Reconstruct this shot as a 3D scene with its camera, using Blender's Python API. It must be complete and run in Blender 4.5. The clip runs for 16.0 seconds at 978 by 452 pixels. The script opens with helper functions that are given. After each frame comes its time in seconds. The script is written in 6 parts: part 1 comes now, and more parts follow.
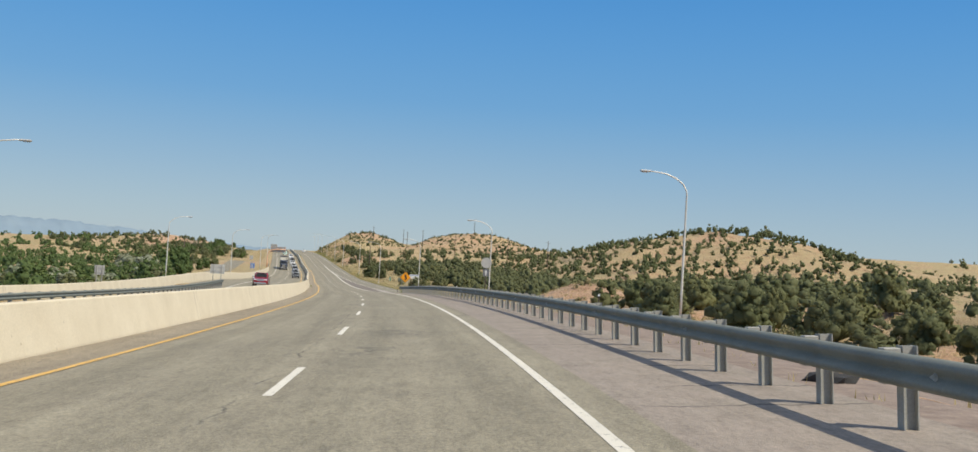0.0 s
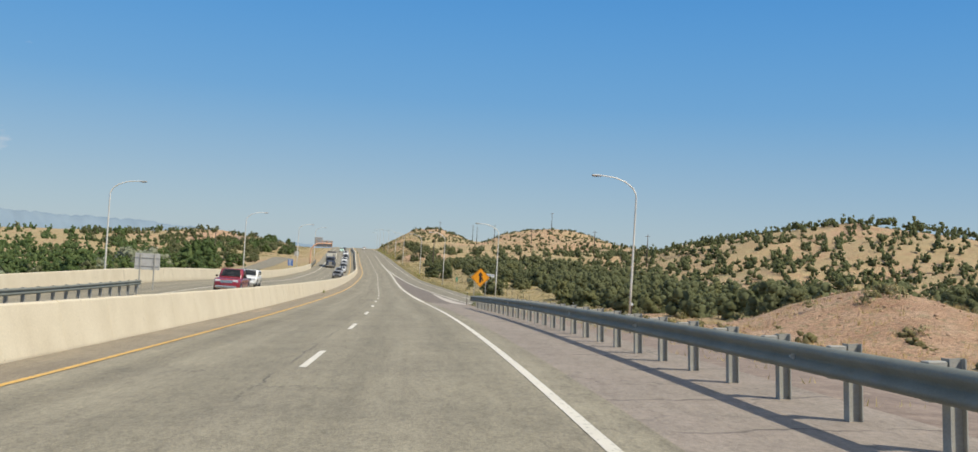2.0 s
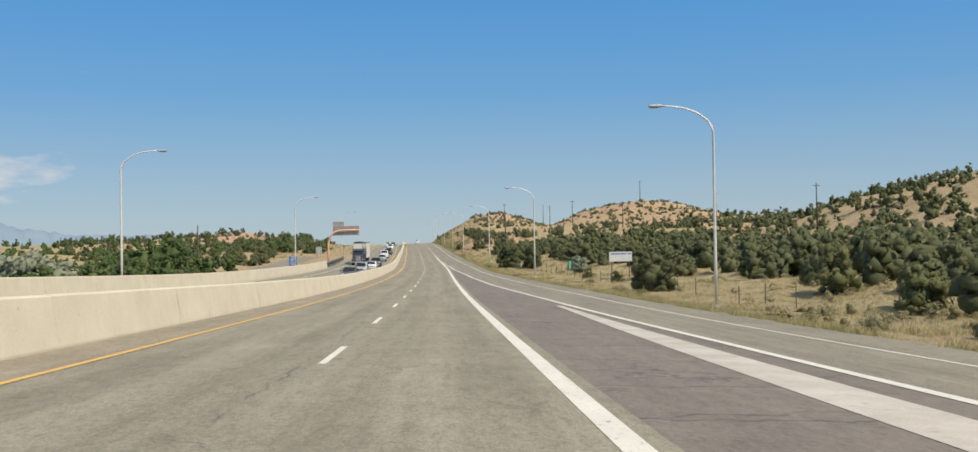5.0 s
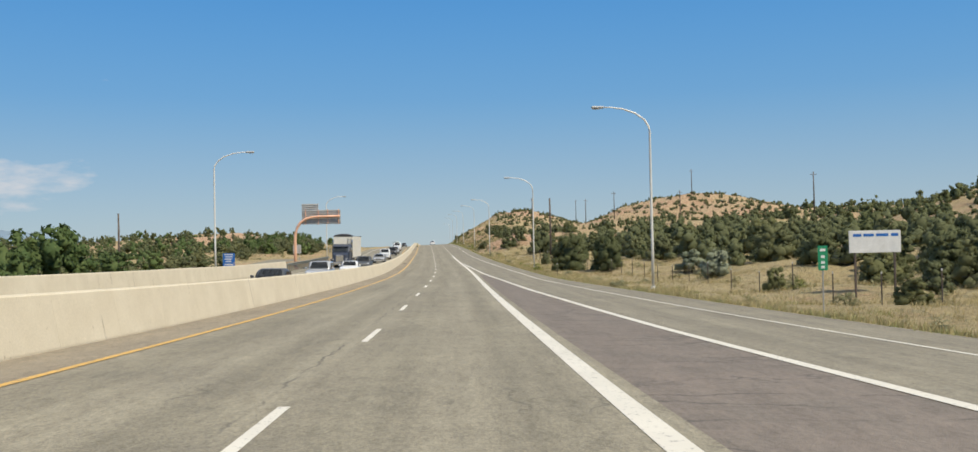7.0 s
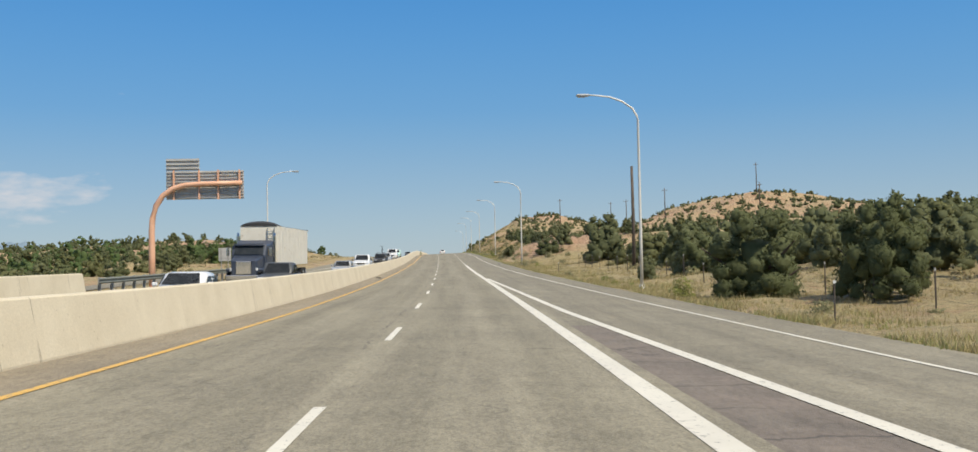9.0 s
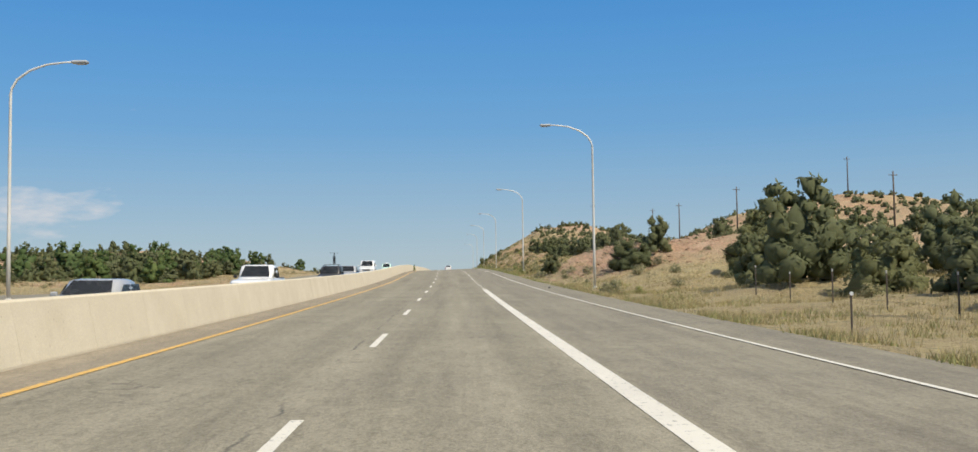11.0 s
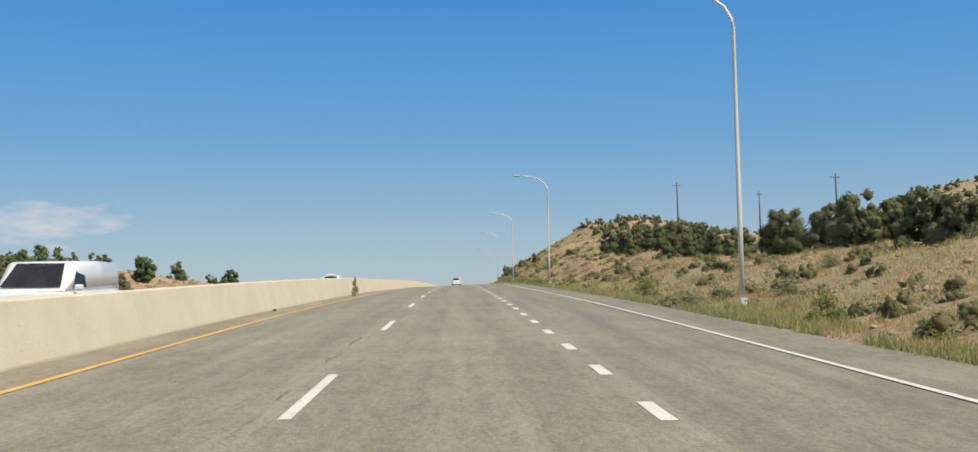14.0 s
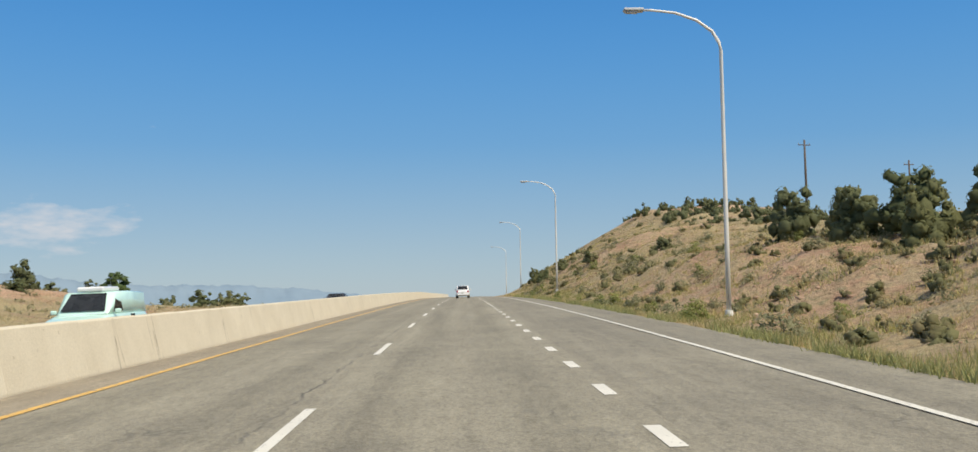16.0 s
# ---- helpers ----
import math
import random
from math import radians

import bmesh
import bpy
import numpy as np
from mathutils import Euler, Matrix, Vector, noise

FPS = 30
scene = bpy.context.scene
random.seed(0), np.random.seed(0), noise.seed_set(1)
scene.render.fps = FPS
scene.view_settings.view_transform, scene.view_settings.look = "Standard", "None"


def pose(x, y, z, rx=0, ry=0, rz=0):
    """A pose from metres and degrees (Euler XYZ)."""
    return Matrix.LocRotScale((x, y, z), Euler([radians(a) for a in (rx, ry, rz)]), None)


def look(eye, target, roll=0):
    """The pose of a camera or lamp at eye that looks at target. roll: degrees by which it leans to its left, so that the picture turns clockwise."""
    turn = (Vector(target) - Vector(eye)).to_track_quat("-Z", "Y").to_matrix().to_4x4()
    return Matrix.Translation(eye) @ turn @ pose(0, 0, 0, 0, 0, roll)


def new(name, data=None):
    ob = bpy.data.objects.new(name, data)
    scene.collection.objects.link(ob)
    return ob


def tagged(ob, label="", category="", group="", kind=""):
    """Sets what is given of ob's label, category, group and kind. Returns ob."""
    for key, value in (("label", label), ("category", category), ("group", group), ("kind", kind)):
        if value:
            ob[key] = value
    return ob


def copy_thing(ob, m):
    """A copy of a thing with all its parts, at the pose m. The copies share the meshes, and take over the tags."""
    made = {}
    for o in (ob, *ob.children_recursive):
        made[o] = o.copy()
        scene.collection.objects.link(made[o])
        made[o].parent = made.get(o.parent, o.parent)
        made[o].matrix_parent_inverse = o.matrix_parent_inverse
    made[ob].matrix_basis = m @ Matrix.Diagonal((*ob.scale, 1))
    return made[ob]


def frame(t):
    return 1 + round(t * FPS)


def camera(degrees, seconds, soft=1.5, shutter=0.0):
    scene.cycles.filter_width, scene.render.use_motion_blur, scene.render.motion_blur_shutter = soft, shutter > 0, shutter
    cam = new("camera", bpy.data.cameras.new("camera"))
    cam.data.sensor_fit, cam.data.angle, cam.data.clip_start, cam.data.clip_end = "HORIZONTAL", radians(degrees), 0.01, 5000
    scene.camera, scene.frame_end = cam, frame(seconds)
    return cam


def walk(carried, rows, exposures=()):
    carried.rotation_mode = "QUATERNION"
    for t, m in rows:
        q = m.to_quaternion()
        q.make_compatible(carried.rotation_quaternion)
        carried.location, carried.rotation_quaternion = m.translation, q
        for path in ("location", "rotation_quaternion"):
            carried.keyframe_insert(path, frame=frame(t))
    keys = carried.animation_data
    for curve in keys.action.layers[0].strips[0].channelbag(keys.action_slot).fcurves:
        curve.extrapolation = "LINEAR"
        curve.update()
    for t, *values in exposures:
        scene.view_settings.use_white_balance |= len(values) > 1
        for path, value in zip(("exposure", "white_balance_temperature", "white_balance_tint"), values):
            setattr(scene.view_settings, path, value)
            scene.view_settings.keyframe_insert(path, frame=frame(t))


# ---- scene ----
# ---------------------------------------------------------------- camera
cam = camera(54.3, 16.0)
PATH = [
    (0, (0.075, 0.046, 1.444), (0.187, 2.043, 1.494), 3.36),
    (0.5, (-0.081, 14.241, 0.985), (-0.003, 16.239, 1.032), 3.26),
    (1, (-0.519, 28.456, 0.519), (-0.479, 30.455, 0.564), 3.24),
    (1.5, (-1.162, 42.679, 0.035), (-1.159, 44.679, 0.08), 3.18),
    (2, (-2.044, 56.893, -0.483), (-2.075, 58.892, -0.441), 3.45),
    (2.5, (-3.138, 71.103, -1.036), (-3.205, 73.102, -0.999), 3.63),
    (3, (-4.419, 85.317, -1.625), (-4.502, 87.315, -1.596), 3.46),
    (3.5, (-5.923, 99.526, -2.255), (-6.025, 101.523, -2.231), 2.86),
    (4, (-7.524, 113.736, -2.907), (-7.647, 115.732, -2.887), 2.07),
    (4.5, (-9.162, 127.941, -3.559), (-9.295, 129.937, -3.531), 0.35),
    (5, (-10.865, 142.124, -4.187), (-11.017, 144.118, -4.164), -0.94),
    (5.5, (-12.666, 156.323, -4.764), (-12.834, 158.316, -4.74), -1.54),
    (6, (-14.543, 170.585, -5.285), (-14.722, 172.577, -5.261), -1.57),
    (6.5, (-16.492, 184.97, -5.761), (-16.677, 186.961, -5.73), -1.09),
    (7, (-18.466, 199.545, -6.197), (-18.655, 201.536, -6.163), -1.21),
    (7.5, (-20.462, 214.367, -6.587), (-20.657, 216.357, -6.546), -1.11),
    (8, (-22.5, 229.493, -6.913), (-22.702, 231.482, -6.864), -1.02),
    (8.5, (-24.591, 244.781, -7.177), (-24.798, 246.77, -7.121), -1.05),
    (9, (-26.688, 260.094, -7.396), (-26.904, 262.081, -7.335), -1.20),
    (9.5, (-28.731, 275.387, -7.557), (-28.952, 277.374, -7.489), -0.91),
    (10, (-30.869, 290.595, -7.638), (-31.092, 292.581, -7.56), -0.86),
    (10.5, (-33.123, 305.773, -7.66), (-33.352, 307.758, -7.573), -0.82),
    (11, (-35.47, 320.98, -7.636), (-35.704, 322.964, -7.537), -0.76),
    (11.5, (-37.887, 336.25, -7.574), (-38.125, 338.233, -7.468), -0.74),
    (12, (-40.342, 351.621, -7.48), (-40.582, 353.603, -7.369), -0.75),
    (12.5, (-42.776, 367.095, -7.352), (-43.017, 369.077, -7.239), -0.81),
    (13, (-45.222, 382.661, -7.186), (-45.465, 384.643, -7.07), -0.74),
    (13.5, (-47.653, 398.273, -6.968), (-47.9, 400.254, -6.848), -0.93),
    (14, (-50.117, 413.878, -6.681), (-50.371, 415.858, -6.558), -1.09),
    (14.5, (-52.641, 429.43, -6.341), (-52.895, 431.409, -6.211), -1.29),
    (15, (-55.172, 444.899, -6.018), (-55.431, 446.877, -5.883), -0.91),
    (15.5, (-57.685, 460.266, -5.772), (-57.949, 462.244, -5.64), -0.67),
    (16, (-60.193, 475.511, -5.596), (-60.461, 477.489, -5.465), -0.87),
]
walk(cam, [(t, look(eye, target, roll)) for t, eye, target, roll in PATH])

# ---------------------------------------------------------------- light
SUN_EL, SUN_AZ = radians(52), radians(126)      # azimuth from +y towards +x
world = bpy.data.worlds.new("sky")
scene.world = world
world.use_nodes = True
wn = world.node_tree.nodes
wl = world.node_tree.links
sky = wn.new("ShaderNodeTexSky")
sky.sky_type = "NISHITA"
sky.sun_disc = False
sky.sun_elevation, sky.sun_rotation = SUN_EL, SUN_AZ
sky.air_density, sky.dust_density, sky.ozone_density, sky.altitude = 1.0, 0.5, 4.0, 1800
wn["Background"].inputs["Strength"].default_value = 0.10
deep = wn.new("ShaderNodeHueSaturation")
deep.inputs["Saturation"].default_value = 1.1
wl.new(sky.outputs[0], deep.inputs["Color"])
tint = wn.new("ShaderNodeMix")
tint.data_type, tint.blend_type = "RGBA", "MULTIPLY"
tint.inputs[0].default_value = 1.0
tint.inputs[7].default_value = (0.95, 1.0, 1.0, 1)
wl.new(deep.outputs["Color"], tint.inputs[6])
airlight = wn.new("ShaderNodeMix")      # even light blue of a hazy dry day
airlight.data_type = "RGBA"
airlight.inputs[0].default_value = 0.85
lift = wn.new("ShaderNodeSeparateXYZ")
ray = wn.new("ShaderNodeTexCoord")
wl.new(ray.outputs["Generated"], lift.inputs[0])
haze = wn.new("ShaderNodeValToRGB")
haze.color_ramp.interpolation = "B_SPLINE"
for where_, tone in ((0.0, (0.41, 0.50, 0.56)), (0.07, (0.31, 0.46, 0.595)), (0.15, (0.15, 0.385, 0.66)), (0.3, (0.055, 0.285, 0.70)), (0.55, (0.027, 0.14, 0.40)), (1.0, (0.015, 0.07, 0.25))):
    stop = haze.color_ramp.elements.new(where_)
    stop.color = (*tone, 1)
haze.color_ramp.elements.remove(haze.color_ramp.elements[0])
haze.color_ramp.elements.remove(haze.color_ramp.elements[-1])
wl.new(lift.outputs["Z"], haze.inputs["Fac"])
bright = wn.new("ShaderNodeVectorMath")
bright.operation = "SCALE"
bright.inputs["Scale"].default_value = 10.0
wl.new(haze.outputs["Color"], bright.inputs[0])
wl.new(bright.outputs[0], airlight.inputs[7])
wl.new(tint.outputs[2], airlight.inputs[6])
# thin clouds low over the hills
flat = wn.new("ShaderNodeMapping")
flat.inputs["Scale"].default_value = (21, 21, 66)
wl.new(ray.outputs["Generated"], flat.inputs["Vector"])
puff = wn.new("ShaderNodeTexNoise")
puff.inputs["Scale"].default_value, puff.inputs["Detail"].default_value, puff.inputs["Roughness"].default_value = 1.0, 6.0, 0.55
wl.new(flat.outputs[0], puff.inputs["Vector"])
near = wn.new("ShaderNodeVectorMath")
near.operation = "DISTANCE"
stretch = wn.new("ShaderNodeMapping")
stretch.inputs["Scale"].default_value = (1, 1, 3.2)
wl.new(ray.outputs["Generated"], stretch.inputs["Vector"])
CLOUD_AZ, CLOUD_EL = radians(32.6), radians(3.7)
near.inputs[1].default_value = (-math.sin(CLOUD_AZ) * math.cos(CLOUD_EL), math.cos(CLOUD_AZ) * math.cos(CLOUD_EL), 3.2 * math.sin(CLOUD_EL))
wl.new(stretch.outputs[0], near.inputs[0])
fade = wn.new("ShaderNodeMapRange")
fade.inputs["From Min"].default_value, fade.inputs["From Max"].default_value = 0.02, 0.12
fade.inputs["To Min"].default_value, fade.inputs["To Max"].default_value = 0.26, -0.25
wl.new(near.outputs["Value"], fade.inputs["Value"])
total = wn.new("ShaderNodeMath")
wl.new(puff.outputs["Fac"], total.inputs[0])
wl.new(fade.outputs[0], total.inputs[1])
veil = wn.new("ShaderNodeMapRange")
veil.inputs["From Min"].default_value, veil.inputs["From Max"].default_value = 0.5, 0.8
veil.inputs["To Max"].default_value = 0.9
wl.new(total.outputs[0], veil.inputs["Value"])
cloud = wn.new("ShaderNodeMix")
cloud.data_type = "RGBA"
cloud.inputs[7].default_value = (6.5, 6.6, 6.9, 1)
wl.new(veil.outputs[0], cloud.inputs[0])
wl.new(airlight.outputs[2], cloud.inputs[6])
wl.new(cloud.outputs[2], wn["Background"].inputs["Color"])
sun = new("sun", bpy.data.lights.new("sun", "SUN"))
sun.data.energy, sun.data.angle, sun.data.color = 4.9, radians(0.5), (1.0, 0.915, 0.755)
sun_from = Vector((math.sin(SUN_AZ) * math.cos(SUN_EL), math.cos(SUN_AZ) * math.cos(SUN_EL), math.sin(SUN_EL)))
sun.matrix_world = look(sun_from * 60, (0, 0, 0))
scene.view_settings.exposure = 0.0

# ---------------------------------------------------------------- the road's line
# every 15 m from s = -15: heading to the left of +y, grade in %, crossfall up to the right, in degrees
HEAD = [-1.22, -0.01, 1.21, 2.39, 3.43, 4.37, 5.25, 5.9, 6.4, 6.58, 6.84, 7.17, 7.4, 7.51, 7.48, 7.43, 7.46, 7.49, 7.51, 7.56, 7.98, 8.43, 8.75, 8.95, 9.04, 9.02, 8.98, 9.05, 9.17, 9.3, 9.35, 9.4, 9.44, 9.48, 9.45, 9.39, 9.33, 9.27, 9.21, 9.15, 9.09, 9.03, 8.97, 8.91]
GRADE = [-3.19, -3.22, -3.24, -3.32, -3.58, -3.84, -4.07, -4.35, -4.53, -4.56, -4.4, -4.02, -3.59, -3.26, -2.95, -2.57, -2.07, -1.66, -1.42, -1.05, -0.49, -0.14, 0.16, 0.39, 0.59, 0.79, 1.0, 1.28, 1.7, 2.11, 2.25, 1.79, 1.3, 0.95, 0.7, 0.53, 0.37, 0.21, 0.05, -0.11, -0.27, -0.43, -0.59, -0.75]
BANK = [3.21, 3.2, 3.17, 3.13, 3.1, 3.16, 2.99, 2.43, 1.54, 0.36, -0.91, -1.71, -1.97, -1.85, -1.68, -1.45, -1.22, -1.11, -1.11, -1.18, -0.98, -0.92, -0.87, -0.85, -0.83, -0.78, -0.69, -0.6, -0.67, -0.73, -0.62, -0.33, -0.1, 0.28, 1.06, 1.5, 1.68, 1.69, 1.57, 1.37, 1.11, 0.84, 0.55, 0.26]
S0, S1 = -120.0, 900.0
GRID = np.arange(S0, S1 + 0.5, 1.0)
KNOT = -15 + 15 * np.arange(len(HEAD))


def eased(values):
    v = np.interp(GRID, KNOT, values)
    pad = np.concatenate([np.full(5, v[0]), v, np.full(5, v[-1])])
    return np.convolve(pad, np.ones(11) / 11, "valid")


head, grade, bank = np.radians(eased(HEAD)), eased(GRADE) / 100, np.radians(eased(BANK))


def summed(v):
    out = np.concatenate([[0], np.cumsum((v[1:] + v[:-1]) / 2)])
    return out - np.interp(0, GRID, out)


LINE = np.stack([-summed(np.sin(head)), summed(np.cos(head)), summed(grade)], 1)
level = np.stack([np.cos(head), np.sin(head), 0 * head], 1)
along = np.stack([-np.sin(head), np.cos(head), grade], 1)
along /= np.linalg.norm(along, axis=1)[:, None]
above = np.cross(level, along)
SIDE = np.cos(bank)[:, None] * level + np.sin(bank)[:, None] * above
RISE = np.cos(bank)[:, None] * above - np.sin(bank)[:, None] * level


def at(s, table):
    return np.stack([np.interp(s, GRID, table[:, k]) for k in range(3)], -1)


def spot(s, u, z=0.0):
    """World places for s metres along, u to the right, z over the pavement's plane."""
    s, u, z = np.broadcast_arrays(np.asarray(s, float), np.asarray(u, float), np.asarray(z, float))
    return at(s, LINE) + at(s, SIDE) * u[..., None] + at(s, RISE) * z[..., None]


def stand(s, u, z=0.0, turn=0.0):
    """An upright pose at a place by the road, y along the road, turned by some degrees."""
    p = spot(s, u, z)
    return Matrix.Translation(Vector(p)) @ Matrix.Rotation(float(np.interp(s, GRID, head)) + radians(turn), 4, "Z")


def lie(s, u, z=0.0, turn=0.0):
    """A pose that lies in the pavement's plane, y along the road."""
    m = Matrix([list(r) for r in np.stack([at(s, SIDE), at(s, along), at(s, RISE)], 1)]).to_4x4()
    return Matrix.Translation(Vector(spot(s, u, z))) @ m @ Matrix.Rotation(radians(turn), 4, "Z")

# ---------------------------------------------------------------- materials


def shade(name, rough=0.8, metal=0.0):
    m = bpy.data.materials.new(name)
    m.use_nodes = True
    b = m.node_tree.nodes["Principled BSDF"]
    b.inputs["Roughness"].default_value, b.inputs["Metallic"].default_value = rough, metal
    return m, m.node_tree.nodes, m.node_tree.links, b


def node(nodes, kind, **sets):
    n = nodes.new(kind)
    for k, v in sets.items():
        if k in n.inputs:
            n.inputs[k].default_value = v
    return n


def ramp(nodes, links, source, stops):
    r = nodes.new("ShaderNodeValToRGB")
    while len(r.color_ramp.elements) < len(stops):
        r.color_ramp.elements.new(0.5)
    for e, (p, c) in zip(r.color_ramp.elements, stops):
        e.position, e.color = p, (*c, 1)
    links.new(source, r.inputs["Fac"])
    return r.outputs["Color"]


def mix(nodes, links, a, b, fac, how="MIX"):
    n = nodes.new("ShaderNodeMix")
    n.data_type, n.blend_type = "RGBA", how
    for sock, v in ((n.inputs[0], fac), (n.inputs[6], a), (n.inputs[7], b)):
        if isinstance(v, (int, float)):
            sock.default_value = v
        elif isinstance(v, tuple):
            sock.default_value = (*v, 1)
        else:
            links.new(v, sock)
    return n.outputs[2]


def coords(nodes, links, kind="Object", scale=(1, 1, 1)):
    c = nodes.new("ShaderNodeTexCoord")
    p = nodes.new("ShaderNodeMapping")
    p.inputs["Scale"].default_value = scale
    links.new(c.outputs[kind], p.inputs["Vector"])
    return p.outputs["Vector"]


def noise_at(nodes, links, vector, scale, detail=4, rough=0.6):
    n = node(nodes, "ShaderNodeTexNoise", Scale=scale, Detail=detail, Roughness=rough)
    links.new(vector, n.inputs["Vector"])
    return n.outputs["Fac"]


def bump(nodes, links, b, height, strength=0.3, distance=0.02):
    n = node(nodes, "ShaderNodeBump", Strength=strength, Distance=distance)
    links.new(height, n.inputs["Height"])
    links.new(n.outputs["Normal"], b.inputs["Normal"])


def grainy(name, dark, light, scale=3.0, rough=0.85, metal=0.0, grain=60.0, relief=0.2, kind="Object", wear=None):
    """A surface that varies between two colours at two scales, with fine relief."""
    m, n, l, b = shade(name, rough, metal)
    v = coords(n, l, kind)
    big = noise_at(n, l, v, scale, 5)
    fine = noise_at(n, l, v, grain, 3)
    c = ramp(n, l, big, [(0.3, dark), (0.7, light)])
    c = mix(n, l, c, ramp(n, l, fine, [(0.25, (0.72, 0.72, 0.72)), (0.75, (1.0, 1.0, 1.0))]), 0.8, "MULTIPLY")
    if wear:
        spots = noise_at(n, l, v, scale * 2.7, 6, 0.7)
        c = mix(n, l, c, wear, ramp(n, l, spots, [(0.58, (0, 0, 0)), (0.7, (1, 1, 1))]))
    l.new(c, b.inputs["Base Color"])
    if relief:
        bump(n, l, b, fine, relief)
    return m


def asphalt(name, dark, light, red=None, crack=0.8, tracks=True, cells=(1, 0.45, 1), seam=None, wide=1.0, spread=0.0, across=0.0, stains=()):
    """Worn pavement: u across and s along in the UV map, in metres."""
    m, n, l, b = shade(name, 0.88)
    v = coords(n, l, "UV")
    streak = coords(n, l, "UV", (1.4, 0.05, 1))
    c = ramp(n, l, noise_at(n, l, streak, 1.2, 5), [(0.3, dark), (0.72, light)])
    c = mix(n, l, c, ramp(n, l, noise_at(n, l, v, 0.35, 6), [(0.3, (0.8, 0.8, 0.8)), (0.7, (1.1, 1.1, 1.08))]), 0.8, "MULTIPLY")
    stone = node(n, "ShaderNodeTexVoronoi", Scale=55.0)
    l.new(v, stone.inputs["Vector"])
    c = mix(n, l, c, ramp(n, l, stone.outputs["Color"], [(0.1, (0.62, 0.6, 0.58)), (0.55, (1, 1, 1)), (0.95, (1.3, 1.27, 1.22))]), 0.7, "MULTIPLY")
    if red:
        c = mix(n, l, c, red, ramp(n, l, noise_at(n, l, v, 0.8, 5), [(0.35, (0.2, 0.2, 0.2)), (0.7, (0.9, 0.9, 0.9))]))
    # coarse mottling of worn binder and bare stone
    c = mix(n, l, c, ramp(n, l, noise_at(n, l, coords(n, l, "UV", (1, 0.3, 1)), 5.0, 8, 0.8), [(0.36, (0.66, 0.65, 0.63)), (0.5, (1, 1, 1)), (0.64, (1.16, 1.15, 1.13))]), 0.65, "MULTIPLY")
    c = mix(n, l, c, ramp(n, l, noise_at(n, l, coords(n, l, "UV", (1, 0.4, 1)), 17.0, 3, 0.6), [(0.34, (0.76, 0.75, 0.73)), (0.5, (1, 1, 1)), (0.66, (1.16, 1.15, 1.13))]), 0.6, "MULTIPLY")
    for su_, ss_, ru_, rs_ in stains:
        near_ = n.new("ShaderNodeVectorMath")
        near_.operation = "LENGTH"
        moved = n.new("ShaderNodeMapping")
        moved.inputs["Location"].default_value = (-su_ / ru_, -ss_ / rs_, 0)
        moved.inputs["Scale"].default_value = (1 / ru_, 1 / rs_, 0)
        l.new(v, moved.inputs["Vector"])
        l.new(moved.outputs[0], near_.inputs[0])
        inside = ramp(n, l, near_.outputs["Value"], [(0.2, (1, 1, 1)), (1.0, (0, 0, 0))])
        blot = ramp(n, l, noise_at(n, l, coords(n, l, "UV", (1, 0.6, 1)), 3.2, 6, 0.7), [(0.46, (0, 0, 0)), (0.6, (0.75, 0.75, 0.75))])
        c = mix(n, l, c, (0.085, 0.078, 0.065), mix(n, l, blot, inside, 1.0, "MULTIPLY"))
    # oil and tyre tracks run along the lanes
    if tracks:
        w = node(n, "ShaderNodeTexWave", Scale=0.1745, Distortion=0.5, Detail=2.0)
        w.bands_direction = "X"
        w.inputs["Detail Scale"].default_value = 0.3
        l.new(coords(n, l, "UV", (1, 0.03, 1)), w.inputs["Vector"])
        c = mix(n, l, c, ramp(n, l, w.outputs["Fac"], [(0.2, (1, 1, 1)), (0.85, (0.86, 0.86, 0.85))]), 0.75, "MULTIPLY")
    # cracks: edges of large cells, broken up by noise
    if crack:
        wob = node(n, "ShaderNodeTexNoise", Scale=1.6, Detail=5.0)
        l.new(v, wob.inputs["Vector"])
        add = n.new("ShaderNodeVectorMath")
        add.operation = "MULTIPLY_ADD"
        l.new(wob.outputs["Color"], add.inputs[0])
        add.inputs[1].default_value = (0.9, 0.9, 0.9)
        l.new(coords(n, l, "UV", cells), add.inputs[2])
        cell = node(n, "ShaderNodeTexVoronoi", Scale=0.42)
        cell.feature = "DISTANCE_TO_EDGE"
        l.new(add.outputs[0], cell.inputs["Vector"])
        line = ramp(n, l, cell.outputs["Distance"], [(0.003 * wide, (1, 1, 1)), (0.011 * wide, (0, 0, 0))])
        here = ramp(n, l, noise_at(n, l, v, 0.22, 3), [(0.54 - spread, (0, 0, 0)), (0.64 - spread, (crack, crack, crack))])
        c = mix(n, l, c, (0.035, 0.033, 0.03), mix(n, l, line, here, 1.0, "MULTIPLY"))
    # open cracks straight across
    if across:
        way = n.new("ShaderNodeSeparateXYZ")
        l.new(v, way.inputs[0])
        bent = n.new("ShaderNodeMath")
        bent.operation = "MULTIPLY_ADD"
        bent.inputs[1].default_value = 0.9
        l.new(noise_at(n, l, coords(n, l, "UV", (1, 0.35, 1)), 1.1, 5, 0.6), bent.inputs[0])
        l.new(way.outputs[1], bent.inputs[2])
        row = node(n, "ShaderNodeTexVoronoi", Scale=0.3)
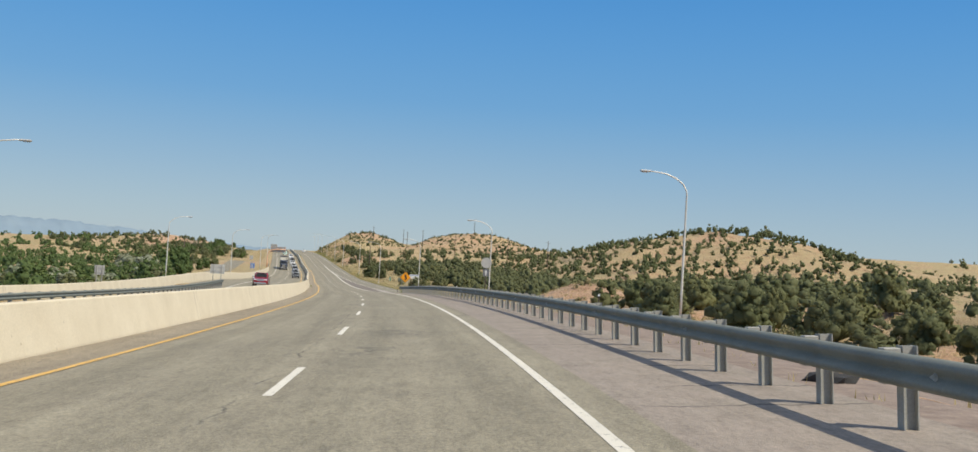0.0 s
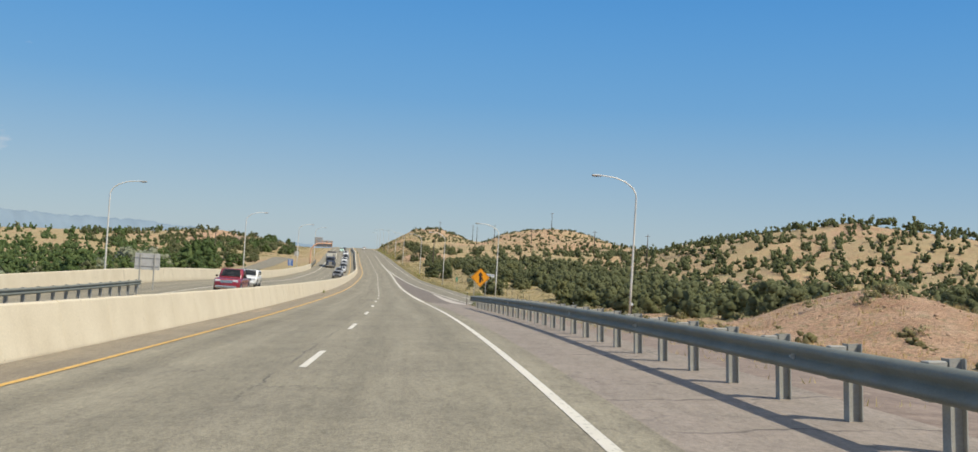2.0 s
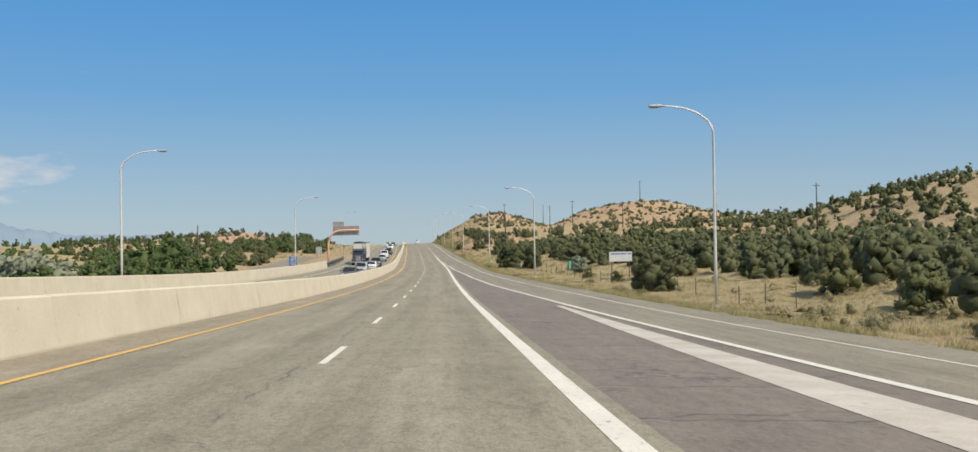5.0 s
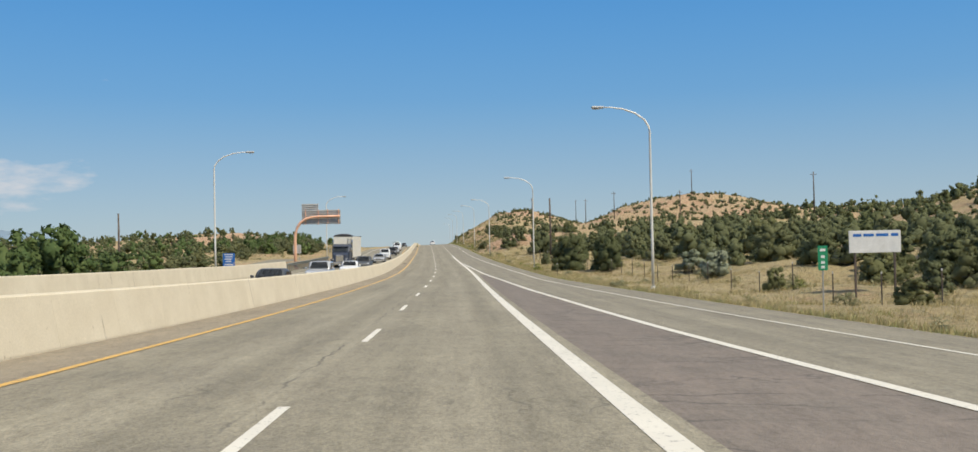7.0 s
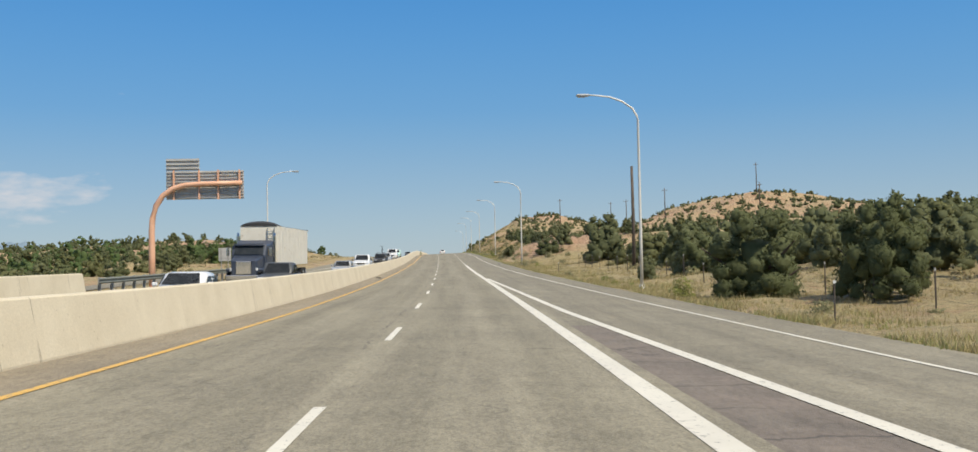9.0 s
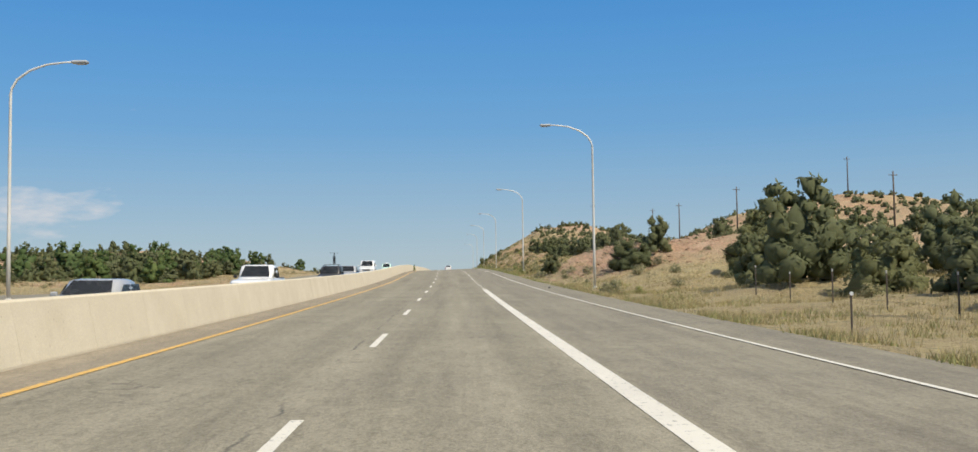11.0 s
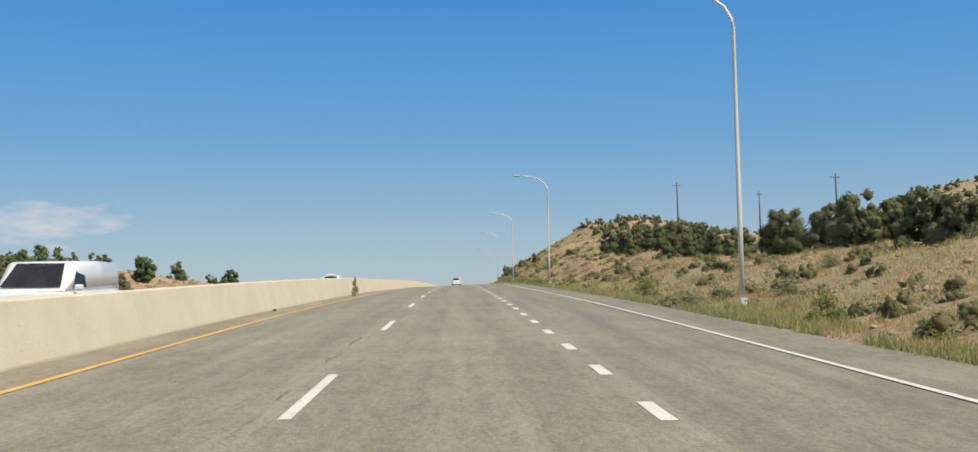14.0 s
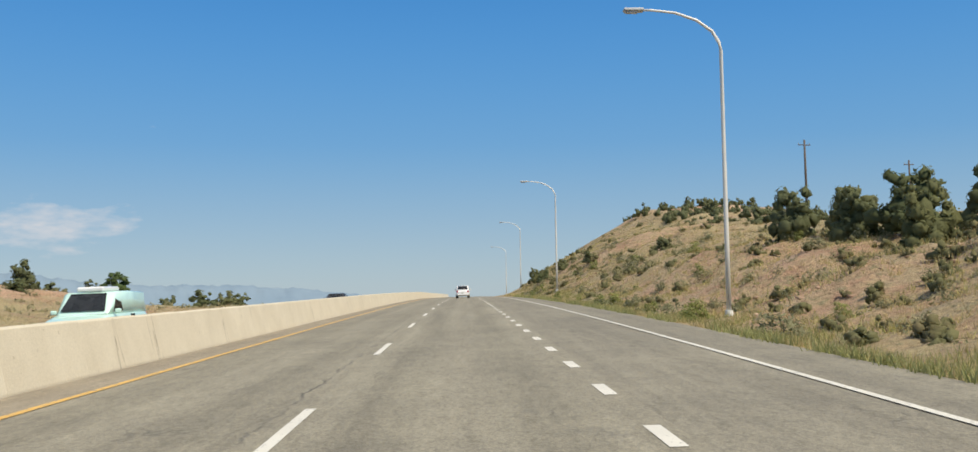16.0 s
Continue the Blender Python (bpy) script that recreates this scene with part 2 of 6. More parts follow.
        row.voronoi_dimensions, row.feature = "1D", "DISTANCE_TO_EDGE"
        l.new(bent.outputs[0], row.inputs["W"])
        line = ramp(n, l, row.outputs["Distance"], [(0.005, (across, across, across)), (0.017, (0, 0, 0))])
        here = ramp(n, l, noise_at(n, l, v, 0.6, 3), [(0.4, (0, 0, 0)), (0.5, (1, 1, 1))])
        c = mix(n, l, c, (0.06, 0.052, 0.045), mix(n, l, line, here, 1.0, "MULTIPLY"))
    # an open joint that wanders along the lane edge
    if seam is not None:
        xyz = n.new("ShaderNodeSeparateXYZ")
        l.new(v, xyz.inputs[0])
        wander = noise_at(n, l, coords(n, l, "UV", (0.02, 1, 1)), 0.9, 6, 0.7)
        off = n.new("ShaderNodeMath")
        off.operation = "MULTIPLY_ADD"
        off.inputs[1].default_value, off.inputs[2].default_value = -0.55, 0.275 - seam
        l.new(wander, off.inputs[0])
        sum_ = n.new("ShaderNodeMath")
        l.new(xyz.outputs[0], sum_.inputs[0])
        l.new(off.outputs[0], sum_.inputs[1])
        gap = n.new("ShaderNodeMath")
        gap.operation = "ABSOLUTE"
        l.new(sum_.outputs[0], gap.inputs[0])
        line = ramp(n, l, gap.outputs[0], [(0.008, (1, 1, 1)), (0.03, (0, 0, 0))])
        here = ramp(n, l, noise_at(n, l, coords(n, l, "UV", (0.2, 1, 1)), 0.35, 4), [(0.45, (0, 0, 0)), (0.6, (0.8, 0.8, 0.8))])
        c = mix(n, l, c, (0.05, 0.047, 0.04), mix(n, l, line, here, 1.0, "MULTIPLY"))
        # dark oily stains
        oil = ramp(n, l, noise_at(n, l, coords(n, l, "UV", (1, 0.5, 1)), 0.5, 6, 0.7), [(0.66, (0, 0, 0)), (0.74, (0.55, 0.55, 0.55))])
        c = mix(n, l, c, (0.09, 0.085, 0.075), oil)
    l.new(c, b.inputs["Base Color"])
    bump(n, l, b, stone.outputs["Distance"], 0.5, 0.01)
    return m


M = {}
M["asphalt"] = asphalt("asphalt", (0.215, 0.193, 0.142), (0.30, 0.272, 0.201), crack=0.45, seam=-2.05, stains=((-0.2, 25.0, 1.1, 3.2), (-0.9, 19.0, 0.8, 1.8)))
M["asphalt_old"] = asphalt("asphalt_old", (0.188, 0.168, 0.125), (0.268, 0.243, 0.181), crack=0.5, tracks=False, cells=(0.6, 0.5, 1))
M["chip_seal"] = asphalt("chip_seal", (0.115, 0.098, 0.08), (0.20, 0.174, 0.145), (0.195, 0.16, 0.13), 0.55, False, (0.4, 0.9, 1), wide=1.5, spread=0.12, across=0.7)
M["median_shoulder"] = asphalt("median_shoulder", (0.225, 0.19, 0.137), (0.305, 0.262, 0.193), crack=0.4, tracks=False, cells=(0.6, 0.5, 1))
M["shoulder_seal"] = asphalt("shoulder_seal", (0.20, 0.172, 0.142), (0.29, 0.254, 0.214), (0.28, 0.234, 0.196), 0.75, False, (0.5, 0.5, 1), wide=0.7, spread=0.06, across=0.8)


def paint(name, colour, worn=(0.17, 0.16, 0.145), amount=0.62):
    m, n, l, b = shade(name, 0.6)
    v = coords(n, l, "UV")
    c = ramp(n, l, noise_at(n, l, v, 0.7, 4), [(0.3, tuple(0.86 * k for k in colour)), (0.7, colour)])
    chip = noise_at(n, l, v, 9.0, 7, 0.75)
    c = mix(n, l, c, worn, ramp(n, l, chip, [(amount, (0, 0, 0)), (amount + 0.07, (1, 1, 1))]))
    l.new(c, b.inputs["Base Color"])
    return m


M["white_line"] = paint("white_line", (0.67, 0.63, 0.53), amount=0.57)
M["yellow_line"] = paint("yellow_line", (0.68, 0.41, 0.09), amount=0.54)


def cast_concrete():
    """Weathered tan barrier concrete, each segment with its own stains and upright cracks."""
    m, n, l, b = shade("barrier_concrete", 0.9)
    info = n.new("ShaderNodeObjectInfo")
    own = n.new("ShaderNodeVectorMath")
    own.operation = "SCALE"
    own.inputs[0].default_value = (37.0, 91.0, 13.0)
    l.new(info.outputs["Random"], own.inputs["Scale"])
    where_ = n.new("ShaderNodeVectorMath")
    l.new(coords(n, l, "Object"), where_.inputs[0])
    l.new(own.outputs[0], where_.inputs[1])
    v = where_.outputs[0]

    def scaled(k):
        p = n.new("ShaderNodeMapping")
        p.inputs["Scale"].default_value = k
        l.new(v, p.inputs["Vector"])
        return p.outputs["Vector"]
    c = ramp(n, l, noise_at(n, l, v, 0.8, 5), [(0.3, (0.585, 0.51, 0.373)), (0.7, (0.67, 0.595, 0.448))])
    c = mix(n, l, c, ramp(n, l, info.outputs["Random"], [(0.0, (0.985, 0.985, 0.985)), (1.0, (1.0, 1.0, 1.0))]), 1.0, "MULTIPLY")
    c = mix(n, l, c, ramp(n, l, noise_at(n, l, v, 25, 3), [(0.25, (0.82, 0.82, 0.82)), (0.75, (1, 1, 1))]), 0.8, "MULTIPLY")
    run = ramp(n, l, noise_at(n, l, scaled((1.5, 2.2, 0.35)), 1.5, 6, 0.65), [(0.58, (0, 0, 0)), (0.76, (0.2, 0.2, 0.2))])
    c = mix(n, l, c, (0.44, 0.36, 0.25), run)
    split = noise_at(n, l, scaled((0.02, 1.1, 0.05)), 1.3, 4, 0.6)
    thin = ramp(n, l, split, [(0.644, (0, 0, 0)), (0.651, (0.85, 0.85, 0.85)), (0.658, (0, 0, 0))])
    c = mix(n, l, c, (0.17, 0.135, 0.10), thin)
    pock = ramp(n, l, noise_at(n, l, v, 7, 3, 0.5), [(0.70, (0, 0, 0)), (0.74, (0.6, 0.6, 0.6))])
    c = mix(n, l, c, (0.34, 0.28, 0.20), pock)
    l.new(c, b.inputs["Base Color"])
    bump(n, l, b, noise_at(n, l, v, 25, 3), 0.25)
    return m


M["concrete"] = cast_concrete()
M["gravel"] = grainy("pinkish_gravel", (0.17, 0.125, 0.10), (0.30, 0.235, 0.19), 2.5, 0.95, grain=14, relief=0.8, wear=(0.33, 0.27, 0.20))
M["gore_concrete"] = grainy("gore_concrete", (0.42, 0.37, 0.31), (0.56, 0.51, 0.44), 0.9, 0.9, grain=30, wear=(0.3, 0.26, 0.22))
M["galvanised"] = grainy("galvanised_steel", (0.15, 0.162, 0.14), (0.21, 0.226, 0.198), 1.4, 0.75, 0.0, grain=40, relief=0.05, wear=(0.16, 0.17, 0.165))
M["post_steel"] = grainy("post_steel", (0.30, 0.295, 0.265), (0.42, 0.41, 0.37), 2.0, 0.7, 0.1, grain=50, relief=0.1)
M["lamp_steel"] = grainy("lamp_pole_paint", (0.68, 0.66, 0.60), (0.82, 0.80, 0.74), 0.9, 0.5, 0.1, grain=40, relief=0.03)
M["lamp_head"] = grainy("lamp_head_grey", (0.42, 0.43, 0.43), (0.55, 0.56, 0.56), 4, 0.5, 0.2, grain=40, relief=0.02)


def earth():
    """Dry grass, red soil and gravel, mixed by slope and patches."""
    m, n, l, b = shade("dry_earth", 0.95)
    v = coords(n, l, "Object")
    big = noise_at(n, l, v, 0.035, 6)
    mid = noise_at(n, l, v, 0.33, 6, 0.65)
    fine = noise_at(n, l, v, 5.0, 5, 0.7)
    soil = ramp(n, l, mid, [(0.3, (0.33, 0.19, 0.112)), (0.5, (0.45, 0.285, 0.178)), (0.72, (0.51, 0.36, 0.245))])
    straw = ramp(n, l, mid, [(0.3, (0.28, 0.21, 0.105)), (0.55, (0.375, 0.30, 0.155)), (0.75, (0.245, 0.21, 0.105))])
    clump = noise_at(n, l, v, 1.4, 4, 0.6)
    patch = ramp(n, l, mix(n, l, mix(n, l, big, mid, 0.4), clump, 0.3), [(0.38, (1, 1, 1)), (0.52, (0, 0, 0))])
    bare = n.new("ShaderNodeAttribute")
    bare.attribute_name = "bare"
    most = n.new("ShaderNodeMath")
    most.operation, most.use_clamp = "ADD", True
    l.new(patch, most.inputs[0])
    l.new(bare.outputs["Fac"], most.inputs[1])
    c = mix(n, l, straw, soil, most.outputs[0])
    tuft = noise_at(n, l, v, 2.3, 5, 0.7)
    c = mix(n, l, c, (0.245, 0.23, 0.118), ramp(n, l, tuft, [(0.52, (0, 0, 0)), (0.64, (0.75, 0.75, 0.75))]))
    c = mix(n, l, c, ramp(n, l, fine, [(0.3, (0.5, 0.49, 0.46)), (0.5, (1, 1, 1)), (0.72, (1.18, 1.16, 1.12))]), 0.9, "MULTIPLY")
    l.new(c, b.inputs["Base Color"])
    grit = node(n, "ShaderNodeTexVoronoi", Scale=9.0)
    l.new(v, grit.inputs["Vector"])
    c = mix(n, l, c, ramp(n, l, grit.outputs["Color"], [(0.1, (0.72, 0.7, 0.68)), (0.5, (1, 1, 1)), (0.95, (1.18, 1.16, 1.14))]), 0.8, "MULTIPLY")
    l.new(c, b.inputs["Base Color"])
    bump(n, l, b, mix(n, l, mix(n, l, mid, tuft, 0.5), fine, 0.4), 1.0, 0.5)
    return m


M["earth"] = earth()

# ---------------------------------------------------------------- building helpers


def part(name, bm, material, parent=None, label="", smooth=False):
    """Links a bmesh as one mesh object, under a thing or a part."""
    me = bpy.data.meshes.new(name)
    bm.to_mesh(me)
    bm.free()
    for one in material if isinstance(material, (list, tuple)) else [material]:
        me.materials.append(one)
    if smooth:
        for p in me.polygons:
            p.use_smooth = True
    ob = new(name, me)
    if parent:
        ob.parent = parent
    return tagged(ob, label)


def base(name, label, category, group="", kind=""):
    return tagged(new(name), label, category, group, kind)


def box(bm, cx, cy, cz, sx, sy, sz, bevel=0.0, m=None):
    where = Matrix.Translation((cx, cy, cz)) @ Matrix.Diagonal((sx, sy, sz, 1))
    r = bmesh.ops.create_cube(bm, size=1.0, matrix=where if m is None else m @ where)
    if bevel:
        edges = list({e for v in r["verts"] for e in v.link_edges})
        bmesh.ops.bevel(bm, geom=edges, offset=bevel, segments=1, affect="EDGES")
    return bm


def rod(bm, points, radii, sides=10, caps=True):
    """A tube through points, with a radius at each."""
    rings = []
    pts = [Vector(p) for p in points]
    for i, p in enumerate(pts):
        d = (pts[min(i + 1, len(pts) - 1)] - pts[max(i - 1, 0)]).normalized()
        a = d.cross(Vector((0, 0, 1)) if abs(d.z) < 0.95 else Vector((0, 1, 0))).normalized()
        c = d.cross(a)
        r = radii[i] if isinstance(radii, (list, tuple)) else radii
        rings.append([bm.verts.new(p + (a * math.cos(k * 2 * math.pi / sides) + c * math.sin(k * 2 * math.pi / sides)) * r) for k in range(sides)])
    for r0, r1 in zip(rings, rings[1:]):
        for k in range(sides):
            bm.faces.new((r0[k], r1[k], r1[(k + 1) % sides], r0[(k + 1) % sides]))
    if caps:
        bm.faces.new(rings[0])
        bm.faces.new(rings[-1][::-1])
    bmesh.ops.recalc_face_normals(bm, faces=bm.faces)
    return bm


def sheet(name, places, uv, material, parent=None, smooth=True):
    """A grid of places (rows, columns, 3) as one mesh with a UV map."""
    rows, cols = places.shape[:2]
    i = np.arange(rows * cols).reshape(rows, cols)
    quads = np.stack([i[:-1, :-1], i[:-1, 1:], i[1:, 1:], i[1:, :-1]], -1).reshape(-1, 4)
    me = bpy.data.meshes.new(name)
    me.from_pydata(places.reshape(-1, 3).tolist(), [], quads.tolist())
    layer = me.uv_layers.new(name="UVMap")
    loops = np.empty(len(me.loops), np.int32)
    me.loops.foreach_get("vertex_index", loops)
    layer.data.foreach_set("uv", uv.reshape(-1, 2)[loops].astype(np.float32).ravel())
    me.materials.append(material)
    if smooth:
        me.polygons.foreach_set("use_smooth", np.ones(len(me.polygons), bool))
    ob = new(name, me)
    if parent:
        ob.parent = parent
    return ob


def strip(name, s0, s1, left, right, z, material, step=2.0, parent=None, cols=2, label="", kind="structure", category=""):
    """A ribbon of pavement or paint between two lines, each a number or knots (s, u)."""
    s = np.linspace(s0, s1, max(2, int(round((s1 - s0) / step)) + 1))
    side = [np.full_like(s, k) if isinstance(k, (int, float)) else np.interp(s, [p[0] for p in k], [p[1] for p in k]) for k in (left, right)]
    f = np.linspace(0, 1, cols)
    u = side[0][:, None] * (1 - f) + side[1][:, None] * f
    height = np.interp(s, [p[0] for p in z], [p[1] for p in z])[:, None] if isinstance(z, list) else z
    ss = s[:, None] * np.ones_like(u)
    return tagged(sheet(name, spot(ss, u, height), np.stack([u, ss], -1), material, parent), label, category, "", kind)


def offset_line(knots, d):
    return [(s, u + d) for s, u in knots]

# ---------------------------------------------------------------- pavement
RAMP_LEFT = [(20, 16.0), (60, 11.0), (90, 8.8), (110, 7.6), (125, 6.8), (135, 6.5), (165, 6.5), (197, 5.85), (208, 5.45), (223, 4.75), (240, 4.25), (250, 3.9), (270, 3.4), (290, 2.65), (310, 2.3), (328, 1.95)]
RAMP_RIGHT = [(20, 20.5), (60, 14.6), (90, 12.0), (110, 10.4), (130, 9.3), (165, 9.4), (203, 9.1), (212, 8.8), (230, 7.95), (250, 7.2), (275, 6.35), (300, 6.05), (340, 5.6), (380, 5.3), (430, 5.15), (460, 4.85), (490, 4.65), (520, 4.62), (900, 4.62)]
EDGE_RIGHT = [(20, 22.0), (60, 16.4), (90, 13.6), (110, 12.2), (130, 11.4), (165, 11.5), (206, 11.2), (230, 10.2), (248, 9.4), (277, 7.9), (310, 7.6), (384, 7.4), (431, 7.1), (440, 6.8), (491, 6.3), (900, 6.2)]
RAMP_DROP = [(20, -2.6), (60, -1.3), (90, -0.7), (110, -0.35), (135, -0.05), (160, 0.0), (900, 0.0)]

strip("road", -110, 880, -7.3, [(-110, 2.4), (131.9, 2.4), (132.1, 2.22), (329.9, 2.22), (330.1, 2.05), (880, 2.05)], 0.0, M["asphalt"], cols=6, label="worn grey asphalt carriageway with fine cracks", category="road")
strip("road_shoulder", -110, 132, 2.05, 5.3, -0.008, M["shoulder_seal"], cols=4, label="reddish chip-sealed shoulder beside the guardrail", category="road shoulder")
strip("gore", 126, 284, 2.05, offset_line(RAMP_LEFT, 0.0), [(126, -0.03), (131, -0.016), (150, -0.005), (332, -0.005)], M["chip_seal"], cols=4, label="dark reddish chip-sealed wedge between two lanes", category="road")
strip("gore_tip", 284, 332, 2.05, offset_line(RAMP_LEFT, 0.0), -0.005, M["asphalt_old"], cols=4, label="grey asphalt tip of the wedge between two lanes", category="road")
strip("ramp_lane", 20, 330, offset_line(RAMP_LEFT, -0.0), EDGE_RIGHT, RAMP_DROP, M["asphalt_old"], cols=4, label="grey asphalt entry lane joining the carriageway", category="road")
strip("merging_lane", 330, 880, 1.95, EDGE_RIGHT, -0.006, M["asphalt_old"], cols=4, label="grey asphalt merging lane with a sandy edge", category="road")

BAR_LINE = [(-110, -7.12), (150, -7.1), (215, -7.22), (250, -7.05), (292, -6.83), (386, -6.96), (407, -6.82), (446, -6.66), (465, -6.45), (480, -6.5), (492, -6.75), (900, -6.9)]

# painted lines
YELLOW = [(-110, -5.49), (170, -5.49), (200, -5.52), (215, -5.55), (245, -5.42), (290, -5.36), (386, -5.52), (404, -5.44), (445, -5.4), (463, -5.15), (478, -5.15), (491, -5.42), (900, -5.5)]
strip("yellow_line", -110, 880, YELLOW, offset_line(YELLOW, 0.14), 0.009, M["yellow_line"], label="worn yellow edge line", category="road marking")
strip("median_shoulder", -110, 880, offset_line(BAR_LINE, 0.2), offset_line(YELLOW, -0.02), 0.004, M["median_shoulder"], cols=3, label="brownish dusty shoulder along the median barrier", category="road shoulder")
strip("edge_line", -110, 133, 1.73, 1.87, 0.006, M["white_line"], label="worn white edge line", category="road marking")
strip("wide_line", 133, 384.2, 1.69, 1.99, 0.006, M["white_line"], label="wide worn white gore line", category="road marking")
strip("ramp_line", 132, 330, RAMP_LEFT, offset_line(RAMP_LEFT, 0.24), 0.004, M["white_line"], label="chipped white edge line of the entry lane", category="road marking")
strip("ramp_line", 20, 132, RAMP_LEFT, offset_line(RAMP_LEFT, 0.14), [(k, z + 0.008) for k, z in RAMP_DROP], M["white_line"], label="white edge line of the entry lane", category="road marking")
strip("ramp_edge_line", 20, 880, RAMP_RIGHT, offset_line(RAMP_RIGHT, 0.12), [(k, z + 0.008) for k, z in RAMP_DROP], M["white_line"], label="thin white outer edge line", category="road marking")


def dash_mesh(length, width):
    me = bpy.data.meshes.new("lane_dash")
    w, h = width / 2, length / 2
    xs, ys = [-w, -w * 0.94, w * 0.96, w], [-h, -h * 0.98, h * 0.985, h]
    me.from_pydata([(x, y, 0) for y in ys for x in xs], [], [(r * 4 + c, r * 4 + c + 1, r * 4 + c + 5, r * 4 + c + 4) for r in range(3) for c in range(3)])
    layer = me.uv_layers.new(name="UVMap")
    for loop in me.loops:
        v = me.vertices[loop.vertex_index].co
        layer.data[loop.index].uv = (v.x, v.y)
    me.materials.append(M["white_line"])
    return me


DASH, DOT = dash_mesh(3.66, 0.13), dash_mesh(1.2, 0.17)
for k in range(-4, 52):
    ob = new("lane_dash", DASH)
    ob.matrix_world = lie(1.41 + 12.192 * k, -1.74, 0.006)
    tagged(ob, "white painted lane dash on grey asphalt", "road marking", "lane dashes", "structure")
for k in range(60):
    ob = new("merge_dash", DOT)
    ob.matrix_world = lie(386.65 + 3.63 * k, 1.83, 0.006)
    tagged(ob, "short white dash beside the merging lane", "road marking", "merge dashes", "structure")

# the other carriageway
WALL_LINE = [(-110, -27.0), (40, -25.0), (100, -23.3), (157, -21.5), (190, -20.6), (240, -19.8), (311, -18.7), (360, -18.7), (880, -18.7)]
OPPOSITE = -0.28      # the other carriageway lies a little lower
strip("opposite_road", -110, 880, WALL_LINE, -7.3, OPPOSITE, M["asphalt"], cols=6, label="grey asphalt carriageway of the opposite traffic", category="road")

# ---------------------------------------------------------------- median barrier


def barrier_mesh(length, height=1.0):
    prof = [(0.33, 0.0), (0.33, 0.06), (0.13, height - 0.03), (0.10, height), (-0.10, height), (-0.13, height - 0.03), (-0.33, 0.0), (-0.33, -0.32)]
    bm = bmesh.new()
    h = length / 2 - 0.004
    rings = [[bm.verts.new((x * k, y, z)) for x, z in prof] for y, k in ((-h, 0.995), (-h + 0.02, 1), (h - 0.02, 1), (h, 0.995))]
    for a, b in zip(rings, rings[1:]):
        for k in range(len(prof)):
            bm.faces.new((a[k], a[(k + 1) % len(prof)], b[(k + 1) % len(prof)], b[k]))
    bm.faces.new(rings[0])
    bm.faces.new(rings[-1][::-1])
    bmesh.ops.recalc_face_normals(bm, faces=bm.faces)
    me = bpy.data.meshes.new("barrier_segment")
    bm.to_mesh(me)
    bm.free()
    me.materials.append(M["concrete"])
    return me


median = base("median_barrier", "sun-lit tan concrete median barrier in jointed segments", "barrier", "", "structure")
seg = barrier_mesh(3.0)
for k in range(290):
    ob = new("barrier_segment", seg)
    ob.parent = median
    sk = -60 + 3.0 * k
    a, b = np.interp([sk - 1.5, sk + 1.5], [p[0] for p in BAR_LINE], [p[1] for p in BAR_LINE])
    ob.matrix_world = lie(sk, float(a + b) / 2, -0.02, -math.degrees(math.atan2(float(b - a), 3.0)))

# ---------------------------------------------------------------- ground
U_COLS = np.unique(np.concatenate([-np.geomspace(75, 3800, 22), np.arange(-75, -21.5, 2.0), np.arange(-20.5, -17.0, 0.8), np.arange(-16, 5.5, 3.0), np.arange(5.5, 40, 1.1), np.arange(40, 120, 2.5), np.geomspace(121, 3800, 22)]))
S_ROWS = np.unique(np.concatenate([-np.geomspace(124, 1500, 8), np.arange(-120, 380, 2.5), np.arange(380, 620, 1.25), np.arange(620, 720, 2.5), np.arange(720, 900, 10), 900 + np.geomspace(10, 4000, 22)]))

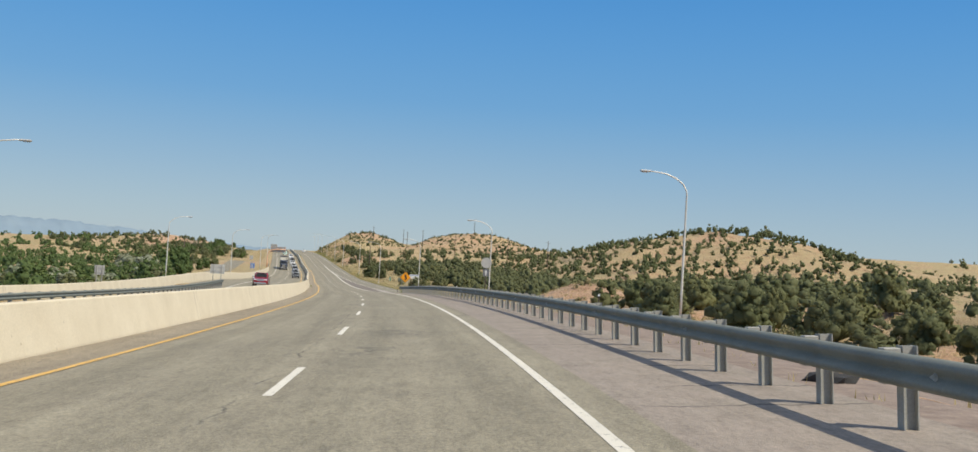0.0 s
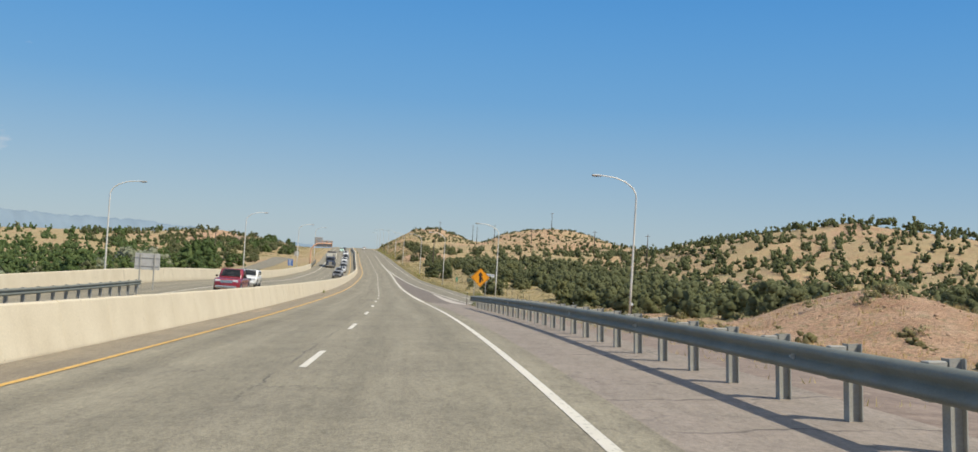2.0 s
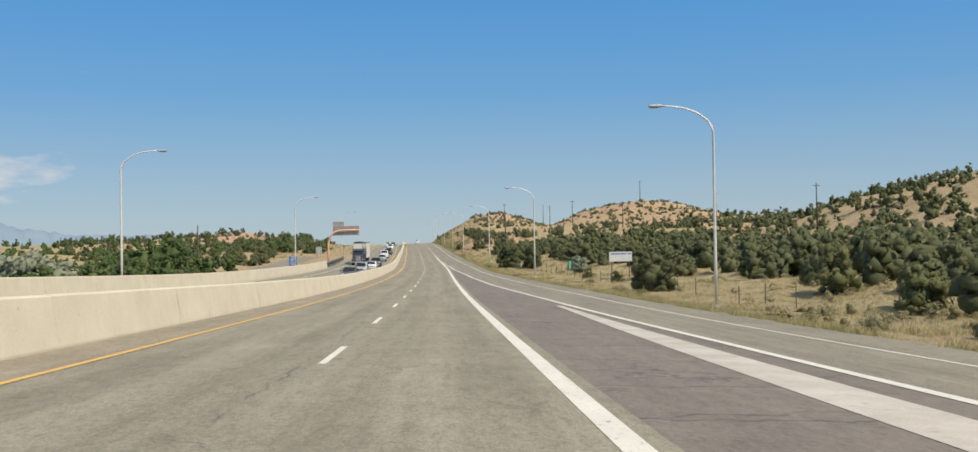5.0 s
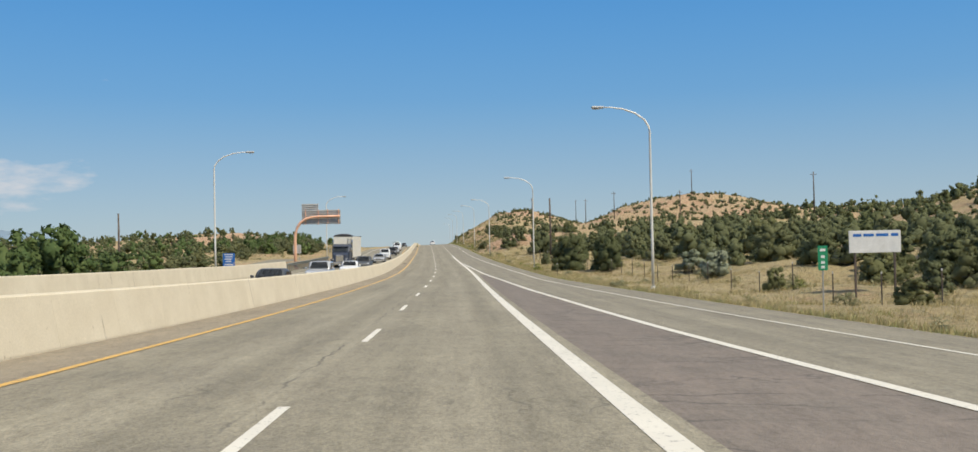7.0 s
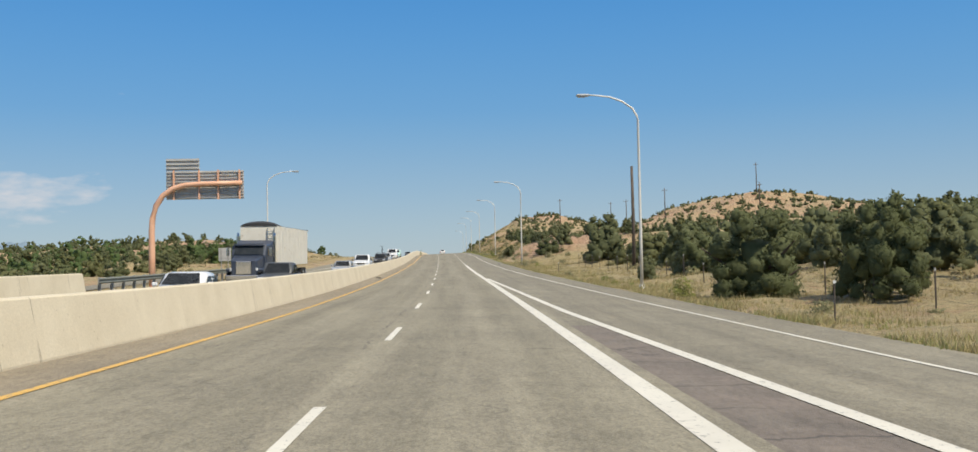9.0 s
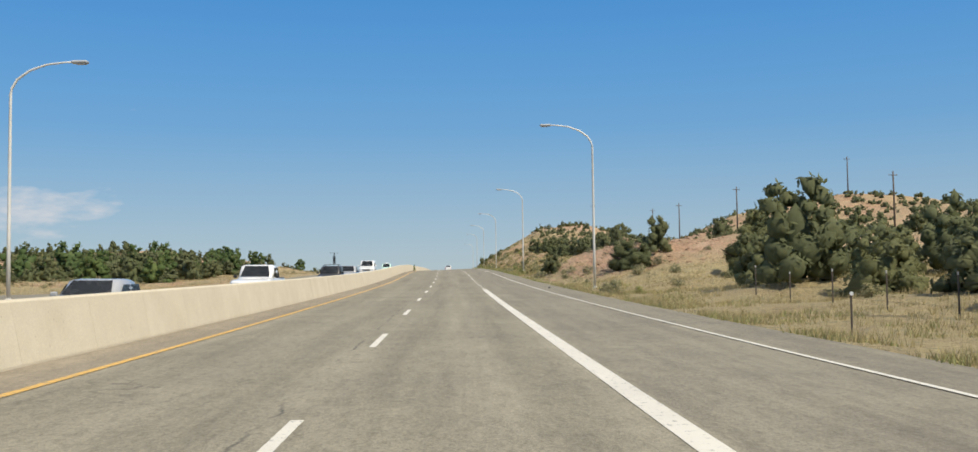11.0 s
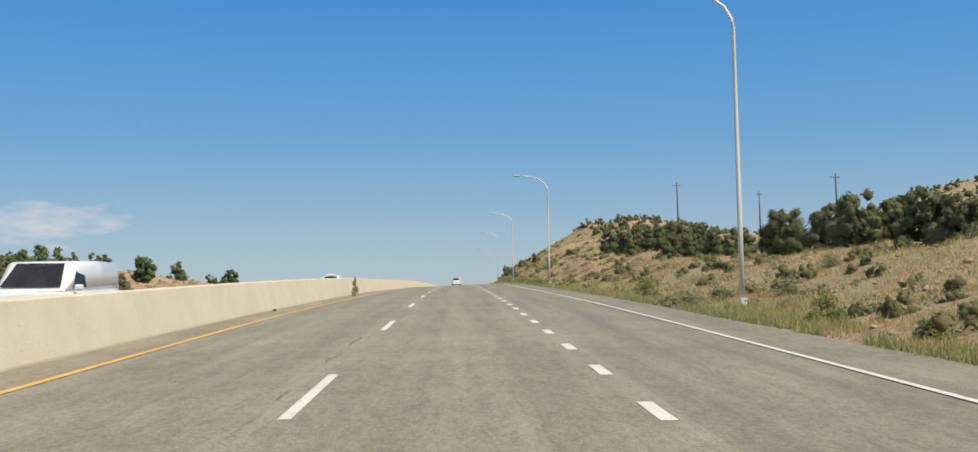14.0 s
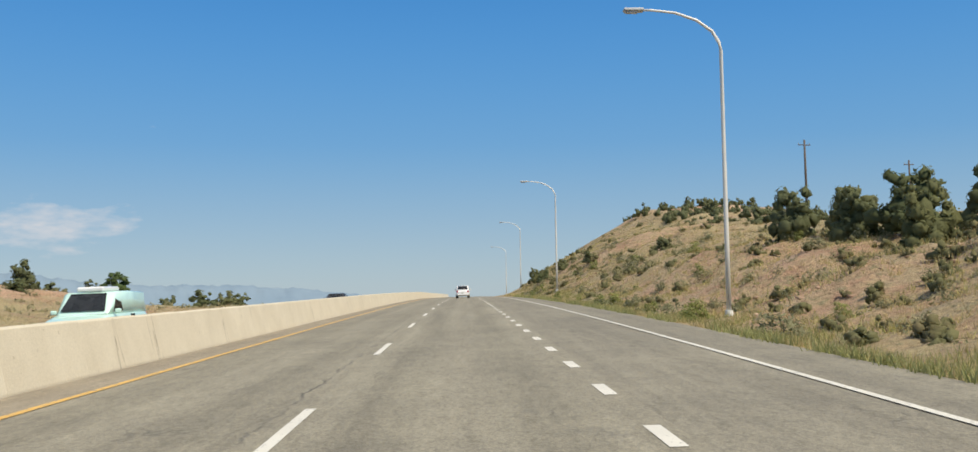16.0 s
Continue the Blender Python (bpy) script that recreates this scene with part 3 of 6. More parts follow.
# heights over the pavement, by distance along (rows) and to the right or left (columns)
R_U = [0, 2, 5, 9, 15, 25, 40, 60, 100, 160, 260, 450, 900, 3800]
RIGHT = {
    -100: [0, -0.5, -1.0, -1.6, -2.2, -2.6, -2, 0, 2, 4, 7, 11, 16, 30],
    60: [0, -0.3, -0.7, -1.0, -1.0, -0.8, 0.2, 1.2, 3, 6, 11, 16, 20, 30],
    120: [0, -0.3, -0.5, -0.5, -0.2, 0.4, 1.2, 2, 4, 7, 12, 17, 21, 30],
    200: [0, -0.3, -0.5, -0.5, -0.3, 0.3, 1.0, 2, 4, 7.5, 13, 18, 22, 30],
    300: [0, -0.2, -0.2, 0.0, 0.3, 0.8, 1.6, 2.8, 5, 8.5, 13, 18, 22, 30],
    388: [0, -0.1, 0.1, 0.4, 0.8, 1.4, 2.2, 3.5, 6, 10, 15, 18, 22, 30],
    405: [0, 0.1, 1.3, 2.8, 3.4, 3.8, 4.2, 5.0, 7, 11, 15, 18, 22, 30],
    419: [0, 0.2, 1.7, 3.1, 3.5, 3.8, 4.2, 5.0, 7, 11, 15, 18, 22, 30],
    440: [0, -0.1, 0.5, 1.4, 2.1, 2.6, 3.2, 4.2, 6.5, 10, 14, 18, 22, 30],
    475: [0, -0.3, 0.1, 1.2, 2.0, 2.6, 3.4, 4.8, 7.5, 10, 14, 18, 22, 30],
    500: [0, -0.45, -0.05, 1.2, 2.3, 2.9, 3.4, 4.2, 7, 9, 13, 17, 21, 30],
    522: [0, -0.45, 0.05, 1.6, 2.8, 3.5, 4.2, 5.0, 7, 9, 13, 17, 21, 30],
    552: [0, -0.25, 0.8, 2.8, 4.2, 5.0, 5.2, 5.2, 6, 9, 12, 16, 20, 30],
    595: [0, 0.1, 2.0, 4.6, 6.8, 8.8, 8.8, 6.5, 6, 8, 10, 14, 20, 30],
    642: [0, 0.6, 2.8, 5.4, 8.6, 14.4, 15.0, 9, 7, 8, 8, 8, 10, 20],
    690: [0, 0.3, 1.0, 2.5, 5, 8, 9, 8, 6, 6, 6, 6, 10, 20],
    760: [0, -0.2, -0.3, -0.5, -0.5, -0.5, 0, 0, 0, 0, 0, 0, 0, 15],
}
L_U = [0, 3, 10, 20, 35, 60, 100, 200, 500, 1200, 3800]
LEFT = {
    -100: [0, -1, -3, -4, -5, -5, -4, -4, -8, -20, -45],
    150: [0, -0.8, -2.5, -3.2, -3.6, -3.8, -4, -5, -9, -20, -45],
    300: [0, -0.4, -1, -1.6, -2, -2.2, -2.2, -3, -7, -20, -45],
    420: [0, -0.3, -0.6, -0.6, -0.5, -0.6, -0.8, -2, -7, -20, -45],
    480: [0, -0.3, -0.3, 0.0, 0.6, 1.5, 0.8, -1, -7, -20, -45],
    530: [0, -0.3, -0.3, 0.3, 2.0, 3.8, 2.2, -1, -9, -20, -45],
    575: [0, -0.3, -0.3, 0.4, 3.7, 5.4, 2.6, -3, -9, -20, -45],
    606: [0, -0.3, -0.6, -0.6, 0.6, 0.6, -1.5, -5, -10, -22, -48],
    640: [0, -0.6, -1.4, -2.0, -2.4, -3, -5, -8, -12, -24, -50],
    690: [0, -0.8, -1.8, -2.6, -3.2, -4, -6, -10, -14, -24, -50],
    760: [0, -0.8, -3, -6, -9, -12, -14, -16, -22, -30, -55],
}


def table_height(table, cols, s, d):
    keys = sorted(table)
    rows = np.stack([np.interp(d, cols, table[k]) for k in keys])
    out = np.zeros_like(s)
    for i, k in enumerate(keys):
        f = np.interp(s, keys, np.eye(len(keys))[i])
        out += f * rows[i]
    return out


def bumps(x, y, size, seed=0.0):
    """Smooth uneven ground between about -1 and 1."""
    out = np.zeros_like(x)
    rng = np.random.RandomState(int(seed) + 3)
    for k in range(9):
        a, p, w = rng.uniform(0, 6.28), rng.uniform(0, 6.28), rng.uniform(0.6, 1.9)
        out += np.sin((x * math.cos(a) + y * math.sin(a)) * 6.28 / size * w + p) / 3
    return out


SIDE_S, SIDE_U = [190, 260, 330, 420], [-41, -36, -33, -32]      # middle of the side road


def cut_face(s, d):
    """1 on the bare cut slopes beside the road, 0 elsewhere."""
    along_it = np.clip((s - 395) / 8, 0, 1) * np.clip((432 - s) / 8, 0, 1) + 0.45 * np.clip((s - 470) / 20, 0, 1) * np.clip((640 - s) / 20, 0, 1)
    return along_it * np.clip((d - 2.5) / 2, 0, 1) * np.clip((22 - d) / 8, 0, 1)


def hill(s, u):
    """Two round hills behind the junipers, as heights over the pavement."""
    a = 17.5 * np.exp(-(((s - 560) / 80) ** 2) - ((u - 99) / 38) ** 2)
    b = 21.5 * np.exp(-(((s - 335) / 95) ** 2) - ((u - 150) / 60) ** 2)
    return np.maximum(a, b)


def ground_drop(s, u):
    """Height of the ground over the pavement's plane at s, u (arrays)."""
    edge = np.interp(s, [p[0] for p in EDGE_RIGHT], [p[1] for p in EDGE_RIGHT])
    edge = np.where(s < 20, np.interp(s, [-100, 20], [5.6, 5.6]), edge)
    d = np.maximum(u - edge, 0)
    drop = np.interp(s, [p[0] for p in RAMP_DROP], [p[1] for p in RAMP_DROP])
    h = table_height(RIGHT, R_U, s, d) + drop * np.clip((u - 6) / 3, 0, 1)
    h = np.where(u > 40, np.maximum(h, hill(s, u)), h)
    h = np.where((u > 5.2) & (u < edge), drop - np.where(s < 150, 0.05, 0.25), h)
    # the strip between the guardrail and the entry lane
    left = np.interp(s, [p[0] for p in RAMP_LEFT], [p[1] for p in RAMP_LEFT])
    h = np.where((s < 140) & (u > 4.9) & (u < left), np.interp(u, [4.9, 6.5, 9, 14], [-0.03, -0.1, -0.5, -1.2]) * np.clip(-drop / 0.6, 0.12, 1) - 0.02, h)
    e = -u + np.interp(s, [p[0] for p in WALL_LINE], [p[1] for p in WALL_LINE]) - 0.3
    h = np.where(e > 0, table_height(LEFT, L_U, s, np.maximum(e, 0)), h)
    rough = np.clip(np.maximum(d - 1.0, e - 1.5) / 12, 0, 1)
    rough = rough * np.where((s > 180) & (s < 410), np.clip((np.abs(u - np.interp(s, SIDE_S, SIDE_U)) - 4) / 5, 0, 1), 1)
    h = h + rough * (0.35 * bumps(s, u, 14, 1) + 0.9 * np.clip(np.maximum(d, e) / 60, 0, 1) * bumps(s, u, 55, 2) + 2.5 * np.clip(np.maximum(d, e) / 300 - 0.1, 0, 1) * bumps(s, u, 300, 4))
    # a red-earth mound by the entry lane, and the rocky cut
    h = h + 3.0 * np.exp(-(((s - 104) / 9.5) ** 2) - ((u - 24.5) / 5.5) ** 2)
    h = h + cut_face(s, d) * (0.30 * bumps(s, u, 5.5, 8) + 0.30 * bumps(s, u, 2.6, 9))
    h = h + np.clip(d - 0.5, 0, 1) * 0.08 * bumps(s, u, 3.1, 5)
    return np.where((e <= 0) & (u < np.where(s < 140, 5.3, edge)) & ~((s < 140) & (u > 5.0)), -0.5, h)


def ground_at(s, u, z=0.0):
    """World places on the ground; far from the road the crossfall and the bend fade out."""
    s, u = np.broadcast_arrays(np.asarray(s, float), np.asarray(u, float))
    sc = np.clip(s, S0, S1)
    near = np.clip(u, -90, 90)
    p = at(sc, LINE) + at(sc, SIDE) * near[..., None]
    flat = p.copy()
    tip = np.clip((np.abs(u) - 10) / 60, 0, 1)
    rise = at(sc, SIDE)[..., 2] * near
    flat[..., 2] -= rise * tip
    mean = np.radians(10.0)
    flat[..., 0] += np.cos(mean) * (u - near) - np.sin(mean) * (s - sc)
    flat[..., 1] += np.sin(mean) * (u - near) + np.cos(mean) * (s - sc)
    flat[..., 2] += ground_drop(s, u) + z - 0.012 * np.maximum(s - sc, 0)
    return flat


gu, gs = np.meshgrid(U_COLS, S_ROWS)
edge_g = np.interp(gs, [p[0] for p in EDGE_RIGHT], [p[1] for p in EDGE_RIGHT])
crest_g = np.clip(hill(gs, gu) / 5 - 0.6, 0, 1) * np.interp(gs, [380, 460], [0.2, 0.42]) + np.exp(-(((gs - 645) / 32) ** 2) - ((gu - 40) / 13) ** 2) * 0.8
golden = 0.55 * np.clip((gs - 165) / 20, 0, 1) * np.clip((394 - gs) / 10, 0, 1) * np.clip((45 - gu) / 10, 0, 1) * (gu > 4)
bare_g = np.clip(crest_g - golden + cut_face(gs, gu - edge_g) * np.interp(gs, [440, 470], [1.1, 0.5]) + 2.0 * np.exp(-(((gs - 104) / 10) ** 2) - ((gu - 23.5) / 6) ** 2) + ((gs < 140) & (gu > 4.9) & (gu < edge_g + 1.5)) * 0.9 + np.clip(bumps(gs, gu, 24, 71) * 2 + 0.5, 0.25, 1) * np.clip((185 - gs) / 20, 0, 1) * (gu > 12) * (gu < 60) * 0.85 + (gs > 490) * (gs < 625) * (gu < -43) * (gu > -90) * 0.9, -1, 1)
ground = tagged(sheet("ground", ground_at(gs, gu), np.stack([gu, gs], -1), M["earth"]), "dry red earth with straw-coloured grass", "ground", "", "structure")
layer = ground.data.attributes.new("bare", "FLOAT", "POINT")
layer.data.foreach_set("value", bare_g.astype(np.float32).ravel())

# gravel strip behind the guardrail
qs, qf = np.meshgrid(np.arange(-60, 131, 2.0), np.linspace(0, 1, 9), indexing="ij")
q_out = np.minimum(9.5, np.interp(qs, [p[0] for p in RAMP_LEFT], [p[1] for p in RAMP_LEFT]) - 0.35)
qu = 5.25 + (q_out - 5.25) * qf
tagged(sheet("gravel_verge", ground_at(qs, qu, np.where(qf < 0.9, 0.03, -0.04)), np.stack([qu, qs], -1), M["gravel"]), "dark pinkish gravel strip behind the guardrail", "gravel", "", "structure")

# a side road beyond the wall
fs, cols_f = np.meshgrid(np.arange(190, 402, 2.5), np.linspace(-3.2, 3.2, 7), indexing="ij")
fu = np.interp(fs, SIDE_S, SIDE_U) + cols_f
tagged(sheet("side_road", ground_at(fs, fu, 0.07), np.stack([fu, fs], -1), M["asphalt_old"]), "grey side road beyond the concrete wall", "road", "", "structure")

# ---------------------------------------------------------------- street lamps


def street_lamp():
    thing = base("street_lamp", "pale steel street lamp with one curved arm, on the verge", "street lamp", "street lamps")
    pts = [(0, 0, 0), (0, 0, 3), (0, 0, 6), (0, 0, 9.55), (-0.06, 0, 9.85), (-0.3, 0, 10.25), (-0.85, 0, 10.65), (-1.6, 0, 10.92), (-2.4, 0, 11.02), (-2.8, 0, 11.03)]
    part("pole", rod(bmesh.new(), pts, [0.09, 0.083, 0.074, 0.064, 0.061, 0.058, 0.053, 0.047, 0.042, 0.042], 12), M["lamp_steel"], thing, smooth=True)
    bm = bmesh.new()
    box(bm, 0, 0, 0.0, 0.42, 0.42, 0.06, 0.01)
    rod(bm, [(0, 0, 0.03), (0, 0, 0.3)], [0.17, 0.14], 12)
    part("base_plate", bm, M["lamp_steel"], thing)
    bm = bmesh.new()
    box(bm, -3.1, 0, 11.03, 0.75, 0.3, 0.14, 0.05)
    head_ob = part("lamp_head", bm, M["lamp_head"], thing)
    part("lens", box(bmesh.new(), -3.17, 0, 10.945, 0.45, 0.22, 0.05, 0.015), M["lamp_head"], head_ob)
    return thing


def place(first, poses):
    """The first pose for the thing itself, the rest for its copies."""
    first.matrix_world = poses[0]
    return [first] + [copy_thing(first, m) for m in poses[1:]]


LAMPS = [(65, 20.6), (127, 17.1), (193, 15.0), (257, 11.8), (315, 10.1), (386, 9.2), (449, 9.5), (513, 9.4), (574, 9.3), (637, 9.2), (700, 9.2)]
place(street_lamp(), [Matrix.Translation(Vector(ground_at(s, u) - np.array([0, 0, 0.05]))) @ Matrix.Rotation(float(np.interp(s, GRID, head)), 4, "Z") for s, u in LAMPS])
LEFT_LAMPS = [(66, -27.3), (155, -28.8), (216, -23.7), (284, -20.6), (367, -20.2)]
first = street_lamp()
place(first, [Matrix.Translation(Vector(ground_at(s, u) - np.array([0, 0, 0.05]))) @ Matrix.Rotation(float(np.interp(s, GRID, head)) + math.pi, 4, "Z") for s, u in LEFT_LAMPS])

# ---------------------------------------------------------------- guardrail
rail = base("guardrail", "grey galvanised W-beam guardrail on steel posts", "guardrail")
RAIL_S0, RAIL_S1, RAIL_Z = -40.0, 116.4, 0.045


def rail_u(s):
    return np.interp(s, [52, 78, 116], [4.47, 4.28, 4.29])


prof = [(0.0, 0.40), (-0.02, 0.415), (-0.085, 0.445), (-0.085, 0.49), (-0.02, 0.535), (-0.02, 0.575), (-0.085, 0.62), (-0.085, 0.665), (-0.02, 0.695), (0.0, 0.71), (0.004, 0.707), (-0.016, 0.69), (-0.08, 0.66), (-0.08, 0.625), (-0.015, 0.58), (-0.015, 0.53), (-0.08, 0.485), (-0.08, 0.45), (-0.016, 0.42), (0.004, 0.403)]
for k in range(42):
    a, b = RAIL_S0 + 3.81 * k, min(RAIL_S0 + 3.81 * (k + 1) + 0.15, RAIL_S1)
    if a >= RAIL_S1:
        break
    ss = np.linspace(a, b, 4)[:, None] * np.ones((1, len(prof) + 1))
    pu = np.array([p[0] for p in prof + prof[:1]])[None] + rail_u(ss) - 0.003 * (k % 2)
    pz = np.array([p[1] for p in prof + prof[:1]])[None] + RAIL_Z + 0 * ss
    sheet("rail_panel", spot(ss, pu, pz), np.stack([pz, ss], -1), M["galvanised"], rail)


def ibeam(bm, h, w, d, t):
    for x in (-d / 2 + t / 2, d / 2 - t / 2):
        box(bm, x, 0, 0, t, w, h)
    box(bm, 0, 0, 0, d - 2 * t, t, h)
    return bm


bm = ibeam(bmesh.new(), 1.3, 0.13, 0.15, 0.012)
post_ob = part("post", bm, M["post_steel"], rail)
block_ob = part("block", box(bmesh.new(), 0, 0, 0, 0.17, 0.13, 0.34, 0.008), M["post_steel"], rail)
POSTS = [115.6, 113.9, 112.95] + [111.18 - 1.8606 * k for k in range(82)]
for k, s in enumerate(POSTS):
    for src, du, z in ((post_ob, 0.27, 0.14), (block_ob, 0.095, 0.60)):
        ob = src if k == 0 else new(src.name.split(".")[0], src.data)
        ob.parent = rail
        ob.matrix_world = lie(s, float(rail_u(s)) + du, z)

end = part("end_plate", box(bmesh.new(), 0, 0, 0, 0.12, 0.012, 0.34, 0.004), M["post_steel"], rail, "flat steel end plate")
end.matrix_world = lie(RAIL_S1 + 0.01, float(rail_u(RAIL_S1)) - 0.04, 0.555 + RAIL_Z)

# small reflector tabs in the valley of the rail
M["tab"] = grainy("reflector_tab", (0.5, 0.5, 0.47), (0.66, 0.66, 0.62), 8, 0.35, grain=60, relief=0.05)
bm = bmesh.new()
outline = [bm.verts.new((x, -0.006 * k, z)) for k in (0, 1) for x, z in ((0.0, -0.055), (-0.075, 0.0), (0.0, 0.055))]
bm.faces.new(outline[:3])
bm.faces.new(outline[3:][::-1])
for k in range(3):
    bm.faces.new((outline[k], outline[3 + k], outline[3 + (k + 1) % 3], outline[(k + 1) % 3]))
bmesh.ops.recalc_face_normals(bm, faces=bm.faces)
tab = part("reflector", bm, M["tab"], rail, "pale triangular reflector tab")
for k in range(14):
    ob = tab if k == 0 else new("reflector", tab.data)
    ob.parent = rail
    ob.matrix_world = lie(7.8 + 7.44 * k, float(rail_u(7.8 + 7.44 * k)) - 0.018, 0.555 + RAIL_Z)
    tagged(ob, "pale triangular reflector tab")

# ---------------------------------------------------------------- far wall and rails beside the other carriageway
far_wall = base("concrete_wall", "tan concrete wall beyond the opposite carriageway", "wall", "", "structure")
WALL_PROF = [(0.3, -0.45), (0.3, -0.1), (0.12, 0.9), (0.09, 0.94), (-0.09, 0.94), (-0.12, 0.9), (-0.3, -0.1), (-0.3, -0.45), (0.3, -0.45)]
for k in range(62):
    ss = np.linspace(-63.0 + 6.0 * k, -57.01 + 6.0 * k, 3)[:, None] * np.ones((1, len(WALL_PROF)))
    uu = np.interp(ss, [p[0] for p in WALL_LINE], [p[1] for p in WALL_LINE]) + np.array([p[0] for p in WALL_PROF])[None]
    zz = np.array([p[1] for p in WALL_PROF])[None] + 0 * ss
    sheet("wall_segment", spot(ss, uu, zz), np.stack([zz, ss], -1), M["concrete"], far_wall, smooth=False)


def side_rail(name, s0, s1, u_knots, z0, face, label):
    """A W-beam rail on posts along a line; face 1: the beam looks to the right."""
    thing = base(name, label, "guardrail", "rails by the opposite carriageway")
    s = s0
    while s < s1:
        e = min(s + 7.62, s1)
        ss = np.linspace(s, e, 5)[:, None] * np.ones((1, len(prof) + 1))
        uu = np.interp(ss, [p[0] for p in u_knots], [p[1] for p in u_knots]) + face * np.array([-p[0] for p in prof + prof[:1]])[None]
        zz = np.array([p[1] for p in prof + prof[:1]])[None] + z0 + 0 * ss
        sheet("rail_panel", spot(ss, uu, zz), np.stack([zz, ss], -1), M["galvanised"], thing)
        s = e
    s = s0 + 0.6
    while s < s1:
        ob = new("post", post_ob.data)
        ob.parent = thing
        ob.matrix_world = lie(s, float(np.interp(s, [p[0] for p in u_knots], [p[1] for p in u_knots])) - face * 0.15, z0 + 0.08)
        s += 3.81 / 2
    return thing


side_rail("guardrail", -40, 121, [(-40, -17.0), (121, -17.0)], 0.0, 1, "grey W-beam guardrail on posts between two roads")
side_rail("guardrail", 311.5, 360, [(311, -18.75), (360, -19.2)], -0.05, 1, "grey W-beam guardrail after the end of a wall")

# lane lines of the other carriageway
strip("opposite_edge_line", -110, 880, -16.55, -16.42, OPPOSITE + 0.006, M["white_line"], label="white edge line of the opposite carriageway", category="road marking")
strip("opposite_yellow_line", -110, 880, -8.62, -8.48, OPPOSITE + 0.006, M["yellow_line"], label="yellow edge line beside the median barrier", category="road marking")
for k in range(-4, 60):
    ob = new("lane_dash", DASH)
    ob.matrix_world = lie(9.0 + 12.192 * k, -12.4, OPPOSITE + 0.006)
    tagged(ob, "white painted lane dash on grey asphalt", "road marking", "lane dashes", "structure")

# concrete wedge of the gore
strip("gore_concrete", 132.5, 186, [(132.5, 4.75), (136, 4.4), (145, 4.55), (186, 5.5)], [(132.5, 5.7), (140, 5.75), (165, 5.85), (186, 5.75)], 0.001, M["gore_concrete"], cols=4, label="pale concrete wedge in the gore", category="road")

# ---------------------------------------------------------------- signs
M["sign_yellow"] = grainy("sign_orange_yellow", (0.80, 0.30, 0.005), (0.88, 0.36, 0.01), 1.5, 0.4, grain=30, relief=0.0)
M["sign_black"] = grainy("sign_black", (0.012, 0.012, 0.012), (0.025, 0.025, 0.025), 3, 0.5, grain=40, relief=0.0)
M["sign_white"] = grainy("sign_white", (0.6, 0.6, 0.58), (0.74, 0.74, 0.72), 2, 0.5, grain=30, relief=0.0)
M["sign_grey"] = grainy("weathered_sign_grey", (0.36, 0.35, 0.33), (0.50, 0.49, 0.46), 2.5, 0.6, grain=30, relief=0.02, wear=(0.28, 0.27, 0.25))
M["sign_green"] = grainy("sign_green", (0.01, 0.20, 0.09), (0.02, 0.27, 0.13), 2, 0.45, grain=30, relief=0.0)
M["sign_blue"] = grainy("sign_blue", (0.012, 0.10, 0.38), (0.02, 0.15, 0.48), 2, 0.45, grain=30, relief=0.0)
M["sign_back"] = grainy("sign_back_aluminium", (0.44, 0.43, 0.41), (0.58, 0.57, 0.54), 2, 0.6, 0.1, grain=30, relief=0.02)
M["gantry_paint"] = grainy("gantry_salmon_paint", (0.72, 0.39, 0.24), (0.82, 0.49, 0.33), 0.9, 0.5, grain=30, relief=0.02)
M["wood"] = grainy("weathered_wood", (0.075, 0.058, 0.045), (0.16, 0.125, 0.10), 2.0, 0.9, grain=30, relief=0.4)
M["fence_steel"] = grainy("fence_post_rust", (0.07, 0.06, 0.05), (0.13, 0.10, 0.08), 3, 0.8, 0.2, grain=40, relief=0.1)


def flat_shape(bm, outline, y, thick):
    """An outline in x, z as a plate that faces -y."""
    f = [bm.verts.new((x, y, z)) for x, z in outline]
    g = [bm.verts.new((x, y + thick, z)) for x, z in outline]
    bm.faces.new(f)
    bm.faces.new(g[::-1])
    for k in range(len(outline)):
        bm.faces.new((f[k], g[k], g[(k + 1) % len(outline)], f[(k + 1) % len(outline)]))
    bmesh.ops.recalc_face_normals(bm, faces=bm.faces)
    return bm


def rounded(pts, r, n=4):
    """A convex outline with rounded corners."""
    out = []
    for i, p in enumerate(pts):
        p, a, b = Vector(p), Vector(pts[i - 1]), Vector(pts[(i + 1) % len(pts)])
        s, e = p + (a - p).normalized() * r, p + (b - p).normalized() * r
        for k in range(n + 1):
            t = k / n
            out.append(tuple(s * (1 - t) ** 2 + p * 2 * t * (1 - t) + e * t * t))
    return out


def on_ground(s, u, turn=0.0, sink=0.0):
    return Matrix.Translation(Vector(ground_at(s, u)) - Vector((0, 0, sink))) @ Matrix.Rotation(float(np.interp(s, GRID, head)) + radians(turn), 4, "Z")


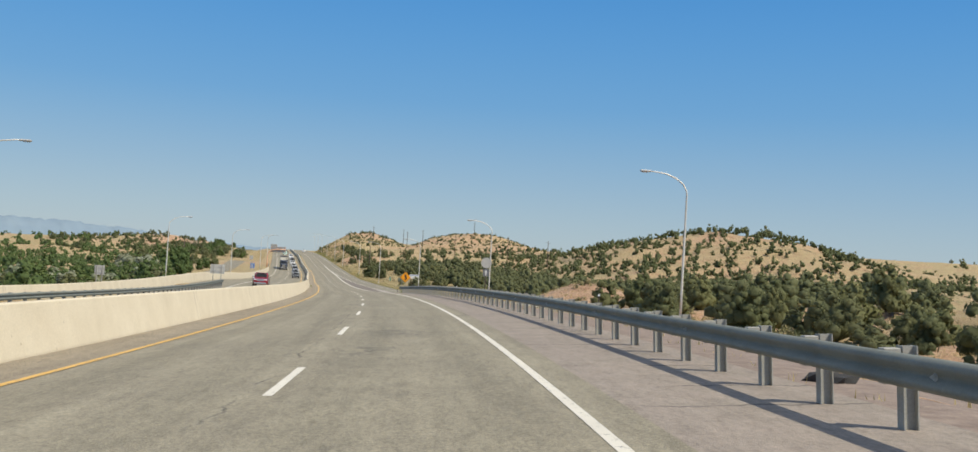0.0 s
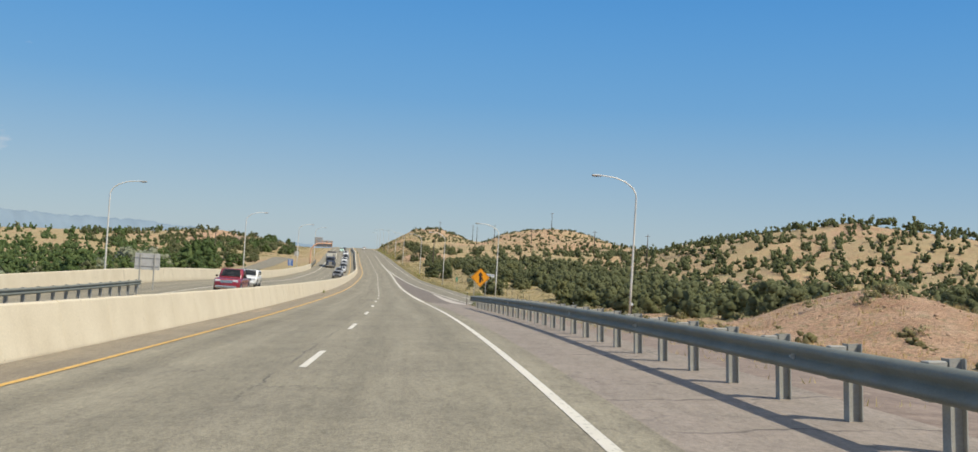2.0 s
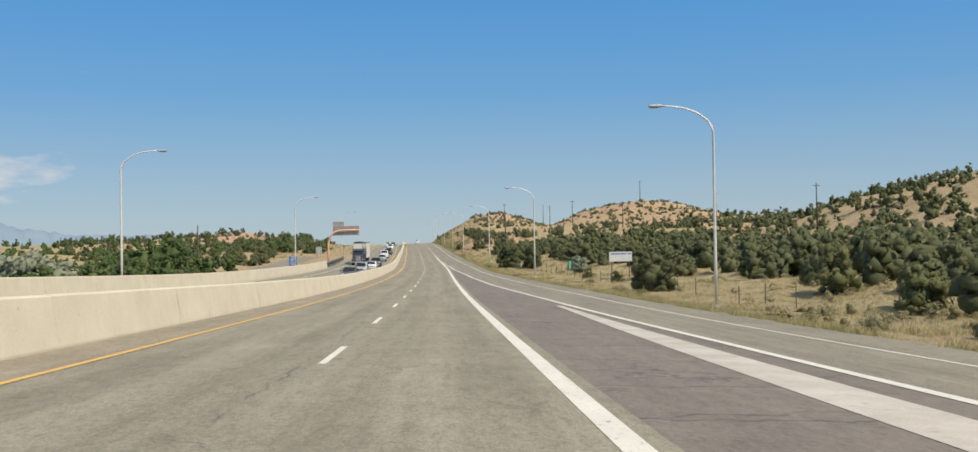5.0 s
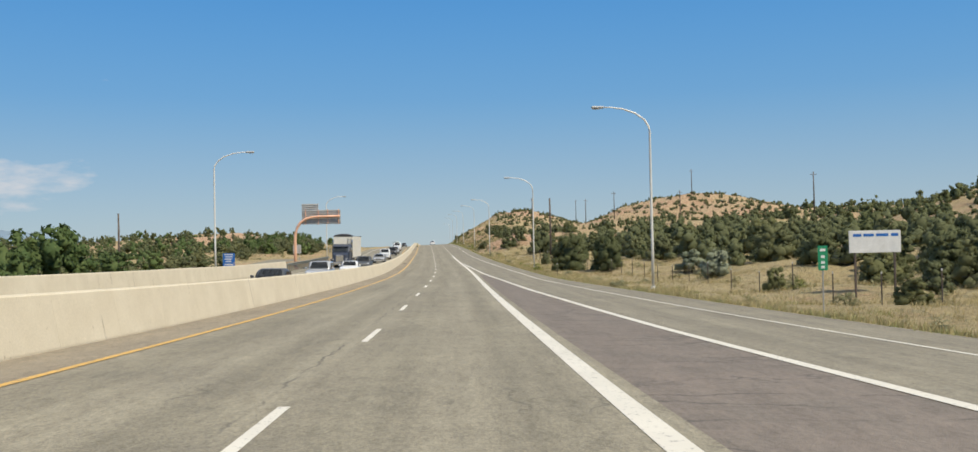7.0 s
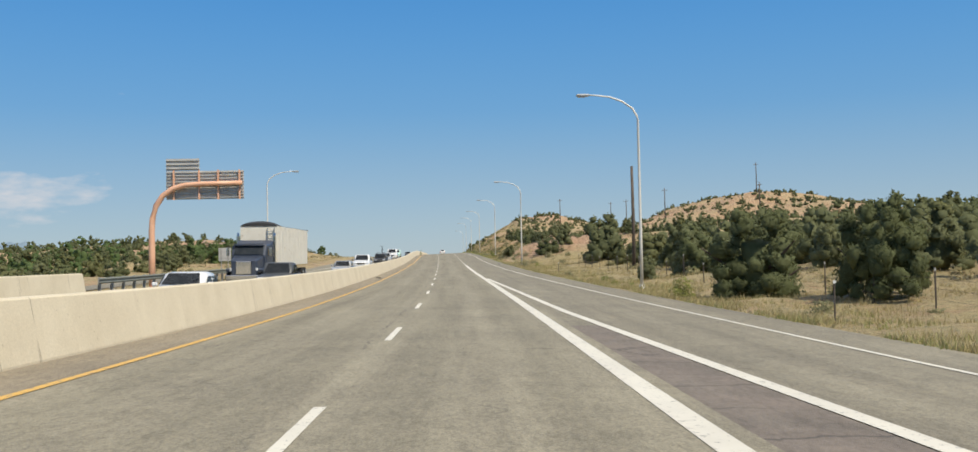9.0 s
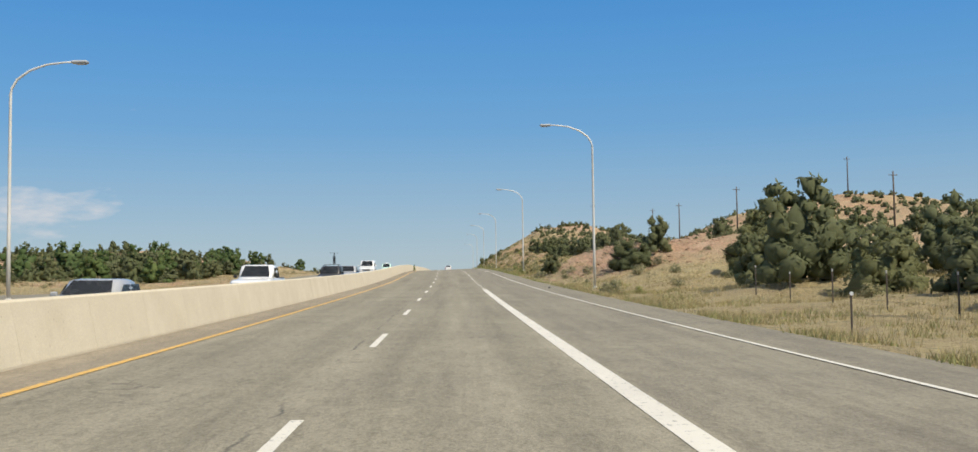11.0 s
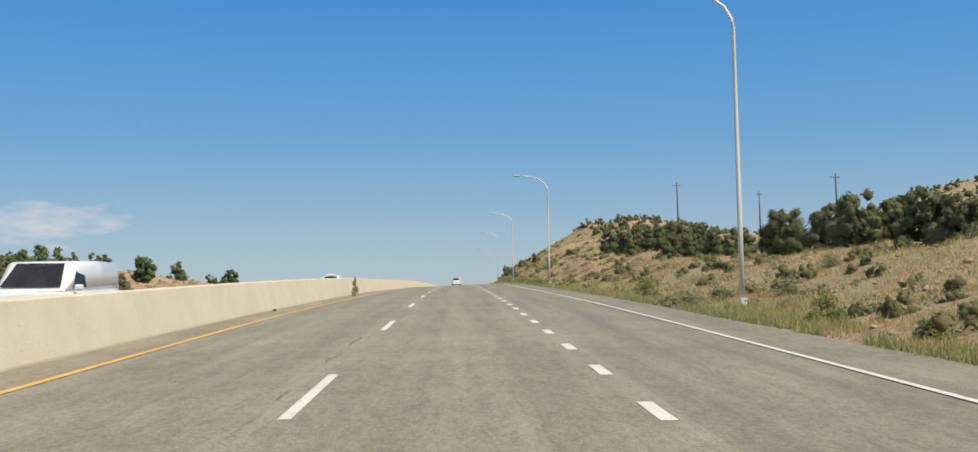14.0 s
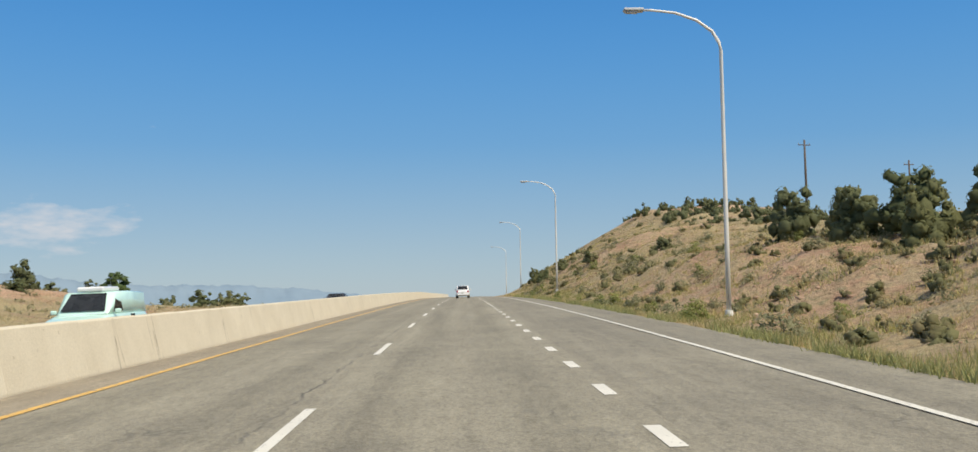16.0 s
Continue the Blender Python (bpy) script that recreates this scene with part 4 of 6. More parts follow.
def merge_sign():
    thing = base("merge_sign", "orange-yellow diamond merge warning sign on two posts", "road sign")
    cz, h = 2.45, 0.77
    for x in (-0.46, 0.46):
        bm = bmesh.new()
        box(bm, x, 0.03, 1.15, 0.06, 0.04, 2.9, 0.006)
        part("post", bm, M["post_steel"], thing)
    plate = part("plate", flat_shape(bmesh.new(), rounded([(0, cz - h), (h, cz), (0, cz + h), (-h, cz)], 0.07), 0, 0.004), M["sign_yellow"], thing)
    inner, outer = rounded([(0, cz - 0.70), (0.70, cz), (0, cz + 0.70), (-0.70, cz)], 0.06), rounded([(0, cz - 0.728), (0.728, cz), (0, cz + 0.728), (-0.728, cz)], 0.063)
    bm = bmesh.new()
    a = [bm.verts.new((x, -0.004, z)) for x, z in inner]
    b = [bm.verts.new((x, -0.004, z)) for x, z in outer]
    for k in range(len(a)):
        bm.faces.new((a[k], b[k], b[(k + 1) % len(a)], a[(k + 1) % len(a)]))
    bmesh.ops.recalc_face_normals(bm, faces=bm.faces)
    part("border", bm, M["sign_black"], plate, "black border line")
    bm = bmesh.new()
    stem, tip = 0.085, cz + 0.46
    flat_shape(bm, [(-stem, cz - 0.42), (stem, cz - 0.42), (stem, cz + 0.16), (0.22, cz + 0.11), (0, tip), (-0.22, cz + 0.11), (-stem, cz + 0.16)], -0.006, 0.004)
    flat_shape(bm, [(0.16, cz - 0.30), (0.28, cz - 0.25), (0.15, cz + 0.0), (0.10, cz + 0.06), (0.087, cz - 0.10)], -0.006, 0.004)
    part("arrow", bm, M["sign_black"], plate, "black merging arrow")
    return thing


merge_sign().matrix_world = on_ground(133.9, 6.4, 0, 0.15)


def delineator(label):
    thing = base("delineator_post", label, "marker post", "delineators")
    part("post", box(bmesh.new(), 0, 0, 0.5, 0.045, 0.03, 1.15, 0.006), M["fence_steel"], thing)
    part("reflector", rod(bmesh.new(), [(0, -0.035, 1.05), (0, -0.018, 1.05)], 0.045, 14), M["sign_white"], thing, "round white reflector")
    return thing


place(delineator("dark marker post with a round white reflector"), [on_ground(s, u, 0, 0.05) for s, u in [(133.1, 5.35), (36, 7.4), (88, 7.3), (286, 9.3), (160, 19.5), (345, 9.0)]])

# route shield above an arrow plate
thing = base("route_sign", "weathered grey route shield above a small arrow plate", "road sign")
part("post", box(bmesh.new(), 0, 0.03, 0.55, 0.06, 0.04, 3.6, 0.006), M["fence_steel"], thing)
part("shield_plate", flat_shape(bmesh.new(), [(0.33 * math.cos(a * math.pi / 14), 2.12 + 0.33 * math.sin(a * math.pi / 14)) for a in range(28)], -0.004, 0.004), M["sign_grey"], thing, "round faded grey plate")
M["sign_slate"] = grainy("slate_sign_grey", (0.12, 0.125, 0.14), (0.19, 0.195, 0.21), 2.5, 0.6, grain=30, relief=0.02)
arrow_plate = part("arrow_plate", flat_shape(bmesh.new(), rounded([(-0.18, 1.28), (0.18, 1.28), (0.18, 1.74), (-0.18, 1.74)], 0.03), -0.004, 0.004), M["sign_slate"], thing, "slate grey plate with a white arrow")
part("arrow", flat_shape(bmesh.new(), [(-0.035, 1.34), (0.035, 1.34), (0.035, 1.54), (0.10, 1.54), (0, 1.69), (-0.10, 1.54), (-0.035, 1.54)], -0.009, 0.004), M["sign_white"], arrow_plate, "white arrow that points up")
thing.matrix_world = Matrix.Translation(Vector(spot(59, 5.75, 0.2))) @ Matrix.Rotation(float(np.interp(59, GRID, head)), 4, "Z")

# green marker
thing = base("mile_marker", "small green upright marker sign on a thin post", "road sign")
part("post", box(bmesh.new(), 0, 0.03, 0.65, 0.05, 0.035, 2.8, 0.005), M["post_steel"], thing)
plate = part("plate", flat_shape(bmesh.new(), rounded([(-0.17, 1.35), (0.17, 1.35), (0.17, 2.2), (-0.17, 2.2)], 0.03), -0.004, 0.004), M["sign_green"], thing)
for z, w in ((2.05, 0.20), (1.82, 0.13), (1.62, 0.13), (1.46, 0.12)):
    part("bar", flat_shape(bmesh.new(), [(-w / 2, z - 0.045), (w / 2, z - 0.045), (w / 2, z + 0.045), (-w / 2, z + 0.045)], -0.008, 0.003), M["sign_white"], plate, "white bar")
thing.matrix_world = on_ground(233, 12.7, 0, -0.25)

# white board behind the fence
thing = base("board_sign", "white board with faded blue bars, on two posts", "sign")
for x in (-0.95, 0.95):
    part("post", box(bmesh.new(), x, 0.05, 1.1, 0.09, 0.09, 3.2, 0.01), M["wood"], thing)
board = part("board", box(bmesh.new(), 0, 0, 2.55, 2.5, 0.04, 1.05, 0.008), M["sign_white"], thing)
for x, w in ((-0.85, 0.4), (-0.3, 0.5), (0.35, 0.6), (0.95, 0.35)):
    part("bar", box(bmesh.new(), x, -0.024, 2.86, w, 0.006, 0.13), M["sign_blue"], board, "blue bar")
thing.matrix_world = on_ground(245, 19.9)

# blue service sign
thing = base("service_sign", "blue information sign with white bars, on two posts", "road sign")
for x in (-0.4, 0.4):
    part("post", box(bmesh.new(), x, 0.04, 0.8, 0.07, 0.05, 3.0, 0.006), M["post_steel"], thing)
for z0, z1 in ((1.15, 1.72), (1.76, 2.75)):
    plate = part("plate", flat_shape(bmesh.new(), rounded([(-0.62, z0), (0.62, z0), (0.62, z1), (-0.62, z1)], 0.05), -0.004, 0.004), M["sign_blue"], thing)
    for k in range(2 if z0 < 1.5 else 4):
        z = z1 - 0.14 - 0.235 * k
        part("bar", flat_shape(bmesh.new(), [(-0.45 + 0.1 * (k % 2), z - 0.05), (0.45 - 0.07 * k, z - 0.05), (0.45 - 0.07 * k, z + 0.05), (-0.45 + 0.1 * (k % 2), z + 0.05)], -0.008, 0.003), M["sign_white"], plate, "white bar")
thing.matrix_world = on_ground(302, -23.4, 0, 0.2)

# backs of signs for the opposite traffic
def rear_sign(w, h, z, label, s, u):
    thing = base("road_sign", label, "road sign", "backs of signs")
    for x in (-w * 0.28, w * 0.28):
        part("post", box(bmesh.new(), x, -0.05, (z + h) / 2 - 0.3, 0.09, 0.07, z + h + 0.6, 0.006), M["post_steel"], thing)
    part("plate", box(bmesh.new(), 0, 0, z + h / 2, w, 0.012, h, 0.004), M["sign_back"], thing)
    for k in range(2):
        part("stiffener", box(bmesh.new(), 0, -0.03, z + h * (0.25 + 0.5 * k), w * 0.94, 0.04, 0.06), M["sign_back"], thing)
    thing.matrix_world = on_ground(s, u)


rear_sign(1.8, 1.2, 1.7, "large grey sign back on two posts by the ramp", 129, -18.6)
rear_sign(0.9, 0.9, 1.8, "small grey sign back on posts beside the wall", 96, -26)
rear_sign(1.4, 1.5, 1.6, "tall grey sign back on posts near trees", 372, -26)

# gantry
thing = base("sign_gantry", "salmon-painted curved steel gantry with sign backs", "sign gantry")
A = 6.45
pts = [(0, 0, -0.3), (0, 0, 2), (0, 0, A - 2.9), (0.06, 0, A - 2.1), (0.28, 0, A - 1.3), (0.72, 0, A - 0.65), (1.35, 0, A - 0.22), (2.1, 0, A), (3.2, 0, A + 0.06), (5.7, 0, A + 0.1)]
part("pole", rod(bmesh.new(), pts, [0.21, 0.2, 0.19, 0.185, 0.18, 0.175, 0.17, 0.16, 0.15, 0.14], 14), M["gantry_paint"], thing, smooth=True)
part("base_plate", box(bmesh.new(), 0, 0, -0.05, 0.8, 0.8, 0.1, 0.01), M["gantry_paint"], thing)
for x0, x1, z0, z1 in ((0.85, 5.75, A - 0.9, A + 0.92), (0.85, 2.95, A + 0.95, A + 1.72)):
    panel = part("sign_panel", box(bmesh.new(), (x0 + x1) / 2, 0.32, (z0 + z1) / 2, x1 - x0, 0.012, z1 - z0), M["sign_back"], thing, "grey ribbed back of a sign")
    n = int((z1 - z0) / 0.2)
    for k in range(n):
        part("rib", box(bmesh.new(), (x0 + x1) / 2, 0.285, z0 + (k + 0.5) * (z1 - z0) / n, x1 - x0, 0.09, 0.03), M["sign_back"], panel)
for x in (1.35, 2.95, 4.15, 5.5):
    part("bracket", box(bmesh.new(), x, 0.2, A + 0.02, 0.1, 0.09, 1.9), M["gantry_paint"], thing)
thing.matrix_world = on_ground(323, -19.5, 0, 0.1)

# small adobe house among the trees on the bank
M["adobe"] = grainy("tan_adobe", (0.50, 0.37, 0.26), (0.60, 0.46, 0.34), 0.8, 0.9, grain=20, relief=0.2)
M["dark_pane"] = grainy("dark_window_pane", (0.03, 0.035, 0.04), (0.05, 0.055, 0.06), 3, 0.2, grain=40, relief=0.0)
thing = base("house", "small tan adobe house with a flat roof among trees", "house")
part("wall", box(bmesh.new(), 0, 0, 1.2, 4.4, 4.0, 3.4, 0.08), M["adobe"], thing)
part("parapet", box(bmesh.new(), 0, 0, 2.95, 4.6, 4.2, 0.3, 0.06), M["adobe"], thing)
for x in (-1.3, 1.3):
    window = part("window", box(bmesh.new(), x, -2.0, 1.6, 0.9, 0.08, 1.0, 0.01), M["wood"], thing, "dark wooden window frame")
    part("pane", box(bmesh.new(), x, -2.05, 1.6, 0.78, 0.02, 0.88), M["dark_pane"], window)
part("door", box(bmesh.new(), 0, -2.01, 1.0, 0.9, 0.06, 2.0, 0.01), M["wood"], thing)
thing.matrix_world = on_ground(512, -59, 8, 0.5)

# ---------------------------------------------------------------- poles and fences


def utility_pole(h, label):
    thing = base("utility_pole", label, "utility pole", "utility poles")
    part("pole", rod(bmesh.new(), [(0, 0, -0.5), (0.02, 0, h * 0.5), (0, 0.02, h)], [0.17, 0.14, 0.11], 9), M["wood"], thing, smooth=True)
    arm = part("crossarm", box(bmesh.new(), 0, 0.1, h - 0.6, 1.6, 0.1, 0.11, 0.01), M["wood"], thing)
    for x in (-0.7, 0, 0.7):
        part("insulator", rod(bmesh.new(), [(x, 0.1, h - 0.55), (x, 0.1, h - 0.38)], [0.03, 0.05], 8), M["lamp_head"], arm)
    return thing


def plain_pole(h, label):
    thing = base("wooden_pole", label, "pole", "wooden poles")
    part("pole", rod(bmesh.new(), [(0, 0, -0.5), (0.03, 0, h * 0.5), (0, 0.02, h)], [0.18, 0.15, 0.12], 9), M["wood"], thing, smooth=True)
    part("cap", rod(bmesh.new(), [(0, 0.02, h), (0, 0.02, h + 0.05)], [0.13, 0.09], 9), M["fence_steel"], thing)
    return thing


place(utility_pole(9.5, "tall dark wooden utility pole with a crossarm"), [on_ground(s, u, t) for s, u, t in [(592, 41, 10), (560, 58, 10), (610, 62, 15), (525, 62, 10), (470, 70, 12), (400, 80, 12), (330, 78, 12), (545, 95, 12)]])
place(plain_pole(9.5, "bare weathered wooden pole among junipers"), [on_ground(s, u) for s, u in [(348, 16.3), (343, -47.8)]])


def fence_post():
    thing = base("fence_post", "thin rusty steel fence post in dry grass", "fence post", "fence posts")
    part("post", box(bmesh.new(), 0, 0, 0.55, 0.05, 0.035, 1.5, 0.004), M["fence_steel"], thing)
    part("tip", box(bmesh.new(), 0, 0, 1.33, 0.052, 0.037, 0.1, 0.004), M["sign_grey"], thing)
    return thing


FENCE = [(196, 20.5), (230, 18.6), (260, 16.5), (290, 15.5), (330, 14.5), (372, 14.0)]
place(fence_post(), [on_ground(s, float(np.interp(s, [p[0] for p in FENCE], [p[1] for p in FENCE]))) for s in np.arange(196, 372, 4.4)])
wire = base("wire_fence", "thin rusty fence wires between posts", "fence")
for z in (0.35, 0.7, 1.05):
    bm = bmesh.new()
    pts = [Vector(ground_at(s, float(np.interp(s, [p[0] for p in FENCE], [p[1] for p in FENCE])))) + Vector((0, 0, z)) for s in np.arange(196, 372, 4.4)]
    rod(bm, pts, 0.004, 4)
    part("wire", bm, M["fence_steel"], wire)

# ---------------------------------------------------------------- plants


def leafy(name, dark, light, dry=None, through_light=0.25):
    m, n, l, b = shade(name, 0.75)
    geo = n.new("ShaderNodeNewGeometry")
    info = n.new("ShaderNodeObjectInfo")
    c = ramp(n, l, geo.outputs["Random Per Island"], [(0.0, dark), (1.0, light)])
    tint = ramp(n, l, info.outputs["Random"], [(0.0, (0.8, 0.85, 0.75)), (0.5, (1, 1, 1)), (1.0, (1.15, 1.1, 0.95))])
    c = mix(n, l, c, tint, 1.0, "MULTIPLY")
    if dry:
        spots = noise_at(n, l, coords(n, l, "Object"), 0.9, 4)
        c = mix(n, l, c, dry, ramp(n, l, spots, [(0.5, (0, 0, 0)), (0.68, (0.8, 0.8, 0.8))]))
    l.new(c, b.inputs["Base Color"])
    bump(n, l, b, noise_at(n, l, coords(n, l, "Object"), 5.0, 4, 0.7), 0.5, 0.1)
    b.inputs["Specular IOR Level"].default_value = 0.25
    t = n.new("ShaderNodeBsdfTranslucent")
    l.new(c, t.inputs["Color"])
    s = n.new("ShaderNodeMixShader")
    s.inputs[0].default_value = through_light
    l.new(b.outputs[0], s.inputs[1])
    l.new(t.outputs[0], s.inputs[2])
    l.new(s.outputs[0], n["Material Output"].inputs["Surface"])
    return m


M["juniper"] = leafy("juniper_leaf", (0.128, 0.14, 0.066), (0.185, 0.196, 0.098), None, 0.4)
M["cottonwood"] = leafy("green_leaf", (0.08, 0.125, 0.042), (0.135, 0.18, 0.066), None, 0.35)
M["olive"] = leafy("silver_leaf", (0.20, 0.22, 0.15), (0.33, 0.345, 0.25))
M["sage"] = leafy("sage_leaf", (0.20, 0.20, 0.11), (0.36, 0.34, 0.205), (0.42, 0.345, 0.20), 0.4)
M["brush"] = leafy("brush_leaf", (0.15, 0.14, 0.065), (0.27, 0.25, 0.125), (0.27, 0.205, 0.115), 0.4)
M["weed"] = leafy("weed_leaf", (0.15, 0.18, 0.05), (0.32, 0.34, 0.12), (0.38, 0.33, 0.15), 0.4)
M["straw"] = leafy("straw_blade", (0.38, 0.30, 0.145), (0.58, 0.475, 0.26), None, 0.4)
M["greengrass"] = leafy("green_blade", (0.28, 0.28, 0.10), (0.46, 0.43, 0.20), None, 0.4)
M["bark"] = grainy("bark", (0.06, 0.045, 0.033), (0.13, 0.10, 0.075), 4, 0.95, grain=30, relief=0.5)


def mesh_from(name, verts, faces, materials, index=None, normals=None):
    me = bpy.data.meshes.new(name)
    me.vertices.add(len(verts))
    me.vertices.foreach_set("co", verts.astype(np.float32).ravel())
    k = faces.shape[1]
    me.loops.add(faces.size)
    me.loops.foreach_set("vertex_index", faces.astype(np.int32).ravel())
    me.polygons.add(len(faces))
    me.polygons.foreach_set("loop_start", np.arange(0, faces.size, k, dtype=np.int32))
    for one in materials:
        me.materials.append(one)
    if index is not None:
        me.polygons.foreach_set("material_index", index.astype(np.int32))
    me.update(calc_edges=True)
    me.validate()
    if normals is not None:
        me.polygons.foreach_set("use_smooth", np.ones(len(me.polygons), bool))
        me.normals_split_custom_set_from_vertices(normals.tolist())
    return me


def unit(rng, n):
    v = rng.normal(size=(n, 3))
    return v / np.linalg.norm(v, axis=1)[:, None]


def cards(rng, centres, out, size, stretch=1.5):
    """A small bent leaf sprig at each centre, facing roughly outwards."""
    n = len(centres)
    d = out + 0.75 * unit(rng, n)
    d /= np.linalg.norm(d, axis=1)[:, None]
    a = np.cross(d, unit(rng, n))
    a /= np.linalg.norm(a, axis=1)[:, None] + 1e-9
    b = np.cross(d, a)
    s = size * rng.uniform(0.6, 1.4, n)[:, None]
    p = np.stack([centres - a * s * 0.5, centres + b * s * 0.5 * stretch - d * s * 0.15, centres + a * s * 0.5, centres - b * s * 0.5 * stretch + d * s * 0.1], 1)
    face = np.cross(p[:, 1] - p[:, 0], p[:, 3] - p[:, 0])
    order = np.where((face * out).sum(1)[:, None] > 0, [0, 1, 2, 3], [0, 3, 2, 1])
    soft = out + 0.22 * unit(rng, n)
    soft /= np.linalg.norm(soft, axis=1)[:, None]
    return p.reshape(-1, 3), 4 * np.arange(n)[:, None] + order, np.repeat(soft, 4, 0)


def ico_arrays(level):
    bm = bmesh.new()
    bmesh.ops.create_icosphere(bm, subdivisions=level, radius=1.0)
    v, f = np.array([v.co[:] for v in bm.verts]), np.array([[v.index for v in f.verts] for f in bm.faces])
    bm.free()
    return v, f


ICO = {k: ico_arrays(k) for k in (1, 2)}


def crown(rng, radius, height, lobes, count, size, low=0.0, taper=0.5, stretch=1.5, core=1, span=(0.28, 0.55)):
    """Leaf sprigs over many lobes that make up an uneven crown, from z = low up."""
    cs, rs = [], []
    for k in range(lobes):
        f = (k + rng.uniform(0, 1)) / lobes
        r = radius * (1 - taper * f) * rng.uniform(0.35, 0.8)
        a = rng.uniform(0, 6.283)
        z = low + f * (height - low) * 0.92
        cs.append((r * math.cos(a), r * math.sin(a), z))
        rs.append(radius * rng.uniform(*span) * (1 - 0.45 * f))
    cs, rs = np.array(cs), np.array(rs)
    which = rng.choice(lobes, count, p=rs**2 / (rs**2).sum())
    o = unit(rng, count)
    o[:, 2] = np.where(rng.uniform(size=count) < 0.55, np.abs(o[:, 2]), o[:, 2])
    p = cs[which] + o * (rs[which] * rng.uniform(0.72, 1.08, count))[:, None]
    p[:, 2] = np.maximum(p[:, 2], low * 0.6 + 0.05)
    middle = np.array([0, 0, low + 0.25 * (height - low)])
    bulk = (p - middle) / np.array([radius, radius, height - low])
    bulk /= np.linalg.norm(bulk, axis=1)[:, None] + 1e-9
    o = 0.75 * o + 0.5 * bulk
    v, f, nor = cards(rng, p, o / (np.linalg.norm(o, axis=1)[:, None] + 1e-9), size, stretch)
    f = np.concatenate([f[:, :3], f[:, [0, 2, 3]]])
    if not core:
        return v, f, nor
    # the dense inner mass of each lobe, lumpy, under the loose sprigs
    iv, fi = ICO[core]
    vs, fs, ns, n = [v], [f], [nor], len(v)
    heart = np.array([radius, radius, height - low])
    for c, r in [*zip(cs, rs), (middle, 0.36 * heart), (middle + np.array([0, 0, 0.24 * heart[2]]), 0.3 * heart)]:
        w = c + iv * r * (0.78 * (1 + 0.24 * rng.normal(size=(len(iv), 1))))
        w[:, 2] = np.maximum(w[:, 2], low * 0.4)
        g = (w - middle) / np.array([radius, radius, height - low])
        g /= np.linalg.norm(g, axis=1)[:, None] + 1e-9
        g = 0.8 * iv + 0.45 * g
        vs.append(w)
        fs.append(fi + n)
        ns.append(g / (np.linalg.norm(g, axis=1)[:, None] + 1e-9))
        n += len(iv)
    return np.concatenate(vs), np.concatenate(fs), np.concatenate(ns)


def tree_meshes(seed, radius, height, leaf, count=900, size=0.26, low=0.35, lobes=16, taper=0.5, trunk=0.12, limbs=0, stretch=1.5, core=1, span=(0.28, 0.55)):
    rng = np.random.RandomState(seed)
    v, f, nor = crown(rng, radius, height, lobes, count, size, low, taper, stretch, core, span)
    leaves = mesh_from("crown", v, f, [M[leaf]], normals=nor)
    bm = bmesh.new()
    rod(bm, [(0, 0, -0.4), (0.05, 0.02, height * 0.25), (0.0, 0.08, height * 0.6)], [trunk, trunk * 0.8, trunk * 0.35], 7)
    wood = [bm]
    for k in range(limbs):
        a = rng.uniform(0, 6.283)
        z = height * rng.uniform(0.05, 0.35)
        e = radius * rng.uniform(0.5, 0.85)
        bm = bmesh.new()
        rod(bm, [(0, 0, z), (e * 0.5 * math.cos(a), e * 0.5 * math.sin(a), z + e * 0.35), (e * math.cos(a), e * math.sin(a), z + e * 0.75)], [trunk * 0.55, trunk * 0.4, trunk * 0.12], 6)
        wood.append(bm)
    out = [leaves]
    for k, bm in enumerate(wood):
        me = bpy.data.meshes.new("limb" if k else "trunk")
        bm.to_mesh(me)
        bm.free()
        me.materials.append(M["bark"])
        out.append(me)
    return out


def plant(name, meshes, label, category, group, pose_m, size):
    thing = base(name, label, category, group)
    thing.matrix_world = pose_m @ Matrix.Diagonal((*size, 1))
    for me in meshes:
        ob = new(me.name.split(".")[0], me)
        ob.parent = thing
    return thing


JUNIPER = [tree_meshes(10 + k, 1.9, 3.2, "juniper", 1050, 0.105, 0.15, 36, 0.45, stretch=2.4, core=1, span=(0.18, 0.38)) for k in range(5)]
SPARSE = [tree_meshes(20 + k, 1.9, 3.2, "juniper", 380, 0.19, 0.15, 18, 0.45, stretch=2.2, span=(0.2, 0.42)) for k in range(4)]
BIG = [tree_meshes(30 + k, 2.6, 4.2, "juniper", 8000, 0.06, 0.2, 56, 0.42, 0.2, 5, 2.8, 1, (0.14, 0.3)) for k in range(2)]
GREEN = [tree_meshes(40 + k, 2.3, 5.2, "cottonwood", 620, 0.23, 0.4, 24, 0.35, 0.14, stretch=2.0, span=(0.22, 0.42)) for k in range(3)]
SILVER = [tree_meshes(50 + k, 2.4, 4.4, "olive", 1000, 0.25, 0.5, 22, 0.35, 0.14) for k in range(2)]
rng = np.random.RandomState(7)


def clear(s, u):
    """Whether a tree may stand at s, u: off the roads, the verges and bare slopes."""
    edge = np.interp(s, [p[0] for p in EDGE_RIGHT], [p[1] for p in EDGE_RIGHT])
    near_cut = (s > 388) & (s < 428) & (u < 26)
    open_verge = (s > 195) & (s < 289) & (u < 27)
    mound = (s > 92) & (s < 120) & (u < 32)
    return (u > edge + 7) & ~near_cut & ~open_verge & ~mound


